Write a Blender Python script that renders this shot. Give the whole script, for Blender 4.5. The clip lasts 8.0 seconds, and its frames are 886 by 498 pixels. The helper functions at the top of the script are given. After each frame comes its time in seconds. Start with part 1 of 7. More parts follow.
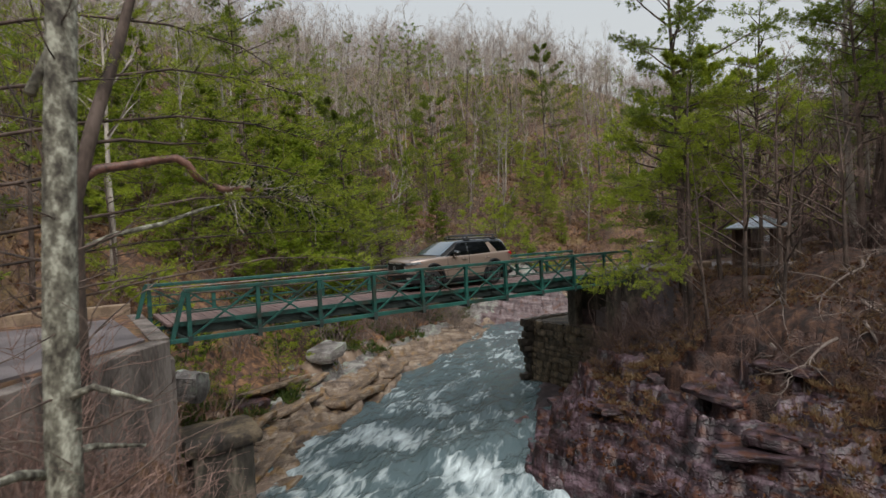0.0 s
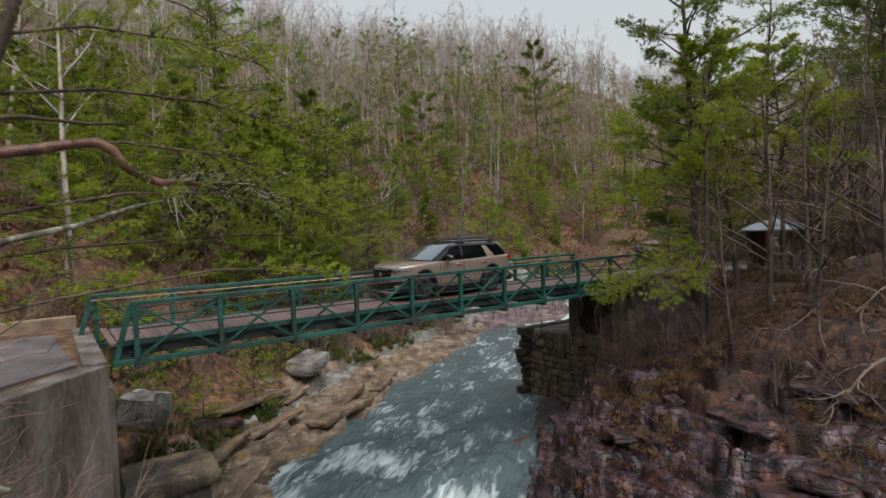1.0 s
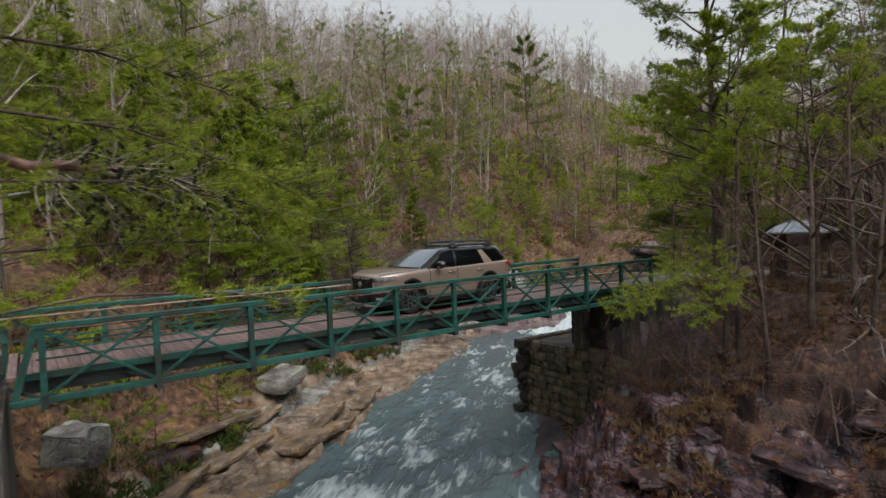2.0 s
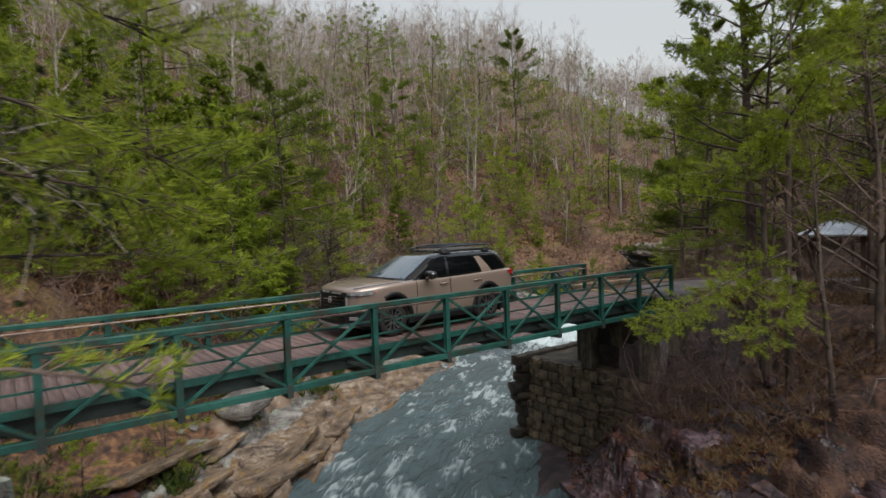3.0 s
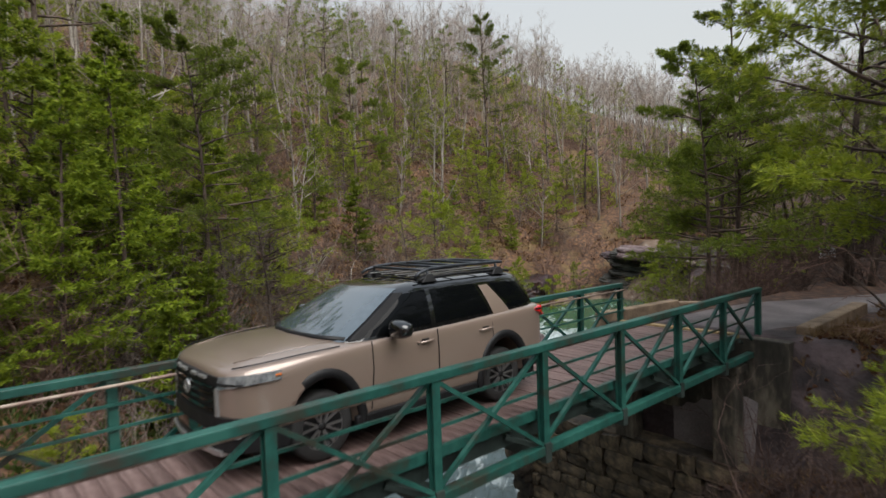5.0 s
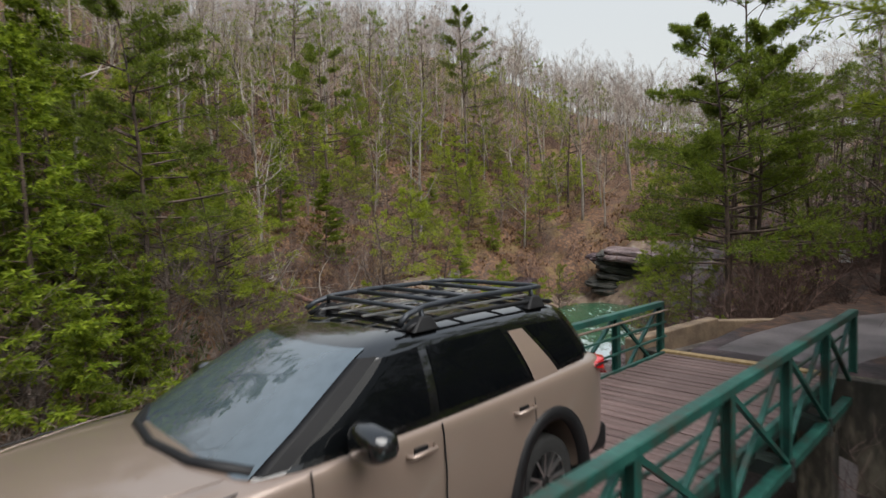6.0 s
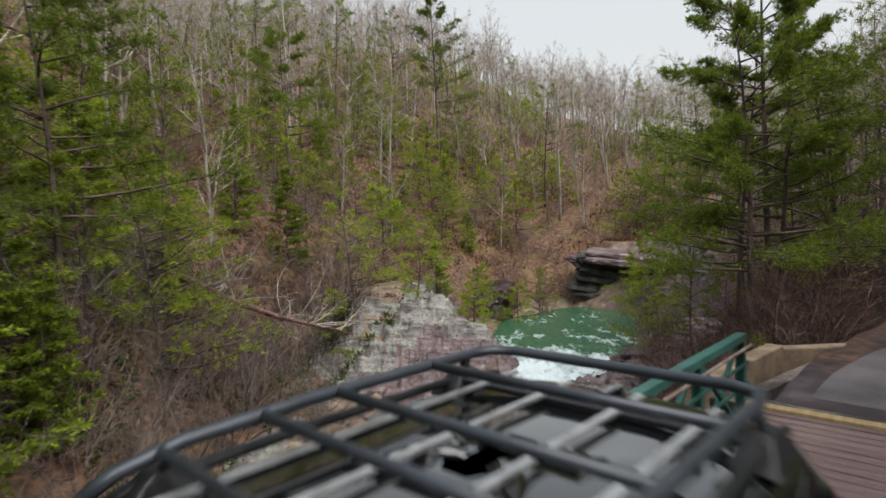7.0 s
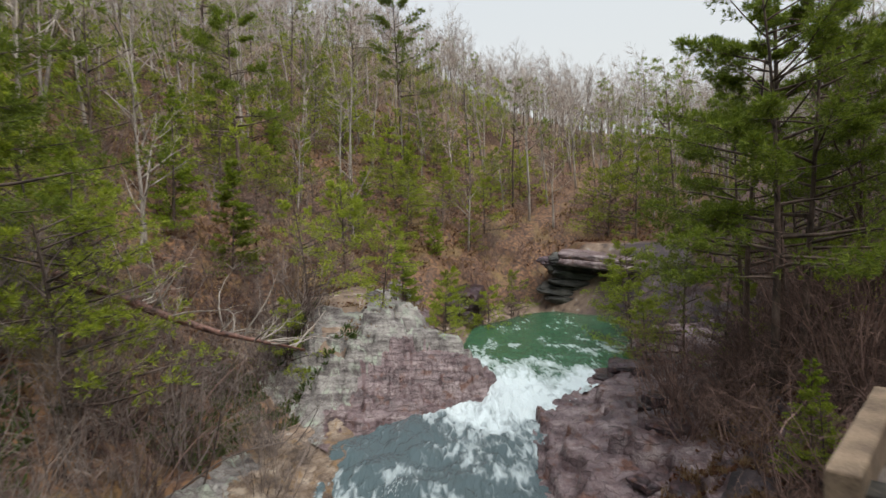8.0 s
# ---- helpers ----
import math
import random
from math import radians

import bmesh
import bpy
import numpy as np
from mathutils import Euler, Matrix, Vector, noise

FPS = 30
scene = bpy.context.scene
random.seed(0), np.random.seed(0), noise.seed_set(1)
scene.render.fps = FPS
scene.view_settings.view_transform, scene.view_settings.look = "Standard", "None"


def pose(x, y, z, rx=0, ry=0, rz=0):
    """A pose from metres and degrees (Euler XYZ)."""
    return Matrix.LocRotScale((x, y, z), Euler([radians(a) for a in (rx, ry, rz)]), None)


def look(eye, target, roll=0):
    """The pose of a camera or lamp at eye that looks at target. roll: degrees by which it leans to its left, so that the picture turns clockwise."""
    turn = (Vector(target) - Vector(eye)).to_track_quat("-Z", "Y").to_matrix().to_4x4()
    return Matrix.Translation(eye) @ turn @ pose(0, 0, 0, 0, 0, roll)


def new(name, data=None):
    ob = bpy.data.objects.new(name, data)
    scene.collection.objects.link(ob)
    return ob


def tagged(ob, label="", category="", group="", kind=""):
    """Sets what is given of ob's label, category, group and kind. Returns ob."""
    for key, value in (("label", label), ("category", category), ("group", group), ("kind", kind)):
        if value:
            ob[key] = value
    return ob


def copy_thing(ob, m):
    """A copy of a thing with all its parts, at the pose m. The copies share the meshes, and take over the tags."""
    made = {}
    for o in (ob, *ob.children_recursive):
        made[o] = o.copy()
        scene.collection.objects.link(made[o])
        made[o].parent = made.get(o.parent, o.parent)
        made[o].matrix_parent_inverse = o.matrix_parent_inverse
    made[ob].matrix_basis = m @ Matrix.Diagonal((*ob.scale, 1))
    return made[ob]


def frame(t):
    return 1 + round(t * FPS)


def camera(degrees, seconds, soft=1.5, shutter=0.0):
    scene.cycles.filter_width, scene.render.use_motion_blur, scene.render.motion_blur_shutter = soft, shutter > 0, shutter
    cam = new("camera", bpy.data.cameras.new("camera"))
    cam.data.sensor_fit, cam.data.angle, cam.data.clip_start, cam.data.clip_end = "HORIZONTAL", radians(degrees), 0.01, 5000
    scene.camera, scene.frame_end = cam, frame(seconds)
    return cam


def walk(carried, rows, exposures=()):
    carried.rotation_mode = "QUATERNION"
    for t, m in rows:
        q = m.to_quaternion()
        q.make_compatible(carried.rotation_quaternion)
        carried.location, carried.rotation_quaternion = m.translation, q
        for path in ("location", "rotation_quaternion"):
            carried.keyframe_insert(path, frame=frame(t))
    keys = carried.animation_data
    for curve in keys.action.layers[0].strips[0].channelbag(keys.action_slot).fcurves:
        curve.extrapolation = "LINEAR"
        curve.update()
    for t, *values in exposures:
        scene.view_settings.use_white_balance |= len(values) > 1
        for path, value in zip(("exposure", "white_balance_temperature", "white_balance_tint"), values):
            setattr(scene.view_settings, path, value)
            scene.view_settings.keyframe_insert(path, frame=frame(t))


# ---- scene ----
cam = camera(75.9, 8.0, shutter=0.5)
# seconds, x, y, z, heading to the right of +y, tilt, roll
PATH = [
    (0.0, -2.854, -16.871, 2.356, 34.01, -2.23, -2.37),
    (0.5, -2.292, -15.987, 2.388, 34.47, -2.26, -2.29),
    (1.0, -1.648, -14.983, 2.418, 35.02, -2.29, -2.21),
    (1.5, -0.931, -13.878, 2.445, 35.64, -2.31, -2.14),
    (2.0, -0.149, -12.691, 2.470, 36.32, -2.34, -2.07),
    (2.5, 0.692, -11.439, 2.492, 37.06, -2.37, -2.01),
    (3.0, 1.584, -10.138, 2.512, 37.86, -2.41, -1.96),
    (3.5, 2.519, -8.801, 2.529, 38.71, -2.44, -1.91),
    (4.0, 3.492, -7.442, 2.544, 39.62, -2.47, -1.87),
    (4.5, 4.497, -6.071, 2.556, 40.61, -2.51, -1.83),
    (5.0, 5.526, -4.699, 2.566, 41.69, -2.55, -1.80),
    (5.5, 6.576, -3.333, 2.574, 42.87, -2.58, -1.77),
    (6.0, 7.640, -1.980, 2.579, 44.18, -2.62, -1.75),
    (6.5, 8.714, -0.645, 2.582, 45.65, -2.66, -1.73),
    (7.0, 9.793, 0.668, 2.582, 47.31, -2.70, -1.72),
    (7.5, 10.872, 1.955, 2.579, 49.20, -2.75, -1.72),
    (8.0, 11.949, 3.218, 2.575, 51.35, -2.79, -1.72),
]
walk(cam, [(t, pose(x, y, z, 90 + tilt, 0, -heading) @ pose(0, 0, 0, 0, 0, roll)) for t, x, y, z, heading, tilt, roll in PATH],
     exposures=[(0.0, 0.98), (1.5, 0.98), (3.5, 1.05), (4.5, 1.11), (6.0, 1.2), (7.0, 1.27), (8.0, 1.27)])

# ---------------------------------------------------------------- light
SUN_UP, SUN_AZ = 60.0, 192.0
world = bpy.data.worlds.new("overcast_sky")
scene.world = world
world.use_nodes = True
wn, wl = world.node_tree.nodes, world.node_tree.links
sky = wn.new("ShaderNodeTexSky")
sky.sky_type, sky.sun_disc = "NISHITA", False
sky.sun_elevation, sky.sun_rotation = radians(SUN_UP), radians(SUN_AZ)
sky.dust_density, sky.air_density = 4.0, 1.0
grey = wn.new("ShaderNodeHueSaturation")
grey.inputs["Saturation"].default_value = 0.25
grey.inputs["Value"].default_value = 0.1
cloud = wn.new("ShaderNodeMix")
cloud.data_type = "RGBA"
cloud.inputs[0].default_value = 0.8
up = wn.new("ShaderNodeTexCoord")
split = wn.new("ShaderNodeSeparateXYZ")
grade = wn.new("ShaderNodeValToRGB")
grade.color_ramp.elements[0].position, grade.color_ramp.elements[0].color = 0.1, (0.735, 0.755, 0.735, 1)
grade.color_ramp.elements[1].position, grade.color_ramp.elements[1].color = 0.95, (0.6, 0.7, 0.84, 1)
wl.new(up.outputs["Generated"], split.inputs[0])
wl.new(split.outputs["Z"], grade.inputs["Fac"])
wl.new(grade.outputs["Color"], cloud.inputs[7])
wl.new(sky.outputs[0], grey.inputs["Color"])
wl.new(grey.outputs[0], cloud.inputs[6])
wl.new(cloud.outputs[2], wn["Background"].inputs["Color"])
wn["Background"].inputs["Strength"].default_value = 0.5
sun = new("sun", bpy.data.lights.new("sun", "SUN"))
sun.data.energy, sun.data.angle, sun.data.color = 1.9, radians(60), (1.0, 0.965, 0.92)
sun.matrix_world = look((0, 0, 60), (0 + 60 * math.sin(radians(SUN_AZ + 180)) / math.tan(radians(SUN_UP)), 60 * math.cos(radians(SUN_AZ + 180)) / math.tan(radians(SUN_UP)), 0))


# ---------------------------------------------------------------- materials
def rgb(c):
    return (c[0], c[1], c[2], 1)


def material(name, colours, rough=0.8, metal=0.0, scale=3.0, fine=40.0, bump=0.3, stretch=(1, 1, 1), spec=0.5, vary=0.0, coat=0.0):
    """A surface of two or three colours mixed by noise at two scales, with fine relief."""
    m = bpy.data.materials.new(name)
    m.use_nodes = True
    n, l = m.node_tree.nodes, m.node_tree.links
    b = n["Principled BSDF"]
    co = n.new("ShaderNodeTexCoord")
    mp = n.new("ShaderNodeMapping")
    mp.inputs["Scale"].default_value = stretch
    l.new(co.outputs["Object"], mp.inputs["Vector"])
    big, small = n.new("ShaderNodeTexNoise"), n.new("ShaderNodeTexNoise")
    for t, s, d in ((big, scale, 4), (small, fine, 6)):
        t.inputs["Scale"].default_value, t.inputs["Detail"].default_value = s, d
        l.new(mp.outputs[0], t.inputs["Vector"])
    ramp = n.new("ShaderNodeValToRGB")
    e = ramp.color_ramp.elements
    e[0].position, e[0].color = 0.32, rgb(colours[0])
    e[1].position, e[1].color = 0.68, rgb(colours[-1])
    if len(colours) > 2:
        mid = e.new(0.5)
        mid.color = rgb(colours[1])
    add = n.new("ShaderNodeMath")
    add.operation = "MULTIPLY_ADD"
    add.inputs[1].default_value, add.inputs[2].default_value = 0.45, 0.275
    l.new(small.outputs["Fac"], add.inputs[0])
    mid = n.new("ShaderNodeMath")
    mid.operation = "ADD"
    l.new(add.outputs[0], mid.inputs[0])
    half = n.new("ShaderNodeMath")
    half.operation = "MULTIPLY_ADD"
    half.inputs[1].default_value, half.inputs[2].default_value = 1.0, -0.5
    l.new(big.outputs["Fac"], half.inputs[0])
    l.new(half.outputs[0], mid.inputs[1])
    l.new(mid.outputs[0], ramp.inputs["Fac"])
    colour = ramp.outputs["Color"]
    if vary:
        info, hsv, mul = n.new("ShaderNodeObjectInfo"), n.new("ShaderNodeHueSaturation"), n.new("ShaderNodeMath")
        mul.operation = "MULTIPLY_ADD"
        mul.inputs[1].default_value, mul.inputs[2].default_value = 2 * vary, 1 - vary
        l.new(info.outputs["Random"], mul.inputs[0])
        l.new(mul.outputs[0], hsv.inputs["Value"])
        l.new(colour, hsv.inputs["Color"])
        colour = hsv.outputs["Color"]
    l.new(colour, b.inputs["Base Color"])
    b.inputs["Roughness"].default_value, b.inputs["Metallic"].default_value = rough, metal
    b.inputs["Specular IOR Level"].default_value = spec
    if coat:
        b.inputs["Coat Weight"].default_value, b.inputs["Coat Roughness"].default_value = coat, 0.04
    if bump:
        bp = n.new("ShaderNodeBump")
        bp.inputs["Strength"].default_value, bp.inputs["Distance"].default_value = min(bump, 1.0), 0.02 if bump < 0.95 else 0.09
        l.new(small.outputs["Fac"], bp.inputs["Height"])
        l.new(bp.outputs[0], b.inputs["Normal"])
    return m


def rock(name, colours, rough=0.6, dip=(12, 8), beds=7.0, stain=None, stain_at=(0.56, 0.66), vary=0.0, crack=0.35):
    """Bedded rock: bands along tilted beds, blotches, thin dark joints, and a stain or lichen in patches."""
    m = bpy.data.materials.new(name)
    m.use_nodes = True
    n, l = m.node_tree.nodes, m.node_tree.links
    b = n["Principled BSDF"]
    co, mp = n.new("ShaderNodeTexCoord"), n.new("ShaderNodeMapping")
    mp.inputs["Rotation"].default_value = (radians(dip[0]), radians(dip[1]), 0.4)
    l.new(co.outputs["Object"], mp.inputs["Vector"])
    flat = n.new("ShaderNodeMapping")
    flat.inputs["Scale"].default_value = (0.5, 0.5, beds)
    l.new(mp.outputs[0], flat.inputs["Vector"])

    def noise_(vec, scale, detail, dist=0.0):
        t = n.new("ShaderNodeTexNoise")
        t.inputs["Scale"].default_value, t.inputs["Detail"].default_value, t.inputs["Distortion"].default_value = scale, detail, dist
        l.new(vec, t.inputs["Vector"])
        return t.outputs["Fac"]

    def ramp_(fac, *stops):
        r = n.new("ShaderNodeValToRGB")
        e = r.color_ramp.elements
        e[0].position, e[0].color = stops[0][0], rgb(stops[0][1])
        e[1].position, e[1].color = stops[-1][0], rgb(stops[-1][1])
        for p, c in stops[1:-1]:
            e.new(p).color = rgb(c)
        l.new(fac, r.inputs["Fac"])
        return r.outputs["Color"]

    def maths(op, a, c):
        x = n.new("ShaderNodeMath")
        x.operation = op
        for sock, val in ((x.inputs[0], a), (x.inputs[1], c)):
            if isinstance(val, (int, float)):
                sock.default_value = val
            else:
                l.new(val, sock)
        return x.outputs[0]

    def mix_(fac, a, c, mode="MIX"):
        x = n.new("ShaderNodeMix")
        x.data_type, x.blend_type = "RGBA", mode
        for sock, val in ((x.inputs[0], fac), (x.inputs[6], a), (x.inputs[7], c)):
            if isinstance(val, (int, float, tuple)):
                sock.default_value = val
            else:
                l.new(val, sock)
        return x.outputs[2]

    band = noise_(flat.outputs[0], 1.0, 8, 0.3)
    blot = noise_(mp.outputs[0], 1.3, 9, 0.4)
    grain = noise_(mp.outputs[0], 14.0, 7)
    fac = maths("ADD", maths("MULTIPLY", band, 0.5), maths("MULTIPLY", blot, 0.5))
    fac = maths("ADD", fac, maths("MULTIPLY", maths("SUBTRACT", grain, 0.5), 0.35))
    colour = ramp_(fac, (0.36, colours[0]), (0.5, colours[1]), (0.64, colours[2]))
    vo = n.new("ShaderNodeTexVoronoi")
    vo.feature = "DISTANCE_TO_EDGE"
    vo.inputs["Scale"].default_value = 1.1
    warp = n.new("ShaderNodeMapping")
    warp.inputs["Scale"].default_value = (0.7, 1.0, 3.5)
    l.new(mp.outputs[0], warp.inputs["Vector"])
    shift = n.new("ShaderNodeVectorMath")
    nz = n.new("ShaderNodeTexNoise")
    nz.inputs["Scale"].default_value, nz.inputs["Detail"].default_value = 2.2, 4
    l.new(mp.outputs[0], nz.inputs["Vector"])
    l.new(warp.outputs[0], shift.inputs[0])
    l.new(nz.outputs["Color"], shift.inputs[1])
    l.new(shift.outputs[0], vo.inputs["Vector"])
    joint = ramp_(vo.outputs["Distance"], (0.0, (0, 0, 0)), (0.05, (1, 1, 1)))
    if stain:
        patch = ramp_(noise_(mp.outputs[0], 1.9, 8, 0.6), (stain_at[0], (0, 0, 0)), (stain_at[1], (1, 1, 1)))
        colour = mix_(patch, colour, rgb(stain))
    colour = mix_(crack, colour, mix_(joint, rgb(colours[0]), colour))
    if vary:
        info, hsv = n.new("ShaderNodeObjectInfo"), n.new("ShaderNodeHueSaturation")
        l.new(maths("ADD", maths("MULTIPLY", info.outputs["Random"], 2 * vary), 1 - vary), hsv.inputs["Value"])
        l.new(colour, hsv.inputs["Color"])
        colour = hsv.outputs["Color"]
    l.new(colour, b.inputs["Base Color"])
    l.new(maths("ADD", maths("MULTIPLY", grain, 0.5), rough - 0.25), b.inputs["Roughness"])
    relief = maths("ADD", maths("MULTIPLY", band, 1.2), maths("ADD", maths("MULTIPLY", grain, 0.35), maths("MULTIPLY", joint, 0.25)))
    bp = n.new("ShaderNodeBump")
    bp.inputs["Strength"].default_value, bp.inputs["Distance"].default_value = 0.9, 0.1
    l.new(relief, bp.inputs["Height"])
    l.new(bp.outputs[0], b.inputs["Normal"])
    return m


def leafy(name, a, b_, vary=0.25):
    """Foliage: colour varies leaf by leaf and plant by plant; a little light shines through."""
    m = bpy.data.materials.new(name)
    m.use_nodes = True
    n, l = m.node_tree.nodes, m.node_tree.links
    b = n["Principled BSDF"]
    geo, info, ramp, hsv, mul = n.new("ShaderNodeNewGeometry"), n.new("ShaderNodeObjectInfo"), n.new("ShaderNodeValToRGB"), n.new("ShaderNodeHueSaturation"), n.new("ShaderNodeMath")
    ramp.color_ramp.elements[0].color, ramp.color_ramp.elements[1].color = rgb(a), rgb(b_)
    l.new(geo.outputs["Random Per Island"], ramp.inputs["Fac"])
    mul.operation = "MULTIPLY_ADD"
    mul.inputs[1].default_value, mul.inputs[2].default_value = 2 * vary, 1 - vary
    l.new(info.outputs["Random"], mul.inputs[0])
    l.new(mul.outputs[0], hsv.inputs["Value"])
    l.new(ramp.outputs["Color"], hsv.inputs["Color"])
    l.new(hsv.outputs["Color"], b.inputs["Base Color"])
    b.inputs["Roughness"].default_value = 0.6
    b.inputs["Specular IOR Level"].default_value = 0.3
    tr, mix = n.new("ShaderNodeBsdfTranslucent"), n.new("ShaderNodeMixShader")
    l.new(hsv.outputs["Color"], tr.inputs["Color"])
    mix.inputs[0].default_value = 0.42
    l.new(b.outputs[0], mix.inputs[1])
    l.new(tr.outputs[0], mix.inputs[2])
    l.new(mix.outputs[0], n["Material Output"].inputs["Surface"])
    return m


M_GREEN = material("green_bridge_paint", [(0.03, 0.03, 0.022), (0.01, 0.062, 0.05), (0.022, 0.1, 0.08)], 0.42, 0, 1.2, 9, 0.25)
M_DECK = material("weathered_deck_wood", [(0.07, 0.042, 0.038), (0.135, 0.085, 0.077), (0.2, 0.142, 0.13)], 0.6, 0, 2.0, 14, 0.5, (8, 0.8, 1), vary=0.22)
M_TIMBER = material("yellowed_timber", [(0.22, 0.15, 0.07), (0.36, 0.26, 0.13)], 0.8, 0, 2, 20, 0.4, (1, 6, 1))
M_PIPE = material("rusty_handrail", [(0.17, 0.09, 0.07), (0.4, 0.33, 0.27)], 0.6, 0.2, 4, 40, 0.2)
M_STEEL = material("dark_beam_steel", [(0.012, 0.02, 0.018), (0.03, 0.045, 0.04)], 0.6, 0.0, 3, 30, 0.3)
M_CONC = material("stained_concrete", [(0.035, 0.028, 0.024), (0.11, 0.09, 0.078), (0.2, 0.17, 0.15)], 0.9, 0, 0.9, 12, 0.5, (1.6, 1.6, 0.4))
M_DAMP = material("damp_black_streaked_concrete", [(0.014, 0.013, 0.009), (0.04, 0.034, 0.026), (0.14, 0.12, 0.09)], 0.8, 0, 1.6, 10, 0.6, (1, 1, 0.35))
M_KERB = material("buff_kerb_concrete", [(0.13, 0.09, 0.06), (0.29, 0.21, 0.14)], 0.9, 0, 2, 25, 0.5)
M_STONE = material("pier_sandstone", [(0.012, 0.009, 0.007), (0.034, 0.026, 0.018), (0.12, 0.09, 0.055)], 0.75, 0, 1.6, 9, 0.9, vary=0.35)
M_MORTAR = material("dark_mortar", [(0.03, 0.027, 0.022), (0.06, 0.05, 0.04)], 0.95, 0, 3, 20, 0.5)
M_ROAD = material("wet_gravel_road", [(0.06, 0.05, 0.05), (0.11, 0.093, 0.095), (0.17, 0.145, 0.145)], 0.6, 0, 0.8, 30, 0.5)
M_ROCK_B = rock("buff_ledge_rock", [(0.04, 0.027, 0.02), (0.165, 0.115, 0.078), (0.33, 0.265, 0.2)], 0.55, (4, -6), 6.0, (0.2, 0.12, 0.05), (0.53, 0.66), 0.15)
M_ROCK_G = rock("grey_lichened_rock", [(0.05, 0.04, 0.038), (0.16, 0.145, 0.135), (0.28, 0.265, 0.24)], 0.75, (10, -14), 4.0, (0.27, 0.3, 0.24), (0.52, 0.68), 0.12)
M_ROCK_P = rock("wet_purple_rock", [(0.005, 0.0025, 0.003), (0.03, 0.0155, 0.018), (0.12, 0.078, 0.092)], 0.36, (6, -8), 3.2, (0.07, 0.026, 0.014), (0.55, 0.66), 0.2, 0.3)
M_ROCK_SHADE = rock("shaded_recess_rock", [(0.012, 0.011, 0.009), (0.045, 0.042, 0.035), (0.11, 0.105, 0.088)], 0.5, (4, 0), 8.0)
M_ROCK_Q = rock("purple_grey_bedrock", [(0.035, 0.02, 0.021), (0.13, 0.088, 0.09), (0.26, 0.205, 0.2)], 0.42, (8, -12), 3.5, (0.11, 0.05, 0.035), (0.56, 0.68), 0.0)
M_BRUSH_D = material("wet_dark_brush", [(0.035, 0.02, 0.017), (0.11, 0.068, 0.056)], 0.9, 0, 1, 6, 0.0, vary=0.3)
M_LITTER = material("wet_leaf_litter", [(0.012, 0.005, 0.004), (0.045, 0.018, 0.011), (0.1, 0.045, 0.022)], 0.7, 0, 1.5, 16, 1.0)
M_BARK = material("grey_bark", [(0.12, 0.1, 0.085), (0.26, 0.225, 0.19), (0.42, 0.38, 0.33)], 0.9, 0, 1.2, 12, 0.8, (1, 1, 0.4), vary=0.3)
M_BARK_D = material("dark_pine_bark", [(0.03, 0.022, 0.018), (0.08, 0.055, 0.042), (0.15, 0.11, 0.09)], 0.9, 0, 2, 14, 0.9, (1, 1, 0.4), vary=0.2)
M_BARK_L = material("lichened_bark", [(0.04, 0.034, 0.026), (0.14, 0.132, 0.1), (0.36, 0.36, 0.29)], 0.9, 0, 7, 26, 0.9, (1, 1, 0.6))
M_BARK_R = material("red_wet_bark", [(0.03, 0.014, 0.01), (0.1, 0.042, 0.028), (0.2, 0.1, 0.072)], 0.5, 0, 4, 25, 0.5)
M_FARTWIG = material("hazy_twigs", [(0.2, 0.15, 0.12), (0.37, 0.3, 0.255)], 0.9, 0, 0.15, 3, 0.0)
M_TWIG = material("grey_brown_twigs", [(0.2, 0.155, 0.125), (0.42, 0.35, 0.29)], 0.9, 0, 1, 6, 0.0, vary=0.35)
M_GREYBRUSH = material("grey_brush", [(0.085, 0.065, 0.055), (0.22, 0.175, 0.15)], 0.9, 0, 1, 6, 0.0, vary=0.3)
M_BRUSH = material("red_brown_brush", [(0.09, 0.05, 0.04), (0.24, 0.155, 0.125)], 0.9, 0, 1, 6, 0.0, vary=0.3)
M_PINE = leafy("pine_needles", (0.07, 0.11, 0.012), (0.22, 0.27, 0.03))
M_HEM = leafy("hemlock_needles", (0.085, 0.135, 0.01), (0.27, 0.33, 0.026))
M_BRIGHT = leafy("sapling_needles", (0.13, 0.185, 0.014), (0.34, 0.385, 0.036))
M_IVY = leafy("dark_evergreen_leaves", (0.022, 0.034, 0.01), (0.08, 0.105, 0.03))
M_DRY = leafy("dry_grass", (0.14, 0.085, 0.04), (0.3, 0.2, 0.1))
M_LEAF = leafy("fallen_leaves", (0.06, 0.022, 0.013), (0.17, 0.078, 0.038))
M_MOSS = leafy("moss", (0.04, 0.07, 0.012), (0.1, 0.14, 0.03))

M_PAINT = material("tan_car_paint", [(0.27, 0.205, 0.168), (0.285, 0.217, 0.178)], 0.28, 0.4, 0.5, 300, 0.0, coat=1.0)
M_BLACK = material("gloss_black_paint", [(0.003, 0.0035, 0.004), (0.005, 0.0055, 0.006)], 0.05, 0.0, 1, 100, 0.0, spec=0.5, coat=1.0)
M_PLASTIC = material("black_plastic", [(0.006, 0.006, 0.007), (0.012, 0.012, 0.013)], 0.5, 0, 4, 200, 0.1, spec=0.3)
M_PILLAR = material("satin_black_pillar", [(0.004, 0.004, 0.005), (0.007, 0.007, 0.008)], 0.45, 0, 4, 200, 0.0, spec=0.15)
M_GLASS = material("dark_window_glass", [(0.002, 0.0025, 0.003), (0.003, 0.0035, 0.004)], 0.03, 0.0, 1, 10, 0.0, spec=0.12)
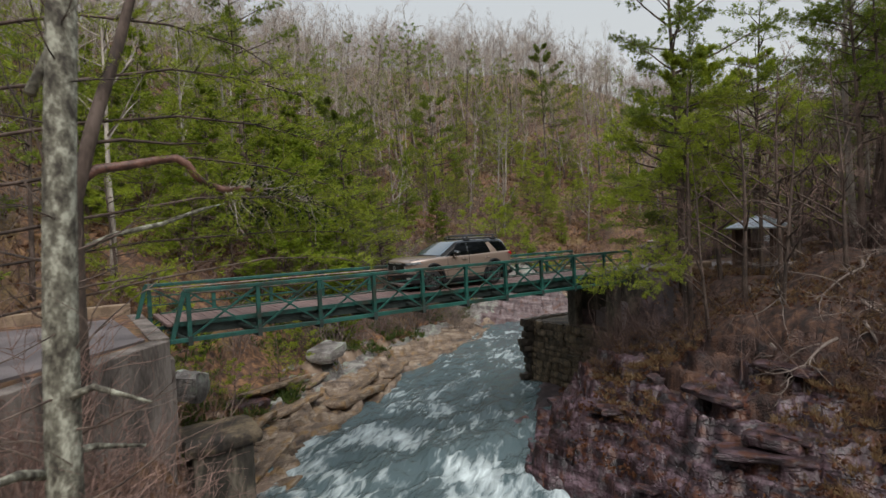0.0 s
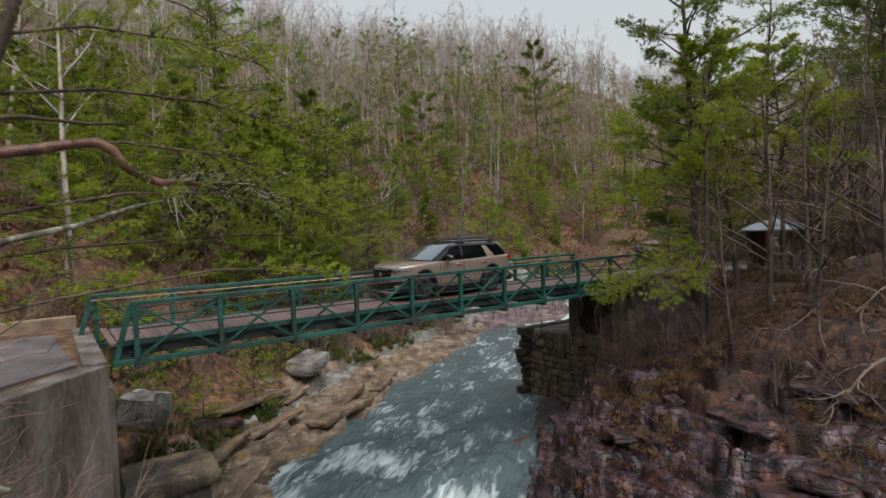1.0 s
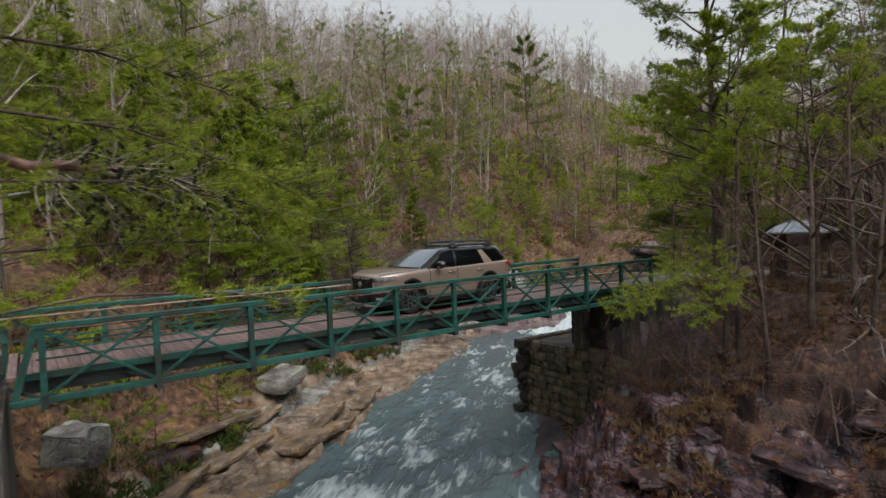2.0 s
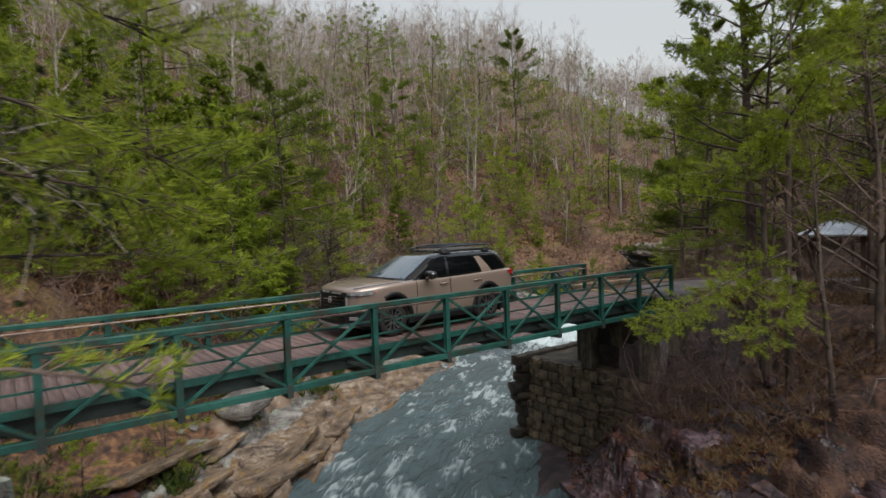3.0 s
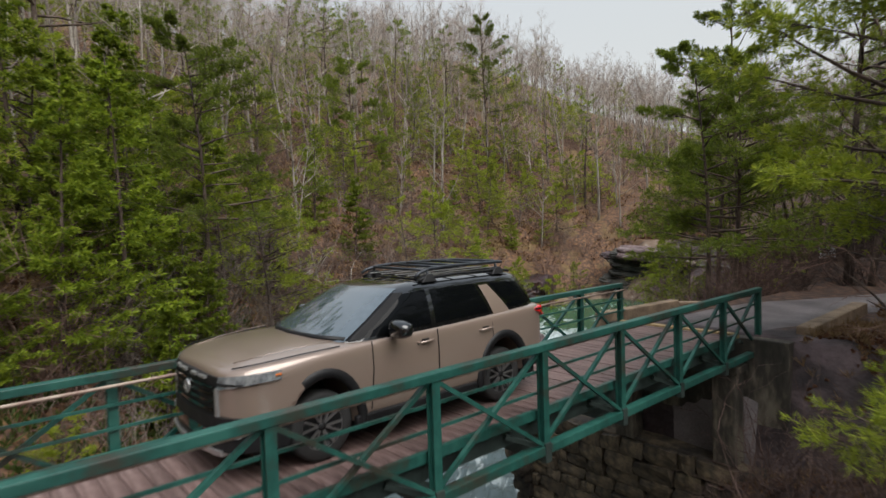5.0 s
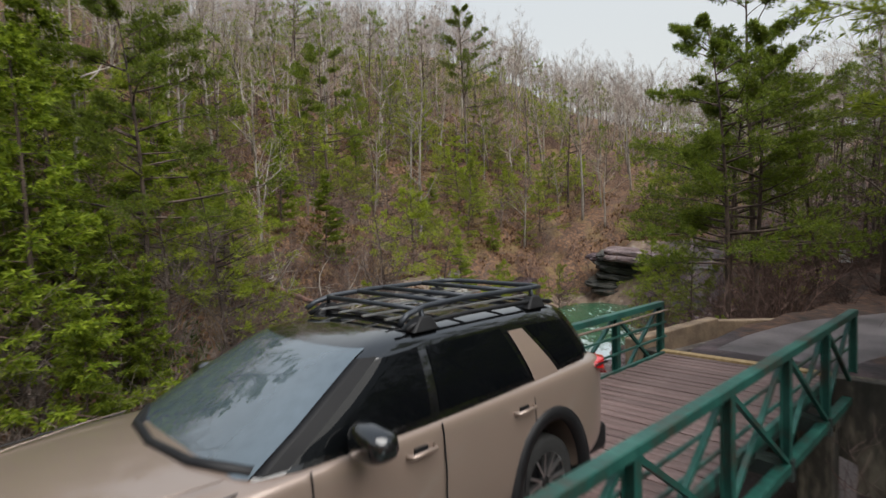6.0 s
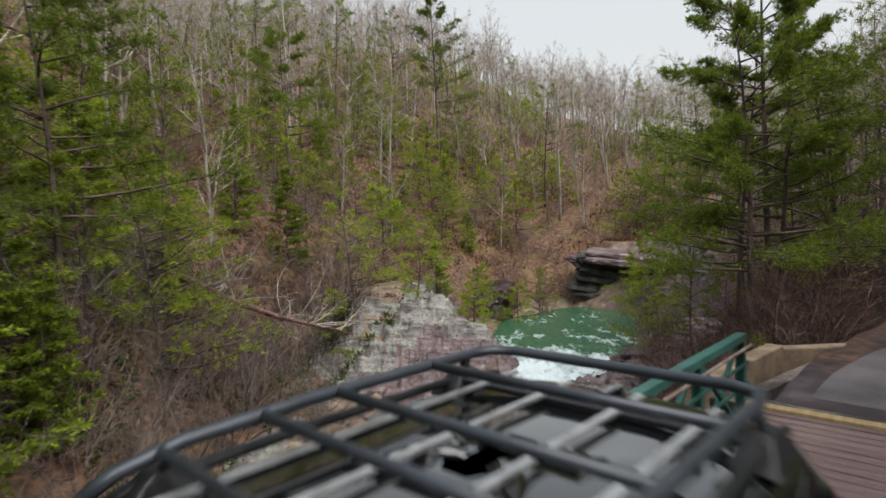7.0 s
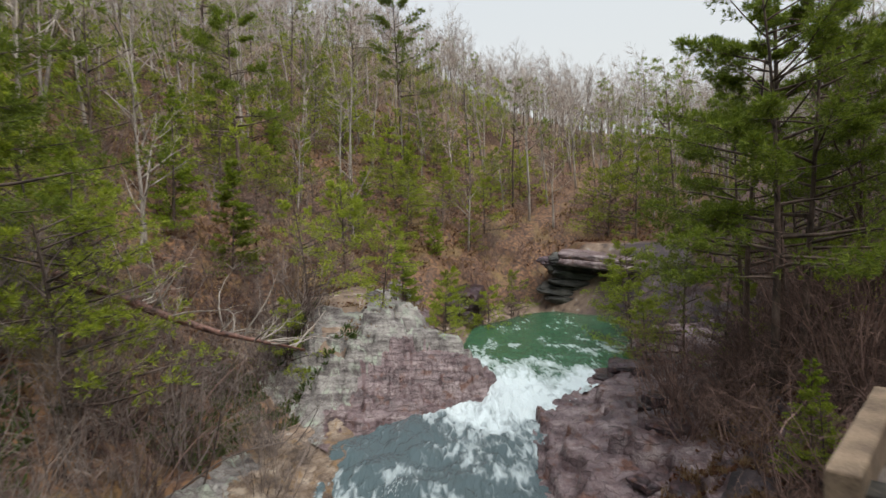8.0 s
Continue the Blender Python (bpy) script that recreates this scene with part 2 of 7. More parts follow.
# the blue-grey base puts part of the sky's reflection into the colour
M_SCREEN = material("windscreen_sky_tint", [(0.05, 0.07, 0.085), (0.08, 0.105, 0.125)], 0.03, 0.0, 1, 10, 0.0, spec=1.0, coat=1.0)
M_RACK = material("rack_powder_coat", [(0.022, 0.026, 0.032), (0.04, 0.046, 0.055)], 0.38, 0.3, 5, 200, 0.05)
M_TYRE = material("tyre_rubber", [(0.01, 0.01, 0.01), (0.02, 0.02, 0.02)], 0.8, 0, 5, 60, 0.2)
M_RIM = material("machined_alloy", [(0.3, 0.3, 0.3), (0.42, 0.42, 0.42)], 0.3, 0.9, 5, 100, 0.0)
M_SILVER = material("silver_trim", [(0.5, 0.5, 0.5), (0.6, 0.6, 0.6)], 0.3, 0.8, 5, 100, 0.0)
M_LAMP = material("clear_headlamp", [(0.09, 0.1, 0.11), (0.3, 0.32, 0.33)], 0.08, 0.3, 6, 30, 0.0, coat=1.0)
M_RED = material("red_tail_lamp", [(0.4, 0.008, 0.01), (0.55, 0.015, 0.018)], 0.12, 0, 4, 60, 0.0, coat=1.0)
M_AMBER = material("amber_lamp", [(0.6, 0.16, 0.03), (0.7, 0.2, 0.04)], 0.2, 0, 4, 60, 0.0)
M_SHEETMETAL = material("pale_metal_roof", [(0.3, 0.33, 0.36), (0.5, 0.53, 0.56)], 0.35, 0.5, 2, 30, 0.1)
M_SHED = material("brown_boards", [(0.06, 0.035, 0.024), (0.13, 0.08, 0.055)], 0.8, 0, 2, 20, 0.4, (1, 1, 0.2))
M_SIGN = material("pale_sign_face", [(0.5, 0.52, 0.56), (0.62, 0.64, 0.68)], 0.5, 0, 3, 30, 0.0)


# ---------------------------------------------------------------- mesh helpers
class Shape:
    """Collects vertices and faces for one mesh."""

    def __init__(self):
        self.v, self.f = [], []

    def add(self, vs, fs):
        k = len(self.v)
        self.v.extend(vs)
        self.f.extend([tuple(i + k for i in f) for f in fs])
        return self

    def box(self, a, b):
        (x0, y0, z0), (x1, y1, z1) = a, b
        return self.add([(x0, y0, z0), (x1, y0, z0), (x1, y1, z0), (x0, y1, z0), (x0, y0, z1), (x1, y0, z1), (x1, y1, z1), (x0, y1, z1)],
                        [(0, 3, 2, 1), (4, 5, 6, 7), (0, 1, 5, 4), (1, 2, 6, 5), (2, 3, 7, 6), (3, 0, 4, 7)])

    def bar(self, a, b, w, h, up=(0, 0, 1)):
        """A straight bar of w x h from a to b."""
        a, b = Vector(a), Vector(b)
        d = (b - a).normalized()
        s = d.cross(Vector(up))
        s = s.normalized() if s.length > 1e-4 else Vector((1, 0, 0))
        u = s.cross(d).normalized()
        vs = []
        for p in (a, b):
            for i, j in ((-1, -1), (1, -1), (1, 1), (-1, 1)):
                vs.append(tuple(p + s * (i * w / 2) + u * (j * h / 2)))
        return self.add(vs, [(0, 1, 2, 3), (7, 6, 5, 4), (0, 4, 5, 1), (1, 5, 6, 2), (2, 6, 7, 3), (3, 7, 4, 0)])

    def tube(self, pts, radii, sides=5, closed=False):
        pts = [Vector(p) for p in pts]
        n = len(pts)
        if isinstance(radii, (int, float)):
            radii = [radii] * n
        vs, fs = [], []
        ref = None
        for i, p in enumerate(pts):
            d = (pts[(i + 1) % n] - pts[i - 1]) if closed else (pts[min(i + 1, n - 1)] - pts[max(i - 1, 0)])
            d = d.normalized() if d.length > 1e-6 else Vector((0, 0, 1))
            if ref is None:
                ref = d.cross(Vector((0, 0, 1)) if abs(d.z) < 0.9 else Vector((1, 0, 0))).normalized()
            ref = (ref - d * ref.dot(d))
            ref = ref.normalized() if ref.length > 1e-6 else d.orthogonal().normalized()
            u = d.cross(ref)
            for k in range(sides):
                a = 2 * math.pi * k / sides
                vs.append(tuple(p + (ref * math.cos(a) + u * math.sin(a)) * radii[i]))
        for i in range(n if closed else n - 1):
            j = (i + 1) % n
            for k in range(sides):
                k2 = (k + 1) % sides
                fs.append((i * sides + k, i * sides + k2, j * sides + k2, j * sides + k))
        if not closed:
            fs.append(tuple(range(sides - 1, -1, -1)))
            fs.append(tuple(range((n - 1) * sides, n * sides)))
        return self.add(vs, fs)

    def mesh(self, name, mat, smooth=False):
        me = bpy.data.meshes.new(name)
        me.from_pydata(self.v, [], self.f)
        me.materials.append(mat)
        if smooth:
            me.polygons.foreach_set("use_smooth", [True] * len(me.polygons))
        me.update()
        return me


def part(name, shape, mat, parent=None, label="", smooth=False, bevel=0.0):
    """One mesh object, under a thing or a part."""
    ob = new(name, shape.mesh(name, mat, smooth))
    if parent is not None:
        ob.parent = parent
    if bevel:
        b = ob.modifiers.new("bevel", "BEVEL")
        b.width, b.segments, b.limit_method = bevel, 2, "ANGLE"
    if label:
        tagged(ob, label)
    return ob


def thing(name, label, category, m=None, group="", kind=""):
    ob = new(name)
    ob.empty_display_size = 0.2
    if m is not None:
        ob.matrix_basis = m
    return tagged(ob, label, category, group, kind)


# ---------------------------------------------------------------- the lie of the land
def hash2(ix, iy, seed):
    h = np.sin(ix * 127.1 + iy * 311.7 + seed * 74.7) * 43758.5453
    return h - np.floor(h)


def vnoise(x, y, seed=0):
    ix, iy = np.floor(x), np.floor(y)
    fx, fy = x - ix, y - iy
    fx, fy = fx * fx * (3 - 2 * fx), fy * fy * (3 - 2 * fy)
    a, b = hash2(ix, iy, seed), hash2(ix + 1, iy, seed)
    c, d = hash2(ix, iy + 1, seed), hash2(ix + 1, iy + 1, seed)
    return (a * (1 - fx) + b * fx) * (1 - fy) + (c * (1 - fx) + d * fx) * fy - 0.5


def fbm(x, y, seed=0, octaves=4):
    s, amp = 0, 1
    for k in range(octaves):
        s = s + vnoise(x, y, seed + k) * amp
        x, y, amp = x * 2.03 + 5.2, y * 2.03 + 1.3, amp * 0.5
    return s


# the creek, upstream: x, y, half width
CREEK = np.array([(-4, -60, 5), (3.2, -30, 4.0), (4.2, -18, 3.7), (4.4, -8, 3.7), (5.6, -1, 4.0), (12, 4.9, 3.7), (16.8, 9, 3.3), (24.5, 13.6, 3.0),
                  (28.7, 16.8, 3.3), (31.6, 17.2, 2.2), (33.6, 16.6, 1.35), (36, 16.6, 1.7), (40.5, 18.8, 4.0), (46.5, 21.8, 4.4), (51, 23, 3.0), (55, 22.5, 1.5)], float)


def creek(x, y):
    """For arrays of places: metres outside the water's edge, metres to the left of the stream line, and the way along it (in points)."""
    best = np.full(x.shape, 1e9)
    lat, way = np.zeros(x.shape), np.zeros(x.shape)
    for i in range(len(CREEK) - 1):
        (ax, ay, aw), (bx, by, bw) = CREEK[i], CREEK[i + 1]
        dx, dy = bx - ax, by - ay
        n = math.hypot(dx, dy)
        u = np.clip(((x - ax) * dx + (y - ay) * dy) / n ** 2, 0, 1)
        d = np.hypot(x - ax - u * dx, y - ay - u * dy) - (aw + (bw - aw) * u)
        s = (dx * (y - ay) - dy * (x - ax)) / n
        m = d < best
        best, lat, way = np.where(m, d, best), np.where(m, s, lat), np.where(m, i + u, way)
    return best, lat, way


LEFT = ([-9, -1, 0, 0.8, 3, 5, 6.5, 8.5, 11, 16, 30, 60, 100, 150, 260, 1500], [-7.5, -7, -6.15, -5.75, -5.3, -4.7, -3.7, -1.4, 0.8, 4, 12.5, 29.5, 46, 57, 62, 62])
RIGHT = ([-9, -1, 0, 0.5, 1, 2.5, 3.8, 5.6, 7.4, 10, 14, 20, 40, 90, 160, 1500], [-7.5, -7, -6.15, -5.7, -5.3, -3.7, -2.9, -2.35, -1.4, 0.2, 1.6, 3.2, 8, 19, 26, 34])


def step(a, b, x):
    t = np.clip((x - a) / (b - a), 0, 1)
    return t * t * (3 - 2 * t)


def pad(h, x, y, x0, x1, y0, y1, z, soft):
    out = np.maximum(np.maximum(x0 - x, x - x1), np.maximum(y0 - y, y - y1))
    return h + (z - h) * (1 - step(0, soft, out))


def land(x, y, rough=True):
    """The ground's height at arrays of places."""
    d, lat, way = creek(x, y)
    dd = d + 0.9 * fbm(x * 0.35, y * 0.35, 11, 3) * step(0.2, 3, d)
    left = step(-1, 1, lat / (1.5 + 0.35 * np.maximum(d, 0)))
    h = np.interp(dd, *LEFT) * left + np.interp(dd, *RIGHT) * (1 - left)
    # the right bank stays a low shelf beside the fall and the pool
    shelf = step(20, 26, x) * (1 - step(44, 60, x)) * (1 - left)
    h = h + shelf * (np.interp(dd, [-1, 0, 0.6, 2, 5, 8, 11, 14, 20, 40, 1500], [-7, -6, -5.2, -4.7, -4.2, -3.0, -1.0, 0.2, 2, 9, 34]) - h)
    if rough:
        h = h + fbm(x * 0.12, y * 0.12, 3, 4) * 3.0 * step(6, 40, d) + fbm(x * 0.9, y * 0.9, 7, 4) * 0.5 * step(0.3, 3, d)
        # bedding steps of the rock near the water
        near = (1 - step(5, 11, d)) * step(-0.2, 0.6, d)
        q = h / 0.42 + 0.35 * (x * 0.25 - y * 0.2) + fbm(x * 0.5, y * 0.5, 21, 3) * 1.6
        f = q - np.floor(q)
        h = h + near * 0.42 * (step(0.55, 0.95, f) - f)
    # rock knolls on the left of the fall
    crag = np.interp(d + 0.7 * fbm(x * 0.4, y * 0.4, 51, 3), [-0.5, 0, 0.5, 1.5, 2.5, 3.7, 5, 7], [-7, -6, -5.3, -4.5, -3.2, -2.1, -1.6, -1.2])
    h = h + (np.maximum(crag, h) - h) * step(26.5, 29.5, x) * (1 - step(37, 41, x)) * left
    # the ridge falls away upstream
    low = 1 - step(0.3, 1.0, (y - 4) / np.maximum(x - 6, 4.0))
    h = np.where(h > 3, 3 + (h - 3) * (1 - 0.56 * low * step(24, 40, x)), h)
    # the creek washes the foot of the stone pier
    out = np.maximum(np.maximum(13.5 - x, x - 18.3), np.maximum(1.0 - y, y - 7.0))
    h = h + (np.minimum(h, -5.8) - h) * (1 - step(0, 1.6, out))
    # the hillside over the undercut ledge
    h = np.maximum(h, np.where(x > 50, 0.2 - 1.1 * np.maximum(np.hypot(x - 65, y - 22) - 6.0, 0), -99))
    # roads level with the deck
    out = np.maximum(np.maximum((x + 0.9) * 6, -40 - x), np.maximum(-1.4 - y, y - 4.6))
    h = h + (-0.12 - h) * (1 - step(0, 2.5, out))
    # the diagonal retaining wall holds the road's apron up; below it the bank lies low
    wall = ((x + 0.95) * -10.25 - (y + 1.6) * -11.25) / 15.2
    h = np.where((y < 0.5) & (x < -0.95), h + (-0.16 - h) * step(-0.15, 0.1, wall) * step(-14, -12, x), h)
    toe = np.interp(d, [-1, 0, 0.8, 1.6, 2.6, 4, 8], [-7, -6.1, -5.6, -4.8, -3.1, -2.2, -1.8])
    h = np.where(y < 0, h + (toe - h) * step(0.05, 0.25, -wall) * (1 - step(0.5, 1.5, x + 0.2 * y)) * step(-30, -16, y), h)
    ramp = np.interp(x, [18, 24, 30, 40, 80], [-0.08, -0.03, -0.3, -1.0, 1])
    h = pad(h, x, y, 18.6, 31, -1.6 - 0.1 * np.maximum(x - 22, 0), 2.6 - 0.12 * np.maximum(x - 22, 0), ramp, 1.5)
    h = h + 0.9 * step(0.2, 1.6, y - 2.5 + 0.16 * np.maximum(x - 22, 0)) * (1 - step(5.5, 7.5, y)) * step(23, 25, x) * (1 - step(33, 40, x))
    h = pad(h, x, y, 21.5, 30.5, -4.6, 0, -0.2, 2.5)
    # keep clear under the bridge
    under = (1 - step(0.05, 0.5, np.maximum(np.maximum(-0.6 - x, x - 18.3), (np.abs(y - 1.5) - 3.0) * 0.2)))
    h = np.where(under > 0, np.minimum(h, h + (np.minimum(h, -2.6) - h) * under), h)
    # scoured down in front of the stone pier
    foot = np.interp(y, [-6, -3.5, -1.5, 0.3, 1.6, 2.6], [9, -2.0, -2.5, -3.2, -4.9, -5.9])
    cut = (1 - step(0, 0.35, x - 18.1)) * step(12.6, 14, x) * (1 - step(7, 9, y))
    return np.where(cut > 0, h + (np.minimum(h, foot) - h) * cut, h)


def ground_at(x, y):
    return float(land(np.array([float(x)]), np.array([float(y)]))[0])


def axis(lo, hi, step_, far):
    """Coordinates, close together from lo to hi, and ever wider apart out to far."""
    mid = np.arange(lo, hi + step_ / 2, step_)
    out, s, g = [], step_, 0.0
    while g < far:
        s *= 1.12
        g += s
        out.append(g)
    out = np.array(out)
    return np.concatenate([lo - out[::-1], mid, mid[-1] + out])


def grid_mesh(name, xs, ys, z, mat, keep=None, smooth=True):
    nx, ny = len(xs), len(ys)
    X, Y = np.meshgrid(xs, ys, indexing="ij")
    co = np.stack([X, Y, z], -1).reshape(-1, 3)
    i = np.arange(nx * ny).reshape(nx, ny)
    q = np.stack([i[:-1, :-1], i[1:, :-1], i[1:, 1:], i[:-1, 1:]], -1).reshape(-1, 4)
    if keep is not None:
        q = q[keep.reshape(-1)[q].any(1)]
        used = np.unique(q)
        back = np.full(nx * ny, -1)
        back[used] = np.arange(len(used))
        co, q = co[used], back[q]
    me = bpy.data.meshes.new(name)
    me.from_pydata(co.tolist(), [], q.tolist())
    me.materials.append(mat)
    me.polygons.foreach_set("use_smooth", [smooth] * len(me.polygons))
    me.update()
    return me, co


def ground_material():
    """Leaf litter, soil and moss, with bare rock where the sheet's own rock mask says so."""
    m = bpy.data.materials.new("forest_floor")
    m.use_nodes = True
    n, l = m.node_tree.nodes, m.node_tree.links
    b = n["Principled BSDF"]
    co = n.new("ShaderNodeTexCoord")

    def noise_(scale, detail=5):
        t = n.new("ShaderNodeTexNoise")
        t.inputs["Scale"].default_value, t.inputs["Detail"].default_value = scale, detail
        l.new(co.outputs["Object"], t.inputs["Vector"])
        return t.outputs["Fac"]

    def ramp_(fac, *stops):
        r = n.new("ShaderNodeValToRGB")
        e = r.color_ramp.elements
        e[0].position, e[0].color = stops[0][0], rgb(stops[0][1])
        e[1].position, e[1].color = stops[-1][0], rgb(stops[-1][1])
        for p, c in stops[1:-1]:
            e.new(p).color = rgb(c)
        l.new(fac, r.inputs["Fac"])
        return r.outputs["Color"]

    def mix_(fac, a, c):
        x = n.new("ShaderNodeMix")
        x.data_type = "RGBA"
        l.new(fac, x.inputs[0])
        l.new(a, x.inputs[6])
        l.new(c, x.inputs[7])
        return x.outputs[2]

    litter = ramp_(noise_(3.5, 12), (0.34, (0.022, 0.01, 0.006)), (0.5, (0.085, 0.04, 0.019)), (0.66, (0.2, 0.102, 0.044)))
    grassy = ramp_(noise_(6, 11), (0.34, (0.06, 0.036, 0.012)), (0.66, (0.21, 0.135, 0.046)))
    patch = ramp_(noise_(0.35, 5), (0.52, (0, 0, 0)), (0.64, (1, 1, 1)))
    soil = mix_(patch, litter, grassy)
    wet = ramp_(noise_(4, 12), (0.34, (0.012, 0.006, 0.004)), (0.5, (0.045, 0.02, 0.012)), (0.66, (0.11, 0.054, 0.03)))
    buff = ramp_(noise_(1.6, 9), (0.3, (0.06, 0.04, 0.03)), (0.48, (0.18, 0.125, 0.088)), (0.6, (0.23, 0.165, 0.115)), (0.72, (0.35, 0.32, 0.29)))
    purple = ramp_(noise_(1.4, 9), (0.3, (0.01, 0.006, 0.007)), (0.5, (0.03, 0.019, 0.02)), (0.7, (0.09, 0.062, 0.066)))
    side, rock = n.new("ShaderNodeAttribute"), n.new("ShaderNodeAttribute")
    side.attribute_name, rock.attribute_name = "left", "rock"
    stone = mix_(side.outputs["Fac"], purple, buff)
    soil = mix_(side.outputs["Fac"], wet, soil)
    edge = n.new("ShaderNodeMath")
    edge.operation = "MULTIPLY_ADD"
    edge.inputs[1].default_value = 1.0
    l.new(rock.outputs["Fac"], edge.inputs[0])
    wob = n.new("ShaderNodeMath")
    wob.operation = "MULTIPLY_ADD"
    wob.inputs[1].default_value, wob.inputs[2].default_value = 1.6, -0.8
    l.new(noise_(0.9, 6), wob.inputs[0])
    l.new(wob.outputs[0], edge.inputs[2])
    cut = ramp_(edge.outputs[0], (0.4, (0, 0, 0)), (0.56, (1, 1, 1)))
    l.new(mix_(cut, soil, stone), b.inputs["Base Color"])
    b.inputs["Roughness"].default_value = 0.75
    bp = n.new("ShaderNodeBump")
    bp.inputs["Strength"].default_value, bp.inputs["Distance"].default_value = 0.9, 0.05
    l.new(noise_(7, 8), bp.inputs["Height"])
    l.new(bp.outputs[0], b.inputs["Normal"])
    return m


# stretches of bare bedded rock: box in the plan, side of the creek, reach from the water, seed
BEDS = {"cliff": ((25.5, 43, 17.2, 29.5), 1, 6.6, 71), "shelf": ((24.5, 50, 5.6, 17.5), -1, 6.4, 83), "ledge": ((1.5, 27.5, 1.5, 22), 1, 5.0, 91), "purple": ((2, 16.8, -17, 2.6), -1, 8.6, 97)}


def bare(key, x, y):
    """How far the bare rock of a stretch covers the ground, 0 to 1."""
    box, side, reach, seed = BEDS[key]
    d, lat, way = creek(x, y)
    rim = np.minimum(np.minimum(x - box[0], box[1] - x), np.minimum(y - box[2], box[3] - y))
    return step(-0.6, 0.3, d) * (1 - step(reach - 1.6, reach, d + 0.9 * fbm(x * 0.6, y * 0.6, seed, 3))) * step(0.2, 1.6, rim) * (lat * side > 0)


GX, GY = axis(-14, 62, 0.28, 1500), axis(-22, 44, 0.28, 1500)
gx, gy = np.meshgrid(GX, GY, indexing="ij")
gz = land(gx, gy)
for key in BEDS:
    gz = gz - 0.95 * step(0.25, 0.6, bare(key, gx, gy))
me, co = grid_mesh("ground", GX, GY, gz, ground_material())
gd, glat, gway = creek(co[:, 0], co[:, 1])
gleft = step(-1, 1, glat / 2)
reach = np.where(glat > 0, 4.2, 6.5) + 2.0 * fbm(co[:, 0] * 0.3, co[:, 1] * 0.3, 31, 3)
reach = reach + np.where((glat > 0) & (co[:, 0] > 26) & (co[:, 0] < 42), 3.0, 0.0)
gslope = (1 - step(-1.2, 1.2, gd - reach)) * np.where(glat > 0, step(1.0, 4.0, co[:, 0] + 0.25 * co[:, 1]), 1.0)
# no bare rock on the earth bank beside the road
gslope = gslope * (1 - step(20, 22, co[:, 0]) * (1 - step(4.5, 6, co[:, 1])))
a = me.attributes.new("left", "FLOAT", "POINT")
a.data.foreach_set("value", gleft)
a = me.attributes.new("rock", "FLOAT", "POINT")
a.data.foreach_set("value", gslope)
ground = tagged(new("ground", me), "leaf-littered forest floor and bare ledge rock sloping to the creek", "ground", kind="structure")


def water_material():
    m = bpy.data.materials.new("creek_water")
    m.use_nodes = True
    n, l = m.node_tree.nodes, m.node_tree.links
    b = n["Principled BSDF"]
    co = n.new("ShaderNodeAttribute")
    co.attribute_name = "flow"
    fo, po = n.new("ShaderNodeAttribute"), n.new("ShaderNodeAttribute")
    fo.attribute_name, po.attribute_name = "foam", "pool"

    def noise_(scale, detail=6, dist=0.0):
        t = n.new("ShaderNodeTexNoise")
        t.inputs["Scale"].default_value, t.inputs["Detail"].default_value, t.inputs["Distortion"].default_value = scale, detail, dist
        mp = n.new("ShaderNodeMapping")
        mp.inputs["Scale"].default_value = (0.55, 1.25, 1)
        l.new(co.outputs["Vector"], mp.inputs["Vector"])
        l.new(mp.outputs[0], t.inputs["Vector"])
        return t.outputs["Fac"]

    base = n.new("ShaderNodeMix")
    base.data_type = "RGBA"
    base.inputs[6].default_value, base.inputs[7].default_value = (0.07, 0.1, 0.108, 1), (0.035, 0.1, 0.052, 1)
    l.new(po.outputs["Fac"], base.inputs[0])
    s = n.new("ShaderNodeMath")
    s.operation = "MULTIPLY_ADD"
    s.inputs[1].default_value = 1.0
    l.new(noise_(2.4, 12, 0.6), s.inputs[0])
    l.new(fo.outputs["Fac"], s.inputs[2])
    r = n.new("ShaderNodeValToRGB")
    r.color_ramp.elements[0].position, r.color_ramp.elements[1].position = 0.58, 1.36
    l.new(s.outputs[0], r.inputs["Fac"])
    mix = n.new("ShaderNodeMix")
    mix.data_type = "RGBA"
    l.new(r.outputs["Color"], mix.inputs[0])
    l.new(base.outputs[2], mix.inputs[6])
    mix.inputs[7].default_value = (0.55, 0.62, 0.63, 1)
    l.new(mix.outputs[2], b.inputs["Base Color"])
    rr = n.new("ShaderNodeMath")
    rr.operation = "MULTIPLY_ADD"
    rr.inputs[1].default_value, rr.inputs[2].default_value = 0.55, 0.12
    l.new(r.outputs["Color"], rr.inputs[0])
    l.new(rr.outputs[0], b.inputs["Roughness"])
    b.inputs["IOR"].default_value = 1.33
    bp = n.new("ShaderNodeBump")
    bp.inputs["Strength"].default_value, bp.inputs["Distance"].default_value = 0.9, 0.16
    l.new(noise_(2.4, 11, 0.6), bp.inputs["Height"])
    l.new(bp.outputs[0], b.inputs["Normal"])
    return m


def water_level(way):
    return np.interp(way, [0, 4, 8.3, 9.0, 10.0, 10.7, 11.2, 20], [-6.3, -6.05, -5.98, -5.9, -5.55, -5.3, -5.22, -5.2])


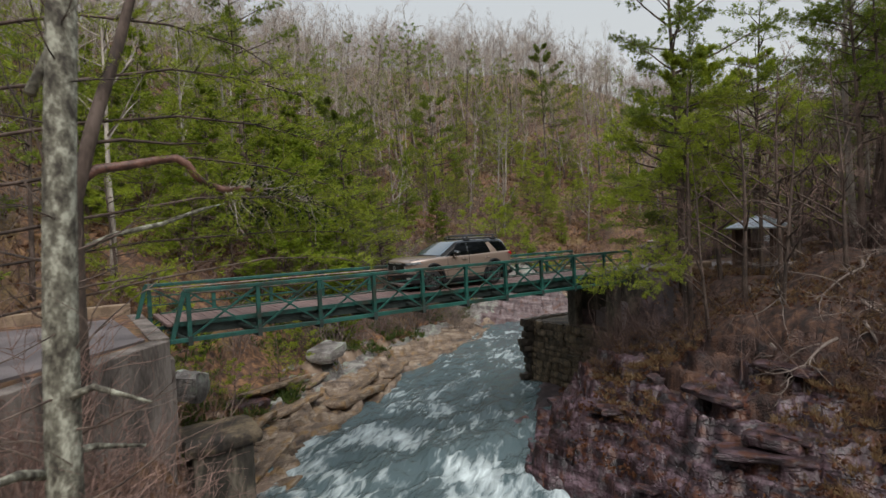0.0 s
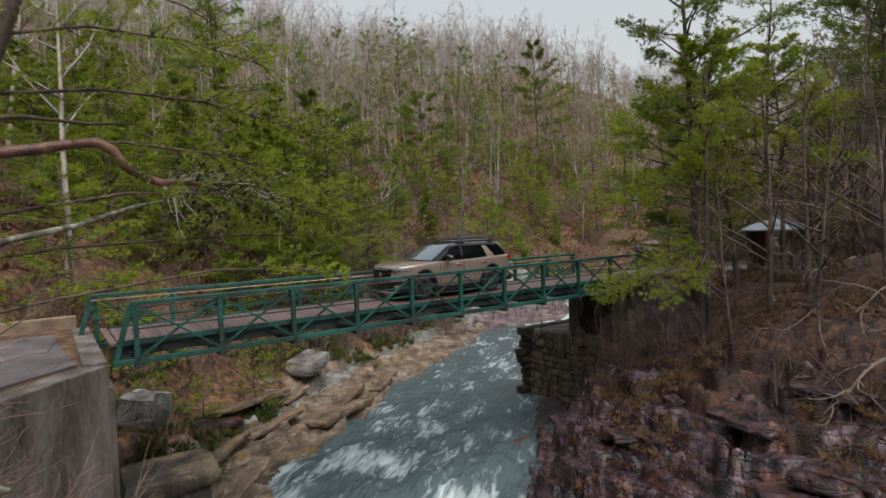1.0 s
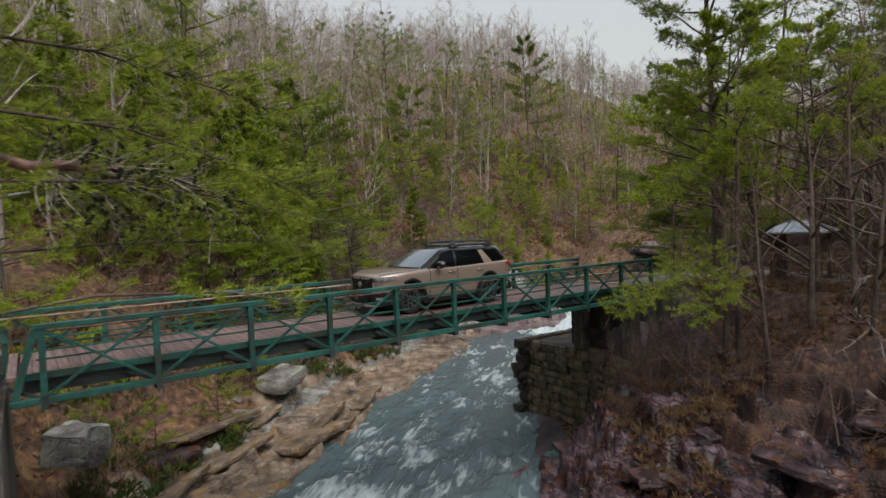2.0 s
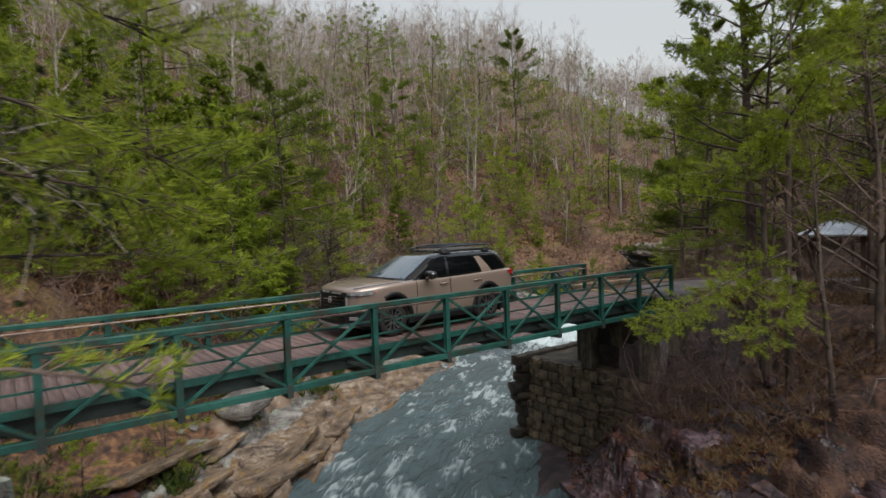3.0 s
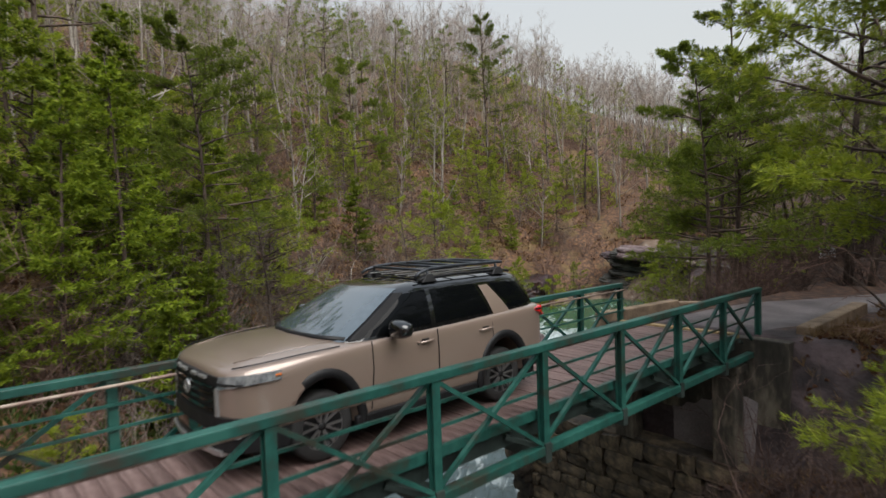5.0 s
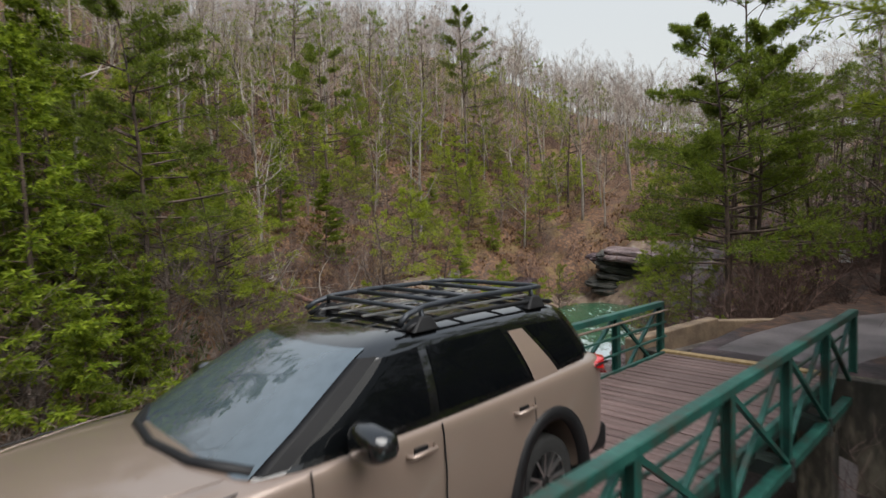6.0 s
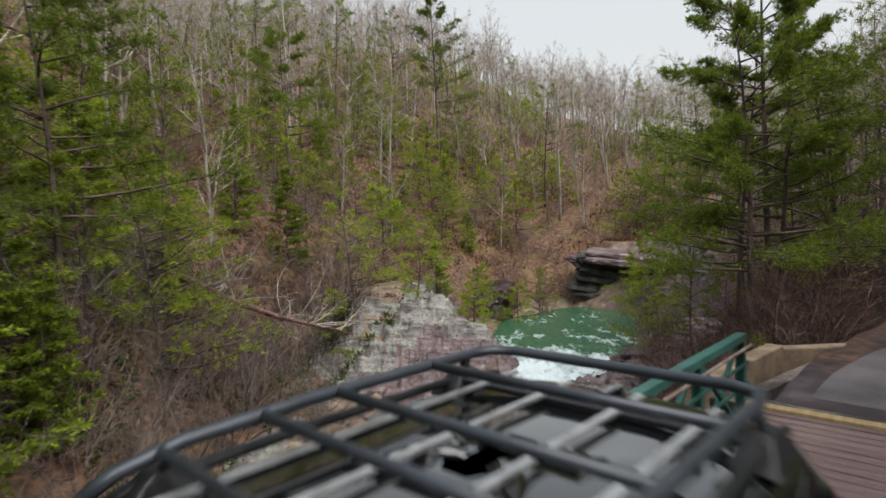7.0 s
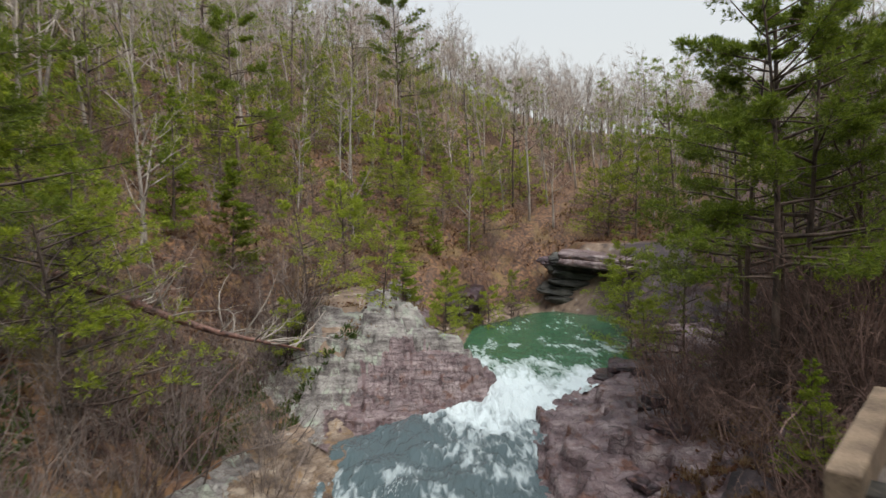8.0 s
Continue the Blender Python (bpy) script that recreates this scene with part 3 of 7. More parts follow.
WX, WY = np.arange(-26, 58, 0.16), np.arange(-40, 28, 0.16)
wx, wy = np.meshgrid(WX, WY, indexing="ij")
wd, wlat, wway = creek(wx, wy)
turb = np.interp(wway, [0, 3.2, 4.2, 5.5, 7, 8.2, 9.0, 10, 11, 11.6, 13], [0.8, 0.9, 1.0, 0.55, 0.45, 0.7, 1.2, 1.3, 0.9, 0.4, 0.12])
ux, uy = 0.78 * wx + 0.62 * wy, -0.62 * wx + 0.78 * wy
wz = water_level(wway) + turb * (0.34 * fbm(ux * 0.55, uy * 0.9, 41, 4) + 0.10 * fbm(ux * 2.2, uy * 2.6, 43, 2))
wme, wco = grid_mesh("water", WX, WY, wz, water_material(), keep=wd < 0.9)
cd, clat, cway = creek(wco[:, 0], wco[:, 1])
cux, cuy = 0.78 * wco[:, 0] + 0.62 * wco[:, 1], -0.62 * wco[:, 0] + 0.78 * wco[:, 1]
foam = np.interp(cway, [0, 2.5, 3.6, 4.3, 5.0, 6, 7, 8.0, 8.8, 9.6, 10.6, 11.3, 12.0, 13, 15], [0.12, 0.17, 0.22, 0.13, 0.0, -0.04, 0.0, 0.12, 0.36, 0.52, 0.5, 0.32, 0.1, -0.1, -0.2])
foam = foam + 0.5 * fbm(cux * 0.5, cuy * 0.9, 51, 5)
for key, val in (("foam", foam), ("pool", step(10.2, 11.6, cway))):
    a = wme.attributes.new(key, "FLOAT", "POINT")
    a.data.foreach_set("value", val)
a = wme.attributes.new("flow", "FLOAT_VECTOR", "POINT")
a.data.foreach_set("vector", np.stack([cux * 0.9, cuy * 1.3, wco[:, 2]], -1).reshape(-1))
tagged(new("water", wme), "grey-green creek rushing in white rapids between rock ledges", "water", kind="structure")


# ---------------------------------------------------------------- the bridge
BAY, FAR_Y = 1.9, 2.92
TOP, BOTTOM = 0.90, -0.46


def side_truss(bridge, name, y, x0, bays, out, last):
    """One parapet truss: chords, posts, crossed braces and inner rails. out: -1 or 1, the outer side."""
    truss = part(name, Shape().bar((x0 - 0.12, y, TOP), (x0 + bays * BAY + last, y, TOP), 0.13, 0.10), M_GREEN, bridge, bevel=0.012)
    end = x0 + bays * BAY + last
    part("bottom_chord", Shape().bar((x0 - 0.52, y, BOTTOM), (end + 0.1, y, BOTTOM), 0.14, 0.12), M_GREEN, truss, bevel=0.01)
    part("end_post", Shape().bar((x0 - 0.09, y, TOP - 0.02), (x0 - 0.46, y, BOTTOM), 0.12, 0.1, (0, 1, 0)), M_GREEN, truss, bevel=0.01)
    xs = [x0 + k * BAY for k in range(bays + 1)] + [end - 0.06]
    for x in xs:
        # H-section post with a bracket foot
        s = Shape().box((x - 0.055, y - 0.055, BOTTOM), (x + 0.055, y - 0.04, TOP - 0.05)).box((x - 0.055, y + 0.04, BOTTOM), (x + 0.055, y + 0.055, TOP - 0.05))
        s.box((x - 0.01, y - 0.04, BOTTOM), (x + 0.01, y + 0.04, TOP - 0.05))
        part("post", s, M_GREEN, truss)
    for a, b in zip(xs, xs[1:]):
        part("brace", Shape().bar((a + 0.05, y - 0.02, TOP - 0.07), (b - 0.05, y - 0.02, BOTTOM + 0.07), 0.05, 0.055, (0, 1, 0)), M_GREEN, truss)
        part("brace", Shape().bar((a + 0.05, y + 0.035, BOTTOM + 0.07), (b - 0.05, y + 0.035, TOP - 0.07), 0.05, 0.055, (0, 1, 0)), M_GREEN, truss)
    yi = y - out * 0.085
    for z in (0.28, 0.56):
        part("inner_rail", Shape().bar((x0 - 0.1, yi, z), (end, yi, z), 0.028, 0.036), M_GREEN, truss)
    part("handrail", Shape().tube([(x0 - 0.1, yi - out * 0.03, 0.79), (end, yi - out * 0.03, 0.79)], 0.021, 8), M_PIPE, truss, "rust-streaked pale pipe handrail", smooth=True)
    return truss


bridge = thing("footbridge", "green steel truss road bridge with a weathered plank deck", "bridge")
near_truss = side_truss(bridge, "top_chord", 0.0, 0.0, 9, -1, BAY)
far_truss = side_truss(bridge, "top_chord", FAR_Y, -0.62, 9, 1, 1.75)
for y in (0.32, 1.05, 1.85, 2.6):
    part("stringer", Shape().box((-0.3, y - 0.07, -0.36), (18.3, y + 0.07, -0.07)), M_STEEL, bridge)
for y in (0.14, FAR_Y - 0.14):
    part("edge_channel", Shape().box((-0.35, y - 0.03, -0.09), (18.2, y + 0.03, 0.035)), M_GREEN, bridge, "green steel edge channel")
for k in range(11):
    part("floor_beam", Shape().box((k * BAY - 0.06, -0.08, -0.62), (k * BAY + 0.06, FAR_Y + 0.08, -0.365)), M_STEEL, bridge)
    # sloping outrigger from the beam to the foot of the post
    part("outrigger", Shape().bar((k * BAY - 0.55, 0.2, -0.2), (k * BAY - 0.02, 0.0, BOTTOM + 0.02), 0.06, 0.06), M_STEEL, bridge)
random.seed(4)
plank_w, x = 0.2, -0.35
plank = Shape().box((0, 0, 0), (plank_w - 0.012, FAR_Y - 0.36, 0.065)).mesh("plank", M_DECK)
while x < 18.1:
    p = new("plank", plank)
    p.parent = bridge
    p.location = (x, 0.18 + random.uniform(-0.012, 0.012), -0.066 + random.uniform(-0.004, 0.004))
    x += plank_w
part("threshold", Shape().box((17.99, 0.1, -0.06), (18.17, 2.84, 0.045)), M_TIMBER, bridge, "yellowed timber threshold beam", bevel=0.01)
part("threshold", Shape().box((-0.55, 0.1, -0.06), (-0.4, 2.84, 0.02)), M_DECK, bridge, "timber threshold beam", bevel=0.01)


# ---------------------------------------------------------------- piers, abutments, kerbs, roads
def lump(shape, size, seed, cuts=3, amount=0.12, flat=1.0):
    """A rough block: a subdivided box pushed about by noise."""
    n = cuts + 1
    vs, fs, at = [], [], {}

    def vert(p):
        k = tuple(round(c, 4) for c in p)
        if k not in at:
            at[k] = len(vs)
            v = Vector((p[0] * size[0] / 2, p[1] * size[1] / 2, p[2] * size[2] / 2))
            r = Vector(p)
            v *= 1.0 - 0.16 * max(0.0, r.length - 1.1)
            d = noise.noise_vector(v * (1.3 / max(size)) * 2 + Vector((seed, seed * 1.7, 0))) * amount * max(size) + noise.noise_vector(v * 3 + Vector((seed, 0, seed))) * amount * 0.35 * max(size)
            vs.append((v.x + d.x, v.y + d.y, v.z + d.z * flat))
        return at[k]

    for ax in range(3):
        for sgn in (-1, 1):
            for i in range(n):
                for j in range(n):
                    q = []
                    for di, dj in ((0, 0), (1, 0), (1, 1), (0, 1)):
                        p = [0, 0, 0]
                        p[ax], p[(ax + 1) % 3], p[(ax + 2) % 3] = sgn, -1 + 2 * (i + di) / n, -1 + 2 * (j + dj) / n
                        q.append(vert(p))
                    fs.append(tuple(q if sgn > 0 else q[::-1]))
    return shape.add(vs, fs)


STONES = [lump(Shape(), (0.62, 0.44, 0.36), 3.1 + k * 5.3, 3, 0.085).mesh("stone", M_STONE) for k in range(9)]
pier = thing("stone_pier", "coursed sandstone pier with damp dark joints standing in the creek", "pier")
part("core", Shape().box((18.0, -1.6, -6.8), (21.5, 5.3, -2.98)), M_MORTAR, pier, "dark mortar core")
random.seed(8)


def masonry(parent, p0, p1, z0, z1, batter, course=0.34):
    """Courses of rough stones from p0 to p1, leaning back by batter a metre; outward is to the right of the way."""
    d = Vector((p1[0] - p0[0], p1[1] - p0[1], 0))
    n = d.length
    d.normalize()
    o = Vector((d.y, -d.x, 0))
    z = z0
    while z < z1 - 0.05:
        s = random.uniform(-0.3, 0)
        while s < n:
            w = random.uniform(0.4, 1.0)
            p = Vector((p0[0], p0[1], 0)) + d * (s + w / 2) - o * (batter * (z - z0) + 0.12 + random.uniform(-0.05, 0.06))
            st = new("stone", random.choice(STONES))
            st.parent = parent
            st.matrix_basis = Matrix.Translation((p.x + random.uniform(-0.02, 0.02), p.y, z + course / 2)) @ Matrix.Rotation(math.atan2(d.y, d.x), 4, "Z") @ Matrix.Diagonal((w / 0.6, 1, course / 0.35, 1))
            s += w + 0.015
        z += course
        course = random.uniform(0.28, 0.46)


masonry(pier, (17.72, 5.9), (17.62, -1.7), -6.3, -2.9, 0.06)
masonry(pier, (21.3, 5.75), (17.72, 5.9), -6.3, -2.9, 0.06)
masonry(pier, (17.62, -1.7), (20.4, -1.9), -6.3, -2.9, 0.06)
part("cap_stone", lump(Shape(), (3.3, 7.2, 0.22), 9.0, 7, 0.012), M_STONE, pier).location = (19.55, 1.9, -2.88)
for px, py in ((18.05, 0.3), (18.05, 2.65)):
    col = thing("concrete_column", "square stained concrete column carrying the bridge beams", "column", group="bridge columns")
    part("shaft", Shape().box((px - 0.24, py - 0.24, -2.77), (px + 0.24, py + 0.24, -0.78)), M_DAMP, col, bevel=0.03)
    part("cap", Shape().box((px - 0.3, py - 0.3, -0.78), (px + 0.3, py + 0.3, -0.62)), M_DAMP, col, bevel=0.02)
abut = thing("abutment_right", "weathered concrete abutment retaining the gravel road", "abutment", kind="structure")
part("face", Shape().box((18.5, -0.75, -2.77), (18.9, 3.6, -0.12)), M_DAMP, abut, bevel=0.02)
part("wing_wall", Shape().box((18.905, -0.95, -4.2), (24.0, -0.6, -0.35)), M_DAMP, abut, bevel=0.02)
part("wing_wall", Shape().bar((18.95, 3.33, -2.3), (23.4, 2.55, -2.3), 0.26, 4.0), M_CONC, abut, bevel=0.02)

abut = thing("abutment_left", "tall stained concrete retaining wall under the road approach", "abutment", kind="structure")
s = Shape()
s.add([(-0.75, -1.75, -5.0), (-0.75, -1.75, -0.12), (-12, -12, -0.5), (-12, -12, -5.5), (-1.15, -1.45, -5.0), (-1.15, -1.45, -0.12), (-12.4, -11.6, -0.5), (-12.4, -11.6, -5.5)],
      [(0, 1, 2, 3), (7, 6, 5, 4), (1, 5, 6, 2), (0, 4, 5, 1), (3, 2, 6, 7), (4, 0, 3, 7)])
part("retaining_wall", s, M_CONC, abut, bevel=0.03)
part("bridge_seat", Shape().box((-1.15, -1.42, -5.0), (-0.62, 4.4, -0.64)), M_CONC, abut, bevel=0.03)
part("back_wall", Shape().box((-1.15, -1.42, -0.635), (-0.72, 4.4, -0.1)), M_CONC, abut, bevel=0.02)
kerb = thing("kerb_wall", "low buff concrete kerb wall beside the gravel road", "kerb", group="kerb walls", kind="structure")
s = Shape().bar((18.3, 3.6, -0.2), (21.8, 3.3, -0.22), 0.3, 0.64).bar((21.72, 3.36, -0.25), (23.8, 2.1, -0.38), 0.28, 0.58)
part("coping", s, M_KERB, kerb, bevel=0.03)
kerb = thing("kerb_wall", "low buff concrete kerb wall beside the road", "kerb", group="kerb walls", kind="structure")
part("coping", Shape().box((-9.5, 4.65, -0.8), (-1.0, 5.0, 0.22)), M_KERB, kerb, bevel=0.03)
kerb = thing("kerb_wall", "low concrete kerb wall on top of the retaining wall", "kerb", group="kerb walls", kind="structure")
part("coping", Shape().box((19.4, -0.95, -0.34), (24.0, -0.6, 0.1)), M_KERB, kerb, bevel=0.03)

# old footing block below the left end of the bridge
block = thing("old_footing", "mossy black-streaked concrete footing block of an older bridge", "footing")
part("shaft", Shape().box((-0.4, -1.75, -6.0), (1.1, -0.5, -3.1)), M_DAMP, block, bevel=0.05)
part("cap", lump(Shape(), (1.95, 1.6, 0.42), 4.4, 4, 0.025), M_STONE, block, "moss-blackened cap slab").location = (0.36, -1.12, -2.9)


def road(name, pts, wid, label):
    xs, vs, fs = pts, [], []
    n = 9
    for k, (x, y) in enumerate(pts):
        a, b = pts[max(0, k - 1)], pts[min(len(pts) - 1, k + 1)]
        d = Vector((b[0] - a[0], b[1] - a[1])).normalized()
        for j in range(n):
            o = (j / (n - 1) - 0.5) * wid
            qx, qy = x - d.y * o, y + d.x * o
            vs.append((qx, qy, ground_at(qx, qy) + 0.05 + 0.03 * noise.noise(Vector((qx, qy, 0)) * 0.7) - (0.12 if j in (0, n - 1) else 0)))
    for k in range(len(pts) - 1):
        for j in range(n - 1):
            fs.append((k * n + j, (k + 1) * n + j, (k + 1) * n + j + 1, k * n + j + 1))
    return tagged(part(name, Shape().add(vs, fs), M_ROAD, smooth=True), label, "road", kind="structure")


road("road", [(18.2 + 0.5 * k, 1.2 - 0.03 * max(0.0, 0.5 * k - 0.5) ** 2) for k in range(22)], 2.7, "wet grey gravel road leading off the bridge")
apron = Shape()
ring = [(-1.25, -1.3), (-1.25, -0.9), (-4.0, -0.9), (-8.0, -1.0), (-12.0, -1.2), (-12.0, -11.2), (-8.0, -7.55), (-4.0, -3.9)]
apron.add([(x, y, -0.1) for x, y in ring] + [(x, y, -0.3) for x, y in ring], [tuple(range(8))] + [(i, i + 8, (i + 1) % 8 + 8, (i + 1) % 8) for i in range(8)])
tagged(part("pavement", apron, M_ROAD), "wet grey gravel apron behind the retaining wall", "road", kind="structure")
road("road", [(-0.78 - 0.7 * k, 1.5 - 0.05 * k) for k in range(40)], 5.2, "wet grey road on the left approach")


# ---------------------------------------------------------------- the car
def lathe(profile, n=32, y0=0.0):
    """A ring turned about the y axis; profile of (radius, y)."""
    s, m = Shape(), len(profile)
    vs = [(r * math.cos(2 * math.pi * k / n), y + y0, r * math.sin(2 * math.pi * k / n)) for k in range(n) for r, y in profile]
    fs = [(k * m + j, k * m + j + 1, ((k + 1) % n) * m + j + 1, ((k + 1) % n) * m + j) for k in range(n) for j in range(m - 1)]
    return s.add(vs, fs)


def nose(y):
    """How far back the car's nose lies at a distance y from the middle."""
    return float(np.interp(abs(y), [0, 0.35, 0.6, 0.75, 0.86, 0.93, 0.97, 0.99], [0.0, 0.015, 0.05, 0.10, 0.19, 0.32, 0.5, 0.75]))


def front_band(z0, z1, y0, y1, out, thick, lean=0.0, n=14):
    """A band bent round the nose from y0 to y1."""
    s, vs, fs = Shape(), [], []
    for k in range(n + 1):
        y = y0 + (y1 - y0) * k / n
        x = nose(y) - out
        vs += [(x, y, z0), (x + lean, y, z1), (x + thick + lean, y, z1), (x + thick, y, z0)]
    for k in range(n):
        a, b = 4 * k, 4 * k + 4
        for i in range(4):
            j = (i + 1) % 4
            fs.append((a + i, b + i, b + j, a + j))
    fs += [(0, 1, 2, 3), (4 * n + 3, 4 * n + 2, 4 * n + 1, 4 * n)]
    return s.add(vs, fs)


# stations along the body: x, sill, middle width, shoulder width, shoulder height, top edge width, top edge height, top height
BODY = [(0.03, 0.36, 0.50, 0.48, 0.90, 0.44, 0.95, 0.965), (0.06, 0.33, 0.66, 0.64, 0.93, 0.58, 0.985, 1.005), (0.13, 0.31, 0.80, 0.785, 0.96, 0.70, 1.02, 1.04), (0.28, 0.30, 0.915, 0.90, 0.99, 0.80, 1.05, 1.075),
        (0.55, 0.30, 0.97, 0.955, 1.015, 0.86, 1.075, 1.115), (0.9, 0.30, 0.985, 0.97, 1.04, 0.89, 1.09, 1.14), (1.3, 0.29, 0.985, 0.965, 1.06, 0.90, 1.1, 1.15), (1.7, 0.28, 0.975, 0.955, 1.075, 0.90, 1.1, 1.12),
        (2.4, 0.28, 0.97, 0.95, 1.085, 0.90, 1.1, 1.11), (3.2, 0.28, 0.972, 0.952, 1.10, 0.90, 1.115, 1.12), (3.8, 0.30, 0.988, 0.965, 1.12, 0.90, 1.14, 1.14), (4.3, 0.32, 0.985, 0.96, 1.13, 0.89, 1.16, 1.16),
        (4.65, 0.36, 0.965, 0.945, 1.14, 0.86, 1.17, 1.17), (4.86, 0.42, 0.91, 0.90, 1.14, 0.80, 1.17, 1.17), (4.96, 0.5, 0.80, 0.80, 1.12, 0.70, 1.15, 1.15)]
AXLES = (1.05, 3.94)
WHEEL_R = 0.385


def car_body():
    s = Shape()
    rows = []
    for x, zl, wm, wb, zb, wt, zt, zc in BODY:
        half = [(0, zl), (wm - 0.1, zl), (wm - 0.015, zl + 0.1), (wm, 0.62), (wm - 0.003, 0.80), (wb + 0.012, zb - 0.09), (wb, zb), (wt, zt), (wt * 0.55, zc - 0.012), (0, zc)]
        rows.append([(x, -y, z) for y, z in half] + [(x, y, z) for y, z in half[-2:0:-1]])
    n = len(rows[0])
    vs = [v for r in rows for v in r]
    fs = [(i * n + j, i * n + (j + 1) % n, (i + 1) * n + (j + 1) % n, (i + 1) * n + j) for i in range(len(rows) - 1) for j in range(n)]
    fs += [tuple(range(n - 1, -1, -1)), tuple(range((len(rows) - 1) * n, len(rows) * n))]
    s.add(vs, fs)
    raw = s.mesh("raw_body", M_PAINT, True)
    bm = bmesh.new()
    bm.from_mesh(raw)
    bmesh.ops.recalc_face_normals(bm, faces=bm.faces)
    bm.to_mesh(raw)
    bm.free()
    ob = new("raw_body", raw)
    sub = ob.modifiers.new("round", "SUBSURF")
    sub.levels = sub.render_levels = 2
    cutters = []
    for ax in AXLES:
        c = Shape()
        k = 40
        ring = [(ax + 0.45 * math.cos(2 * math.pi * i / k), 0.385 + 0.46 * math.sin(2 * math.pi * i / k)) for i in range(k)]
        c.add([(x, -1.3, z) for x, z in ring] + [(x, 1.3, z) for x, z in ring],
              [(i, (i + 1) % k, k + (i + 1) % k, k + i) for i in range(k)] + [tuple(range(k - 1, -1, -1)), tuple(range(k, 2 * k))])
        cm = c.mesh("cutter", M_PAINT)
        bm = bmesh.new()
        bm.from_mesh(cm)
        bmesh.ops.recalc_face_normals(bm, faces=bm.faces)
        bm.to_mesh(cm)
        bm.free()
        co_ = new("cutter", cm)
        bo = ob.modifiers.new("arch", "BOOLEAN")
        bo.operation, bo.object, bo.solver = "DIFFERENCE", co_, "EXACT"
        cutters.append(co_)
    bpy.context.view_layer.update()
    me = bpy.data.meshes.new_from_object(ob.evaluated_get(bpy.context.evaluated_depsgraph_get()))
    me.name = "body"
    for o in (ob, *cutters):
        bpy.data.objects.remove(o)
    return me


# levels of the glasshouse: height, half width, front, rear
HOUSE = [(1.05, 0.925, 1.18, 4.955), (1.10, 0.916, 1.26, 4.945), (1.16, 0.905, 1.36, 4.93), (1.30, 0.865, 1.58, 4.90), (1.45, 0.805, 1.81, 4.85), (1.58, 0.745, 2.02, 4.79), (1.63, 0.718, 2.11, 4.762), (1.67, 0.69, 2.2, 4.73),
         (1.70, 0.655, 2.3, 4.69), (1.725, 0.60, 2.42, 4.61), (1.745, 0.52, 2.57, 4.5), (1.759, 0.42, 2.75, 4.36), (1.769, 0.30, 2.96, 4.18), (1.775, 0.16, 3.2, 3.98), (1.777, 0.05, 3.4, 3.8)]
HZ = [h[0] for h in HOUSE]


def house_row(z):
    """Half of the glasshouse's outline at a height, from the front's middle to the rear's middle: (x, y)."""
    w, f, r = (float(np.interp(z, HZ, [h[k] for h in HOUSE])) for k in (1, 2, 3))
    ln = r - f
    return [(f, 0), (f + 0.015, 0.35 * w), (f + 0.05, 0.62 * w), (f + 0.1, 0.82 * w), (f + 0.17, 0.93 * w), (f + 0.42, 0.985 * w), (f + 0.36 * ln, w), (f + 0.55 * ln, w), (f + 0.74 * ln, w * 0.995),
            (r - 0.34, w * 0.965), (r - 0.14, w * 0.88), (r - 0.05, w * 0.66), (r - 0.01, w * 0.35), (r, 0)]


def house_y(x, z):
    row = house_row(z)
    return float(np.interp(x, [p[0] for p in row[:9]] + [row[9][0], row[10][0], row[13][0]], [p[1] for p in row[:9]] + [row[9][1], row[10][1], 0]))


def side_pane(a, b, c, d, side, out=0.008, nx=10, nz=6):
    """A pane on the glasshouse's side between four (x, z) corners: lower front, lower rear, upper rear, upper front."""
    s, vs, fs = Shape(), [], []
    for j in range(nz + 1):
        v = j / nz
        for i in range(nx + 1):
            u = i / nx
            x = (a[0] * (1 - u) + b[0] * u) * (1 - v) + (d[0] * (1 - u) + c[0] * u) * v
            z = (a[1] * (1 - u) + b[1] * u) * (1 - v) + (d[1] * (1 - u) + c[1] * u) * v
            vs.append((x, side * (house_y(x, z) + out), z))
    n = nx + 1
    fs = [(j * n + i, j * n + i + 1, (j + 1) * n + i + 1, (j + 1) * n + i) for j in range(nz) for i in range(nx)]
    if side < 0:
        fs = [f[::-1] for f in fs]
    return s.add(vs, [f[::-1] for f in fs])


def egg(r, n=16, m=10):
    """A rounded shell with a blunt rear face, for a mirror housing."""
    vs, fs = [], []
    for j in range(m + 1):
        a = -math.pi / 2 + math.pi * j / m
        for i in range(n):
            b = 2 * math.pi * i / n
            cx, cy, cz = math.cos(a) * math.cos(b), math.sin(a), math.cos(a) * math.sin(b)
            p = [math.copysign(abs(c) ** 0.75, c) for c in (cx, cy, cz)]
            vs.append((min(p[0] * r[0], 0.055), p[1] * r[1], p[2] * r[2] * (1 + 0.15 * p[1])))
    fs = [(j * n + i, j * n + (i + 1) % n, (j + 1) * n + (i + 1) % n, (j + 1) * n + i) for j in range(m) for i in range(n)]
    return Shape().add(vs, fs)


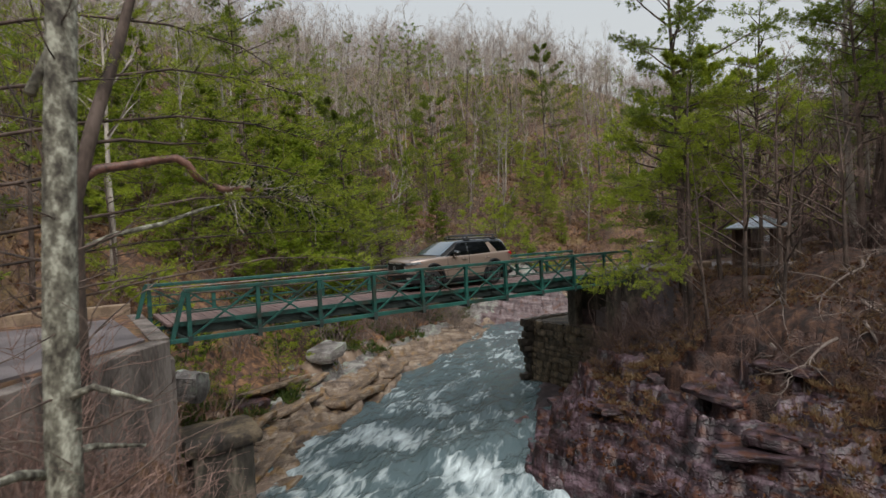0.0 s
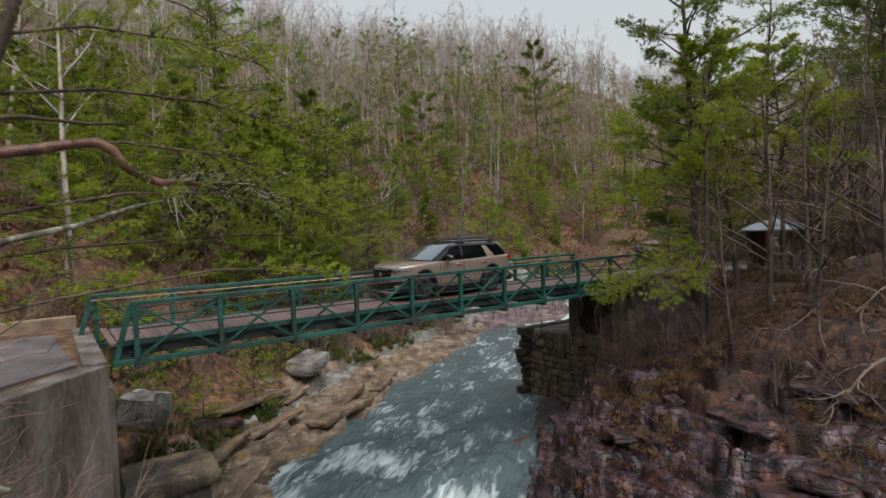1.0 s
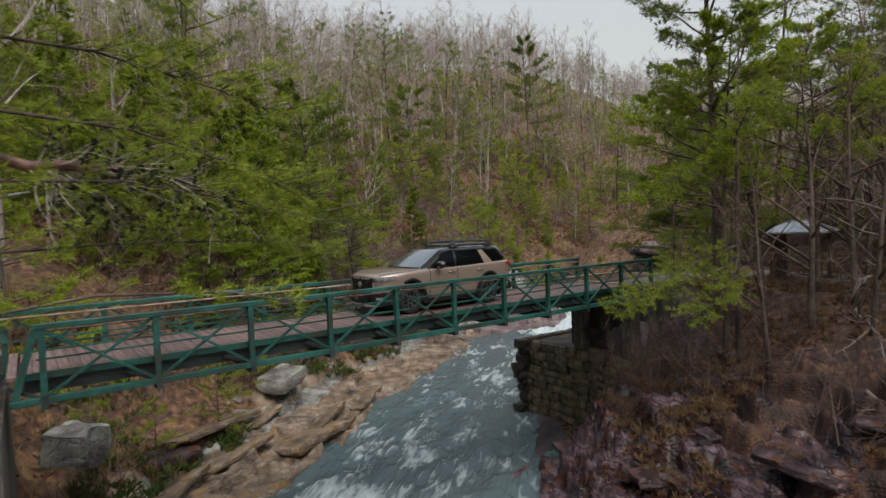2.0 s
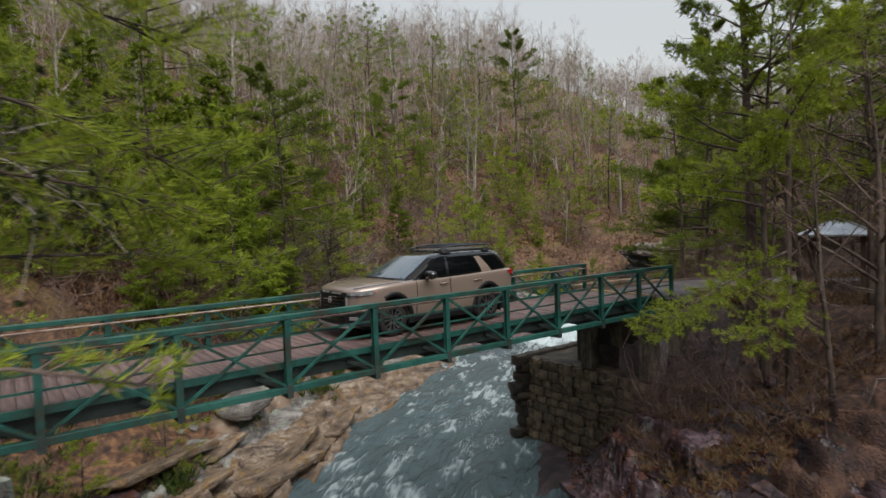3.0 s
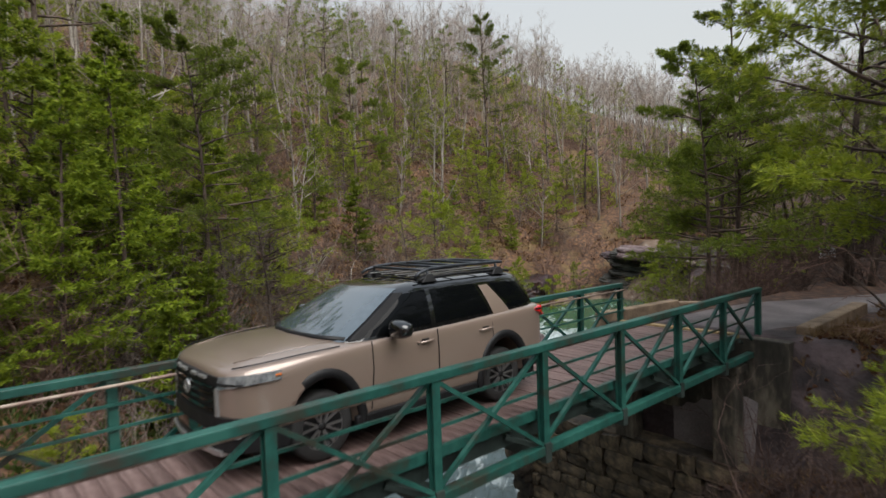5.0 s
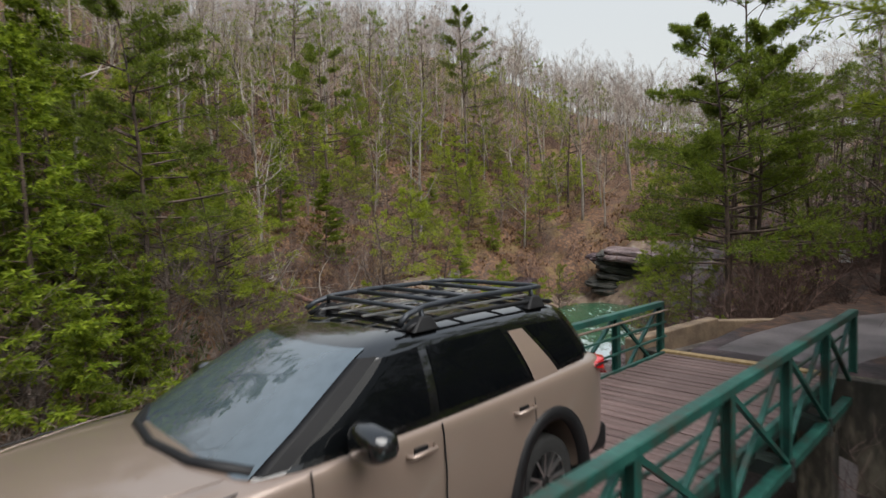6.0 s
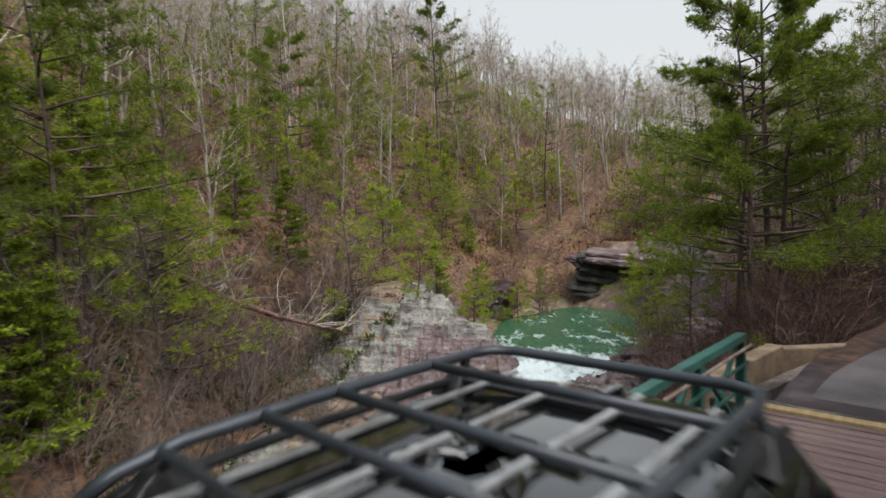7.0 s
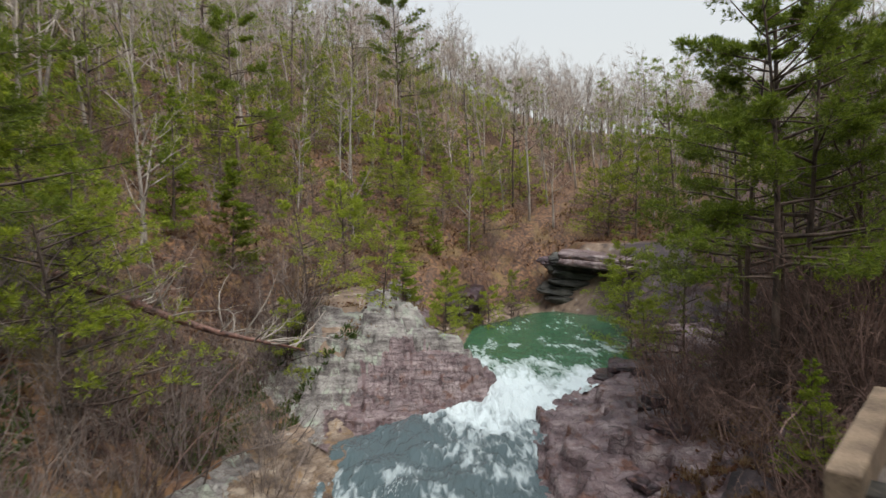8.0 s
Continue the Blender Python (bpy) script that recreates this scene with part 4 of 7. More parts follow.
def build_car():
    car = thing("car", "tan sport utility vehicle with black roof and rack on the bridge", "car", pose(7.53, 1.76, 0.0))
    body = new("body", car_body())
    body.parent = car
    tagged(body, "metallic tan painted body")
    # glasshouse
    s, rows = Shape(), []
    for z in HZ:
        half = house_row(z)
        rows.append([(x, -y, z) for x, y in half] + [(x, y, z) for x, y in half[-2:0:-1]])
    n = len(rows[0])
    s.add([v for r in rows for v in r], [(i * n + j, i * n + (j + 1) % n, (i + 1) * n + (j + 1) % n, (i + 1) * n + j) for i in range(len(rows) - 1) for j in range(n)] + [tuple(range((len(rows) - 1) * n, len(rows) * n))])
    house = part("roof", s, M_BLACK, car, "gloss black roof and pillars", smooth=True)
    # windscreen
    s, vs, zs = Shape(), [], [1.10, 1.16, 1.30, 1.45, 1.58, 1.63, 1.67]
    cols = [-3.75, -3, -2, -1, 0, 1, 2, 3, 3.75]
    for z in zs:
        row = house_row(z)
        for c in cols:
            i = int(abs(c))
            x, y = (row[i][k] + (row[i + 1][k] - row[i][k]) * (abs(c) - i) for k in (0, 1))
            vs.append((x - 0.012, math.copysign(y + 0.004 * abs(c) / 4, c), z + 0.006))
    k = len(cols)
    part("windscreen", s.add(vs, [(j * k + i, (j + 1) * k + i, (j + 1) * k + i + 1, j * k + i + 1) for j in range(len(zs) - 1) for i in range(k - 1)]), M_SCREEN, house, "windscreen with reflected sky in its colour", smooth=True)
    for sd in (-1, 1):
        part("pillar_panel", side_pane((1.40, 1.112), (1.6, 1.112), (2.38, 1.617), (2.20, 1.627), sd, 0.011), M_PILLAR, house, "black windscreen pillar", smooth=True)
        part("side_window", side_pane((1.58, 1.12), (2.65, 1.15), (2.72, 1.625), (2.36, 1.60), sd), M_GLASS, house, "dark tinted window", smooth=True)
        part("side_window", side_pane((2.74, 1.15), (3.74, 1.17), (3.60, 1.62), (2.80, 1.618), sd), M_GLASS, house, "dark tinted window", smooth=True)
        part("pillar_panel", side_pane((3.80, 1.12), (4.16, 1.12), (3.86, 1.585), (3.68, 1.585), sd, 0.012), M_PAINT, house, "tan slanting rear pillar", smooth=True)
        part("side_window", side_pane((4.20, 1.18), (4.74, 1.21), (4.54, 1.57), (3.92, 1.60), sd, 0.006), M_GLASS, house, "dark tinted quarter window", smooth=True)
        # cladding, seams, handle, mirror
        for ax in AXLES:
            a, ring = Shape(), []
            for i in range(21):
                t = radians(-14 + 208 * i / 20)
                cx, cz = math.cos(t), math.sin(t)
                for r, o in ((0.445, 0.93), (0.452, 1.0), (0.53, 1.0), (0.545, 0.965)):
                    fade = 0.05 if ax < 2 and cx < -0.4 else 0.0
                    ring.append((ax + r * cx, sd * (o - fade * (-cx)), 0.385 + r * cz * 1.0))
            a.add(ring, [(i * 4 + j, i * 4 + j + 1, i * 4 + j + 5, i * 4 + j + 4) for i in range(20) for j in range(3)])
            part("arch_cladding", a, M_PLASTIC, body, "black plastic wheel arch", smooth=True)
            w = Shape()
            ring = []
            for i in range(17):
                t = radians(-20 + 220 * i / 16)
                ring += [(ax + 0.47 * math.cos(t), sd * 0.96, 0.385 + 0.48 * math.sin(t)), (ax + 0.47 * math.cos(t), sd * 0.3, 0.385 + 0.48 * math.sin(t))]
            w.add(ring, [(2 * i, 2 * i + 1, 2 * i + 3, 2 * i + 2) for i in range(16)])
            w.box((ax - 0.5, sd * 0.3 - 0.01, 0.25), (ax + 0.5, sd * 0.3 + 0.01, 0.86))
            part("wheel_well", w, M_PLASTIC, body)
        part("sill", Shape().box((1.44, sd * 0.955 - 0.035, 0.27), (3.38, sd * 0.955 + 0.035, 0.41)), M_PLASTIC, body, "black plastic sill", bevel=0.02)
        for x0, x1 in ((1.66, 1.70), (2.69, 2.71), (3.56, 3.72)):
            part("door_seam", Shape().tube([(x0, sd * 0.972, 0.44), (x0 + 0.01, sd * 0.9865, 0.62), (x1, sd * 0.984, 0.82), (x1, sd * 0.967, 1.03), (x1, sd * 0.953, 1.09)], 0.006, 5), M_PLASTIC, body)
        for x in (2.5, 3.58):
            h = part("door_handle", Shape().tube([(x - 0.12, sd * 0.966, 0.975), (x - 0.1, sd * 1.012, 0.98), (x + 0.1, sd * 1.012, 0.985), (x + 0.12, sd * 0.966, 0.985)], 0.014, 8), M_PAINT, body, smooth=True)
            # a small black block stands in for the soft shadow behind the handle
            part("handle_cup", lump(Shape(), (0.12, 0.02, 0.05), 2.0, 2, 0.0), M_PLASTIC, h).location = (x, sd * 0.966, 0.982)
        mirror = part("door_mirror", egg((0.12, 0.165, 0.12)), M_BLACK, car, "black door mirror", smooth=True, bevel=0.0)
        mirror.location = (2.02, sd * 1.10, 1.205)
        part("mirror_arm", Shape().bar((2.03, sd * 0.93, 1.1), (2.02, sd * 1.04, 1.14), 0.07, 0.06), M_PLASTIC, car, bevel=0.01)
        # lamps
        lamp = Shape()
        ys = (0.60, 0.70, 0.80, 0.88, 0.935, 0.962)
        pts = []
        for y in ys:
            x = nose(y)
            t = (y - 0.60) / 0.362
            for dx, z in ((-0.014, 0.845 + 0.07 * t), (0.012, 0.955 + 0.035 * t), (0.10, 0.96 + 0.035 * t), (0.10, 0.845 + 0.07 * t)):
                pts.append((x + dx, sd * (y + (0.012 if t > 0.5 else 0)), z))
        lamp.add(pts, [(4 * i + a, 4 * i + (a + 1) % 4, 4 * i + 4 + (a + 1) % 4, 4 * i + 4 + a) for i in range(5) for a in range(4)] + [(0, 1, 2, 3), (23, 22, 21, 20)])
        hl = part("headlamp", lamp, M_LAMP, car, "clear wraparound headlamp", smooth=False)
        part("lamp_divider", front_band(0.895, 0.91, sd * 0.61, sd * 0.92, 0.02, 0.05), M_PLASTIC, hl)
        part("side_marker", Shape().box((0.5, sd * 0.968 - 0.02, 0.955), (0.56, sd * 0.968 + 0.02, 0.968)), M_AMBER, hl)
        tail = Shape()
        tail.add([(4.68, sd * 0.958, 1.075), (4.70, sd * 0.95, 1.11), (4.85, sd * 0.93, 1.125), (4.94, sd * 0.86, 1.125), (4.985, sd * 0.70, 1.115), (4.985, sd * 0.70, 1.03), (4.96, sd * 0.87, 1.015), (4.87, sd * 0.94, 1.0), (4.80, sd * 0.952, 1.045),
                  (4.62, sd * 0.80, 1.09), (4.62, sd * 0.80, 1.12), (4.8, sd * 0.8, 1.15), (4.88, sd * 0.75, 1.15), (4.93, sd * 0.65, 1.13), (4.93, sd * 0.65, 1.02), (4.88, sd * 0.8, 1.0), (4.8, sd * 0.82, 0.99), (4.74, sd * 0.82, 1.05)],
                 [(0, 1, 2, 8), (8, 2, 3, 7), (7, 3, 6), (3, 4, 5, 6)] + [(i, (i + 1) % 9, 9 + (i + 1) % 9, 9 + i) for i in range(9)])
        tl = part("tail_lamp", tail, M_RED, car, "red wraparound tail lamp", bevel=0.006)
        part("lamp_bar", Shape().bar((4.66, sd * 0.962, 1.095), (4.9, sd * 0.93, 1.09), 0.01, 0.02), M_PLASTIC, tl)
    # front
    grille = part("grille", front_band(0.62, 0.955, -0.6, 0.6, 0.022, 0.06, 0.02), M_PLASTIC, car, "black mesh grille")
    for z in (0.68, 0.74, 0.80, 0.86):
        part("grille_bar", front_band(z, z + 0.018, -0.55, 0.55, 0.034, 0.03), M_BLACK, grille)
    for k in range(-2, 3):
        if k:
            y = k * 0.2 - 0.055 * (1 if k > 0 else -1)
            part("running_lamp", front_band(0.925, 0.95, y - 0.07, y + 0.07, 0.036, 0.03, 0, 3), M_SILVER, grille)
    em = lathe([(0.055, -0.008), (0.075, -0.008), (0.075, 0.008), (0.055, 0.008), (0.055, -0.008)], 24)
    em = part("emblem_ring", em, M_SILVER, grille, "plain bright ring emblem")
    em.matrix_basis = pose(-0.048, 0, 0.80, 0, 0, 90)
    part("emblem_bar", Shape().box((-0.052, -0.085, 0.79), (-0.042, 0.085, 0.81)), M_SILVER, grille)
    for sd in (-1, 1):
        part("grille_edge", front_band(0.64, 0.86, sd * 0.585, sd * 0.615, 0.03, 0.05, 0, 2), M_SILVER, grille)
    bumper = part("bumper", front_band(0.33, 0.64, -0.965, 0.965, 0.045, 0.2, 0.01, 24), M_PLASTIC, car, "black lower bumper")
    part("skid_plate", front_band(0.29, 0.345, -0.7, 0.7, 0.06, 0.25, -0.01, 16), M_SILVER, bumper, "silver skid plate edge")
    part("air_intake", front_band(0.42, 0.52, -0.55, 0.55, 0.05, 0.05, 0, 12), M_BLACK, bumper)
    for sd in (-1, 1):
        part("fog_lamp", front_band(0.47, 0.53, sd * 0.72, sd * 0.86, 0.06, 0.05, 0, 4), M_SILVER, bumper, "silver-framed fog lamp")
    part("rear_bumper", Shape().box((4.62, -0.89, 0.36), (4.985, 0.89, 0.6)), M_PLASTIC, car, "black rear bumper", bevel=0.06)
    part("underbody", Shape().box((0.3, -0.8, 0.24), (4.8, 0.8, 0.36)), M_PLASTIC, car)
    part("wiper_cowl", Shape().tube([(1.44, -0.8, 1.12), (1.25, -0.45, 1.135), (1.19, 0, 1.14), (1.25, 0.45, 1.135), (1.44, 0.8, 1.12)], 0.035, 6), M_PLASTIC, car, "black wiper cowl", smooth=True)
    for sd in (-1, 1):
        part("hood_ridge", Shape().tube([(0.22, sd * 0.60, 1.052), (0.6, sd * 0.70, 1.1), (1.0, sd * 0.76, 1.128), (1.28, sd * 0.80, 1.135)], 0.004, 6), M_PAINT, body, smooth=True)
        part("hood_seam", Shape().tube([(0.16, sd * 0.71, 1.025), (0.3, sd * 0.81, 1.046), (0.55, sd * 0.872, 1.068), (0.9, sd * 0.9, 1.085), (1.3, sd * 0.91, 1.093)], 0.006, 5), M_PLASTIC, body)
    # wheels
    tyre = lathe([(0.25, -0.125), (0.345, -0.13), (0.375, -0.11), (0.385, -0.07), (0.385, 0.07), (0.375, 0.11), (0.345, 0.13), (0.25, 0.125)], 36).mesh("tyre", M_TYRE, True)
    disc = lathe([(0.02, -0.06), (0.2, -0.055), (0.235, -0.09), (0.262, -0.118), (0.268, -0.10), (0.25, 0.1)], 36).mesh("rim", M_PLASTIC, True)
    lip = lathe([(0.243, -0.119), (0.262, -0.124), (0.266, -0.115), (0.243, -0.112)], 36).mesh("rim_lip", M_RIM, True)
    spoke = Shape()
    for k in range(6):
        for da in (-0.16, 0.16):
            a = 2 * math.pi * k / 6 + da * 0.5
            b = 2 * math.pi * k / 6 + da * 1.5
            spoke.bar((0.05 * math.cos(a), -0.095, 0.05 * math.sin(a)), (0.25 * math.cos(b), -0.116, 0.25 * math.sin(b)), 0.022, 0.03, (0, 1, 0))
    spoke = spoke.mesh("spokes", M_RIM)
    hub = lathe([(0.0, -0.108), (0.04, -0.106), (0.05, -0.09), (0.05, -0.05)], 20).mesh("hub_cap", M_PLASTIC, True)
    for ax in AXLES:
        for sd in (-1, 1):
            w = new("tyre", tyre)
            w.parent, w.matrix_basis = car, pose(ax, sd * 0.84, WHEEL_R, 0, 11, 0 if sd < 0 else 180)
            tagged(w, "black wheel with bright machined spokes")
            for nm, me_ in (("rim", disc), ("rim_lip", lip), ("spoke_star", spoke), ("hub_cap", hub)):
                o = new(nm, me_)
                o.parent = w
    # roof rails and rack
    rack = part("roof_rack", Shape().tube([(2.68, -0.60, 1.80), (2.76, -0.585, 1.855), (2.94, -0.57, 1.9), (3.4, -0.57, 1.915), (4.28, -0.57, 1.905), (4.40, -0.55, 1.9), (4.45, -0.45, 1.9), (4.45, 0.45, 1.9), (4.40, 0.55, 1.9), (4.28, 0.57, 1.905), (3.4, 0.57, 1.915),
                                            (2.94, 0.57, 1.9), (2.76, 0.585, 1.855), (2.68, 0.60, 1.80)], 0.024, 10), M_RACK, car, "dark tubular steel roof rack", smooth=True)
    for x, z in ((2.88, 1.888), (3.2, 1.908), (3.5, 1.912), (4.0, 1.908)):
        part("cross_tube", Shape().tube([(x, -0.57, z), (x, 0.57, z)], 0.021, 10), M_RACK, rack, smooth=True)
    for y in (-0.42, -0.15, 0.15, 0.42):
        part("slat", Shape().box((2.7, y - 0.014, 1.80), (4.4, y + 0.014, 1.815)), M_SILVER, rack, "thin bright slat")
    for x in (2.85, 4.2):
        part("low_bar", Shape().box((x - 0.03, -0.6, 1.775), (x + 0.03, 0.6, 1.799)), M_PLASTIC, rack)
    for sd in (-1, 1):
        part("roof_rail", Shape().tube([(2.72, sd * 0.62, 1.742), (2.8, sd * 0.615, 1.775), (3.4, sd * 0.61, 1.79), (4.3, sd * 0.61, 1.78), (4.5, sd * 0.60, 1.74)], 0.022, 8), M_PLASTIC, rack, smooth=True)
        for x in (2.90, 4.24):
            f = Shape()
            f.add([(x - 0.16, sd * 0.67, 1.715), (x + 0.1, sd * 0.67, 1.715), (x + 0.06, sd * 0.63, 1.83), (x - 0.05, sd * 0.63, 1.83), (x - 0.16, sd * 0.52, 1.735), (x + 0.1, sd * 0.52, 1.735), (x + 0.06, sd * 0.56, 1.83), (x - 0.05, sd * 0.56, 1.83)],
                  [(0, 1, 2, 3), (7, 6, 5, 4), (0, 4, 5, 1), (3, 2, 6, 7), (0, 3, 7, 4), (1, 5, 6, 2)])
            part("rack_foot", f, M_PLASTIC, rack, bevel=0.012)
            part("upright", Shape().tube([(x, sd * 0.595, 1.82), (x, sd * 0.57, 1.905)], 0.02, 8), M_RACK, rack)
    part("aerial", lump(Shape(), (0.16, 0.05, 0.07), 5.0, 2, 0.0), M_BLACK, house).location = (4.45, 0, 1.765)
    # the body stands tall over its wheels: set heights and width of all but the wheels
    for o in car.children_recursive:
        if o.name.startswith(("tyre", "rim", "spoke", "hub")):
            continue
        lz = o.location.z
        for v in o.data.vertices:
            if o.name != "emblem_ring":
                v.co.z = tall(v.co.z + lz) - tall(lz)
                v.co.y *= 1.055
        o.location.z = tall(lz) if lz else 0.0
        o.location.y *= 1.055
    return car


def tall(z):
    return float(np.interp(z, [0, 0.385, 0.62, 0.80, 1.05, 1.16, 1.72, 1.9, 2.0], [0, 0.385, 0.65, 0.89, 1.19, 1.305, 1.80, 1.96, 2.06]))


car = build_car()


# ---------------------------------------------------------------- plants
def limb_path(rng, a, d, length, steps, wander, lift=0.0):
    pts, d = [Vector(a)], Vector(d).normalized()
    for k in range(steps):
        d = (d + Vector((rng.uniform(-1, 1), rng.uniform(-1, 1), rng.uniform(-1, 1) + lift)) * wander).normalized()
        pts.append(pts[-1] + d * (length / steps))
    return pts


def taper(r0, r1, n):
    return [r0 + (r1 - r0) * (k / (n - 1)) ** 0.9 for k in range(n)]


def turned(rng, d, spread):
    """A direction that leaves d by about spread degrees."""
    d = Vector(d).normalized()
    o = d.orthogonal().normalized()
    o.rotate(Matrix.Rotation(rng.uniform(0, 6.283), 3, d))
    s = radians(spread)
    return d * math.cos(s) + o * math.sin(s)


def bare_tree(seed, height, mat_t, mat_w, limbs=16, fork=0.35, twigs=5, lean=0.06):
    """A leafless tree: trunk, limbs that rise and fork, fine twigs."""
    rng = random.Random(seed)
    wood, fine = Shape(), Shape()
    trunk = limb_path(rng, (0, 0, -0.5), (rng.uniform(-lean, lean), rng.uniform(-lean, lean), 1), height + 0.5, 9, 0.05, 0.05)
    r0 = height * 0.011 + 0.02
    wood.tube(trunk, taper(r0, 0.012, len(trunk)), 6)
    for k in range(limbs):
        f = fork + (1 - fork) * (k + rng.random()) / limbs
        i = min(int(f * 9), 8)
        p = trunk[i].lerp(trunk[i + 1], f * 9 - i)
        ln = height * (0.38 * (1 - f) + 0.10) * rng.uniform(0.7, 1.25)
        path = limb_path(rng, p, turned(rng, (0, 0, 1), rng.uniform(30, 68)), ln, 5, 0.17, 0.25)
        wood.tube(path, taper(r0 * (1 - f) * 0.55 + 0.012, 0.008, 6), 4)
        for t in range(twigs):
            q = path[rng.randint(1, 5)]
            tw = limb_path(rng, q, turned(rng, path[-1] - path[0], rng.uniform(20, 65)), ln * rng.uniform(0.25, 0.55), 3, 0.25, 0.15)
            fine.tube(tw, taper(0.012, 0.004, 4), 3)
            for u in range(3):
                z = limb_path(rng, tw[rng.randint(1, 3)], turned(rng, tw[-1] - tw[0], rng.uniform(25, 60)), ln * rng.uniform(0.12, 0.3), 2, 0.25, 0.1)
                fine.tube(z, taper(0.007, 0.003, 3), 3)
    tree = thing("bare_tree", "leafless grey-barked tree with fine upswept twigs", "tree")
    part("trunk", wood, mat_t, tree, smooth=True)
    tagged(part("crown", fine, mat_w, tree), kind="stuff")
    return tree


def tuft(shape, rng, p, d, length, width, n, spread):
    """A spray of thin needle blades."""
    for k in range(n):
        v = turned(rng, d, rng.uniform(5, spread)) * length * rng.uniform(0.7, 1.2)
        s = v.cross(Vector((rng.uniform(-1, 1), rng.uniform(-1, 1), rng.uniform(-1, 1)))).normalized() * width
        shape.add([tuple(p - s), tuple(p + v * 0.5 + s * 1.4), tuple(p + v), tuple(p + v * 0.45 - s * 1.2)], [(0, 1, 2, 3)])


def pine(seed, height, crown=0.3, limbs=26, reach=0.24, tufts=16, size=0.24, mat=None, up=10, blades=6, droop=0.0, twigs=True):
    """A pine: a straight dark trunk, spaced level limbs, needles in sprays towards the twig ends."""
    rng = random.Random(seed)
    wood, green = Shape(), Shape()
    trunk = limb_path(rng, (0, 0, -0.5), (rng.uniform(-0.04, 0.04), rng.uniform(-0.04, 0.04), 1), height + 0.5, 10, 0.03, 0.06)
    r0 = height * 0.010 + 0.02
    wood.tube(trunk, taper(r0, 0.015, len(trunk)), 7)
    for k in range(limbs):
        f = crown + (0.98 - crown) * (k + rng.random()) / limbs
        i = min(int(f * 10), 9)
        p = trunk[i].lerp(trunk[i + 1], f * 10 - i)
        g = (f - crown) / (1 - crown)
        ln = height * reach * (1.0 - 0.82 * g ** 1.3) * rng.uniform(0.6, 1.2) + 0.2
        path = limb_path(rng, p, turned(rng, (0, 0, 1), 90 - up * rng.uniform(0.2, 2.2) - 25 * g), ln, 5, 0.14, 0.04 - droop)
        wood.tube(path, taper(0.006 + ln * 0.012, 0.006, 6), 4)
        for t in range(tufts):
            u = rng.uniform(0.28, 1.0) ** 0.8 * 5
            j = min(int(u), 4)
            q = path[j].lerp(path[j + 1], u - j)
            side = turned(rng, path[-1] - path[0], rng.uniform(30, 75))
            side.z = side.z * 0.45 + 0.06 - droop
            tip = q + side * ln * rng.uniform(0.08, 0.3) * (1.25 - u / 6)
            if twigs and t % 2 == 0:
                wood.tube([q, tip], [0.007, 0.004], 3)
            tuft(green, rng, tip, side + Vector((0, 0, 0.25)), size * rng.uniform(0.7, 1.25), size * 0.048, blades + 2, 75)
            if rng.random() < 0.6:
                tuft(green, rng, q.lerp(tip, 0.6), side + Vector((0, 0, 0.3)), size * rng.uniform(0.6, 1.0), size * 0.048, blades, 80)
    tree = thing("pine_tree", "dark-trunked pine with open level limbs of green needles", "tree")
    part("trunk", wood, M_BARK_D, tree, smooth=True)
    tagged(part("crown", green, mat or M_PINE, tree), kind="stuff")
    return tree


def hemlock(seed, height, limbs=70, reach=0.24, mat=None, size=0.2):
    """A dense evergreen clothed to the ground with flat drooping sprays."""
    rng = random.Random(seed)
    wood, green = Shape(), Shape()
    trunk = limb_path(rng, (0, 0, -0.4), (0, 0, 1), height + 0.4, 8, 0.02, 0.05)
    wood.tube(trunk, taper(height * 0.011 + 0.01, 0.012, 9), 6)
    for k in range(limbs):
        f = 0.04 + 0.94 * (k + rng.random()) / limbs
        i = min(int(f * 8), 7)
        p = trunk[i].lerp(trunk[i + 1], f * 8 - i)
        ln = height * reach * (1.02 - f) ** 0.8 * rng.uniform(0.65, 1.15) + 0.12
        path = limb_path(rng, p, turned(rng, (0, 0, 1), rng.uniform(66, 88)), ln, 4, 0.08, -0.08)
        wood.tube(path, taper(0.006 + ln * 0.008, 0.004, 5), 3)
        for t in range(int(14 + ln * 15)):
            u = rng.uniform(0.15, 1.0) * 4
            j = min(int(u), 3)
            q = path[j].lerp(path[j + 1], u - j)
            side = turned(rng, path[-1] - path[0], rng.uniform(25, 70))
            side.z = side.z * 0.3 - 0.12
            q = q + side * ln * rng.uniform(0, 0.25) * (1.2 - u / 5)
            tuft(green, rng, q, side, size * rng.uniform(0.7, 1.4), size * 0.1, 6, 55)
    tree = thing("evergreen_tree", "dense dark evergreen clothed to the ground in drooping sprays", "tree")
    part("trunk", wood, M_BARK_D, tree, smooth=True)
    tagged(part("crown", green, mat or M_HEM, tree), kind="stuff")
    return tree


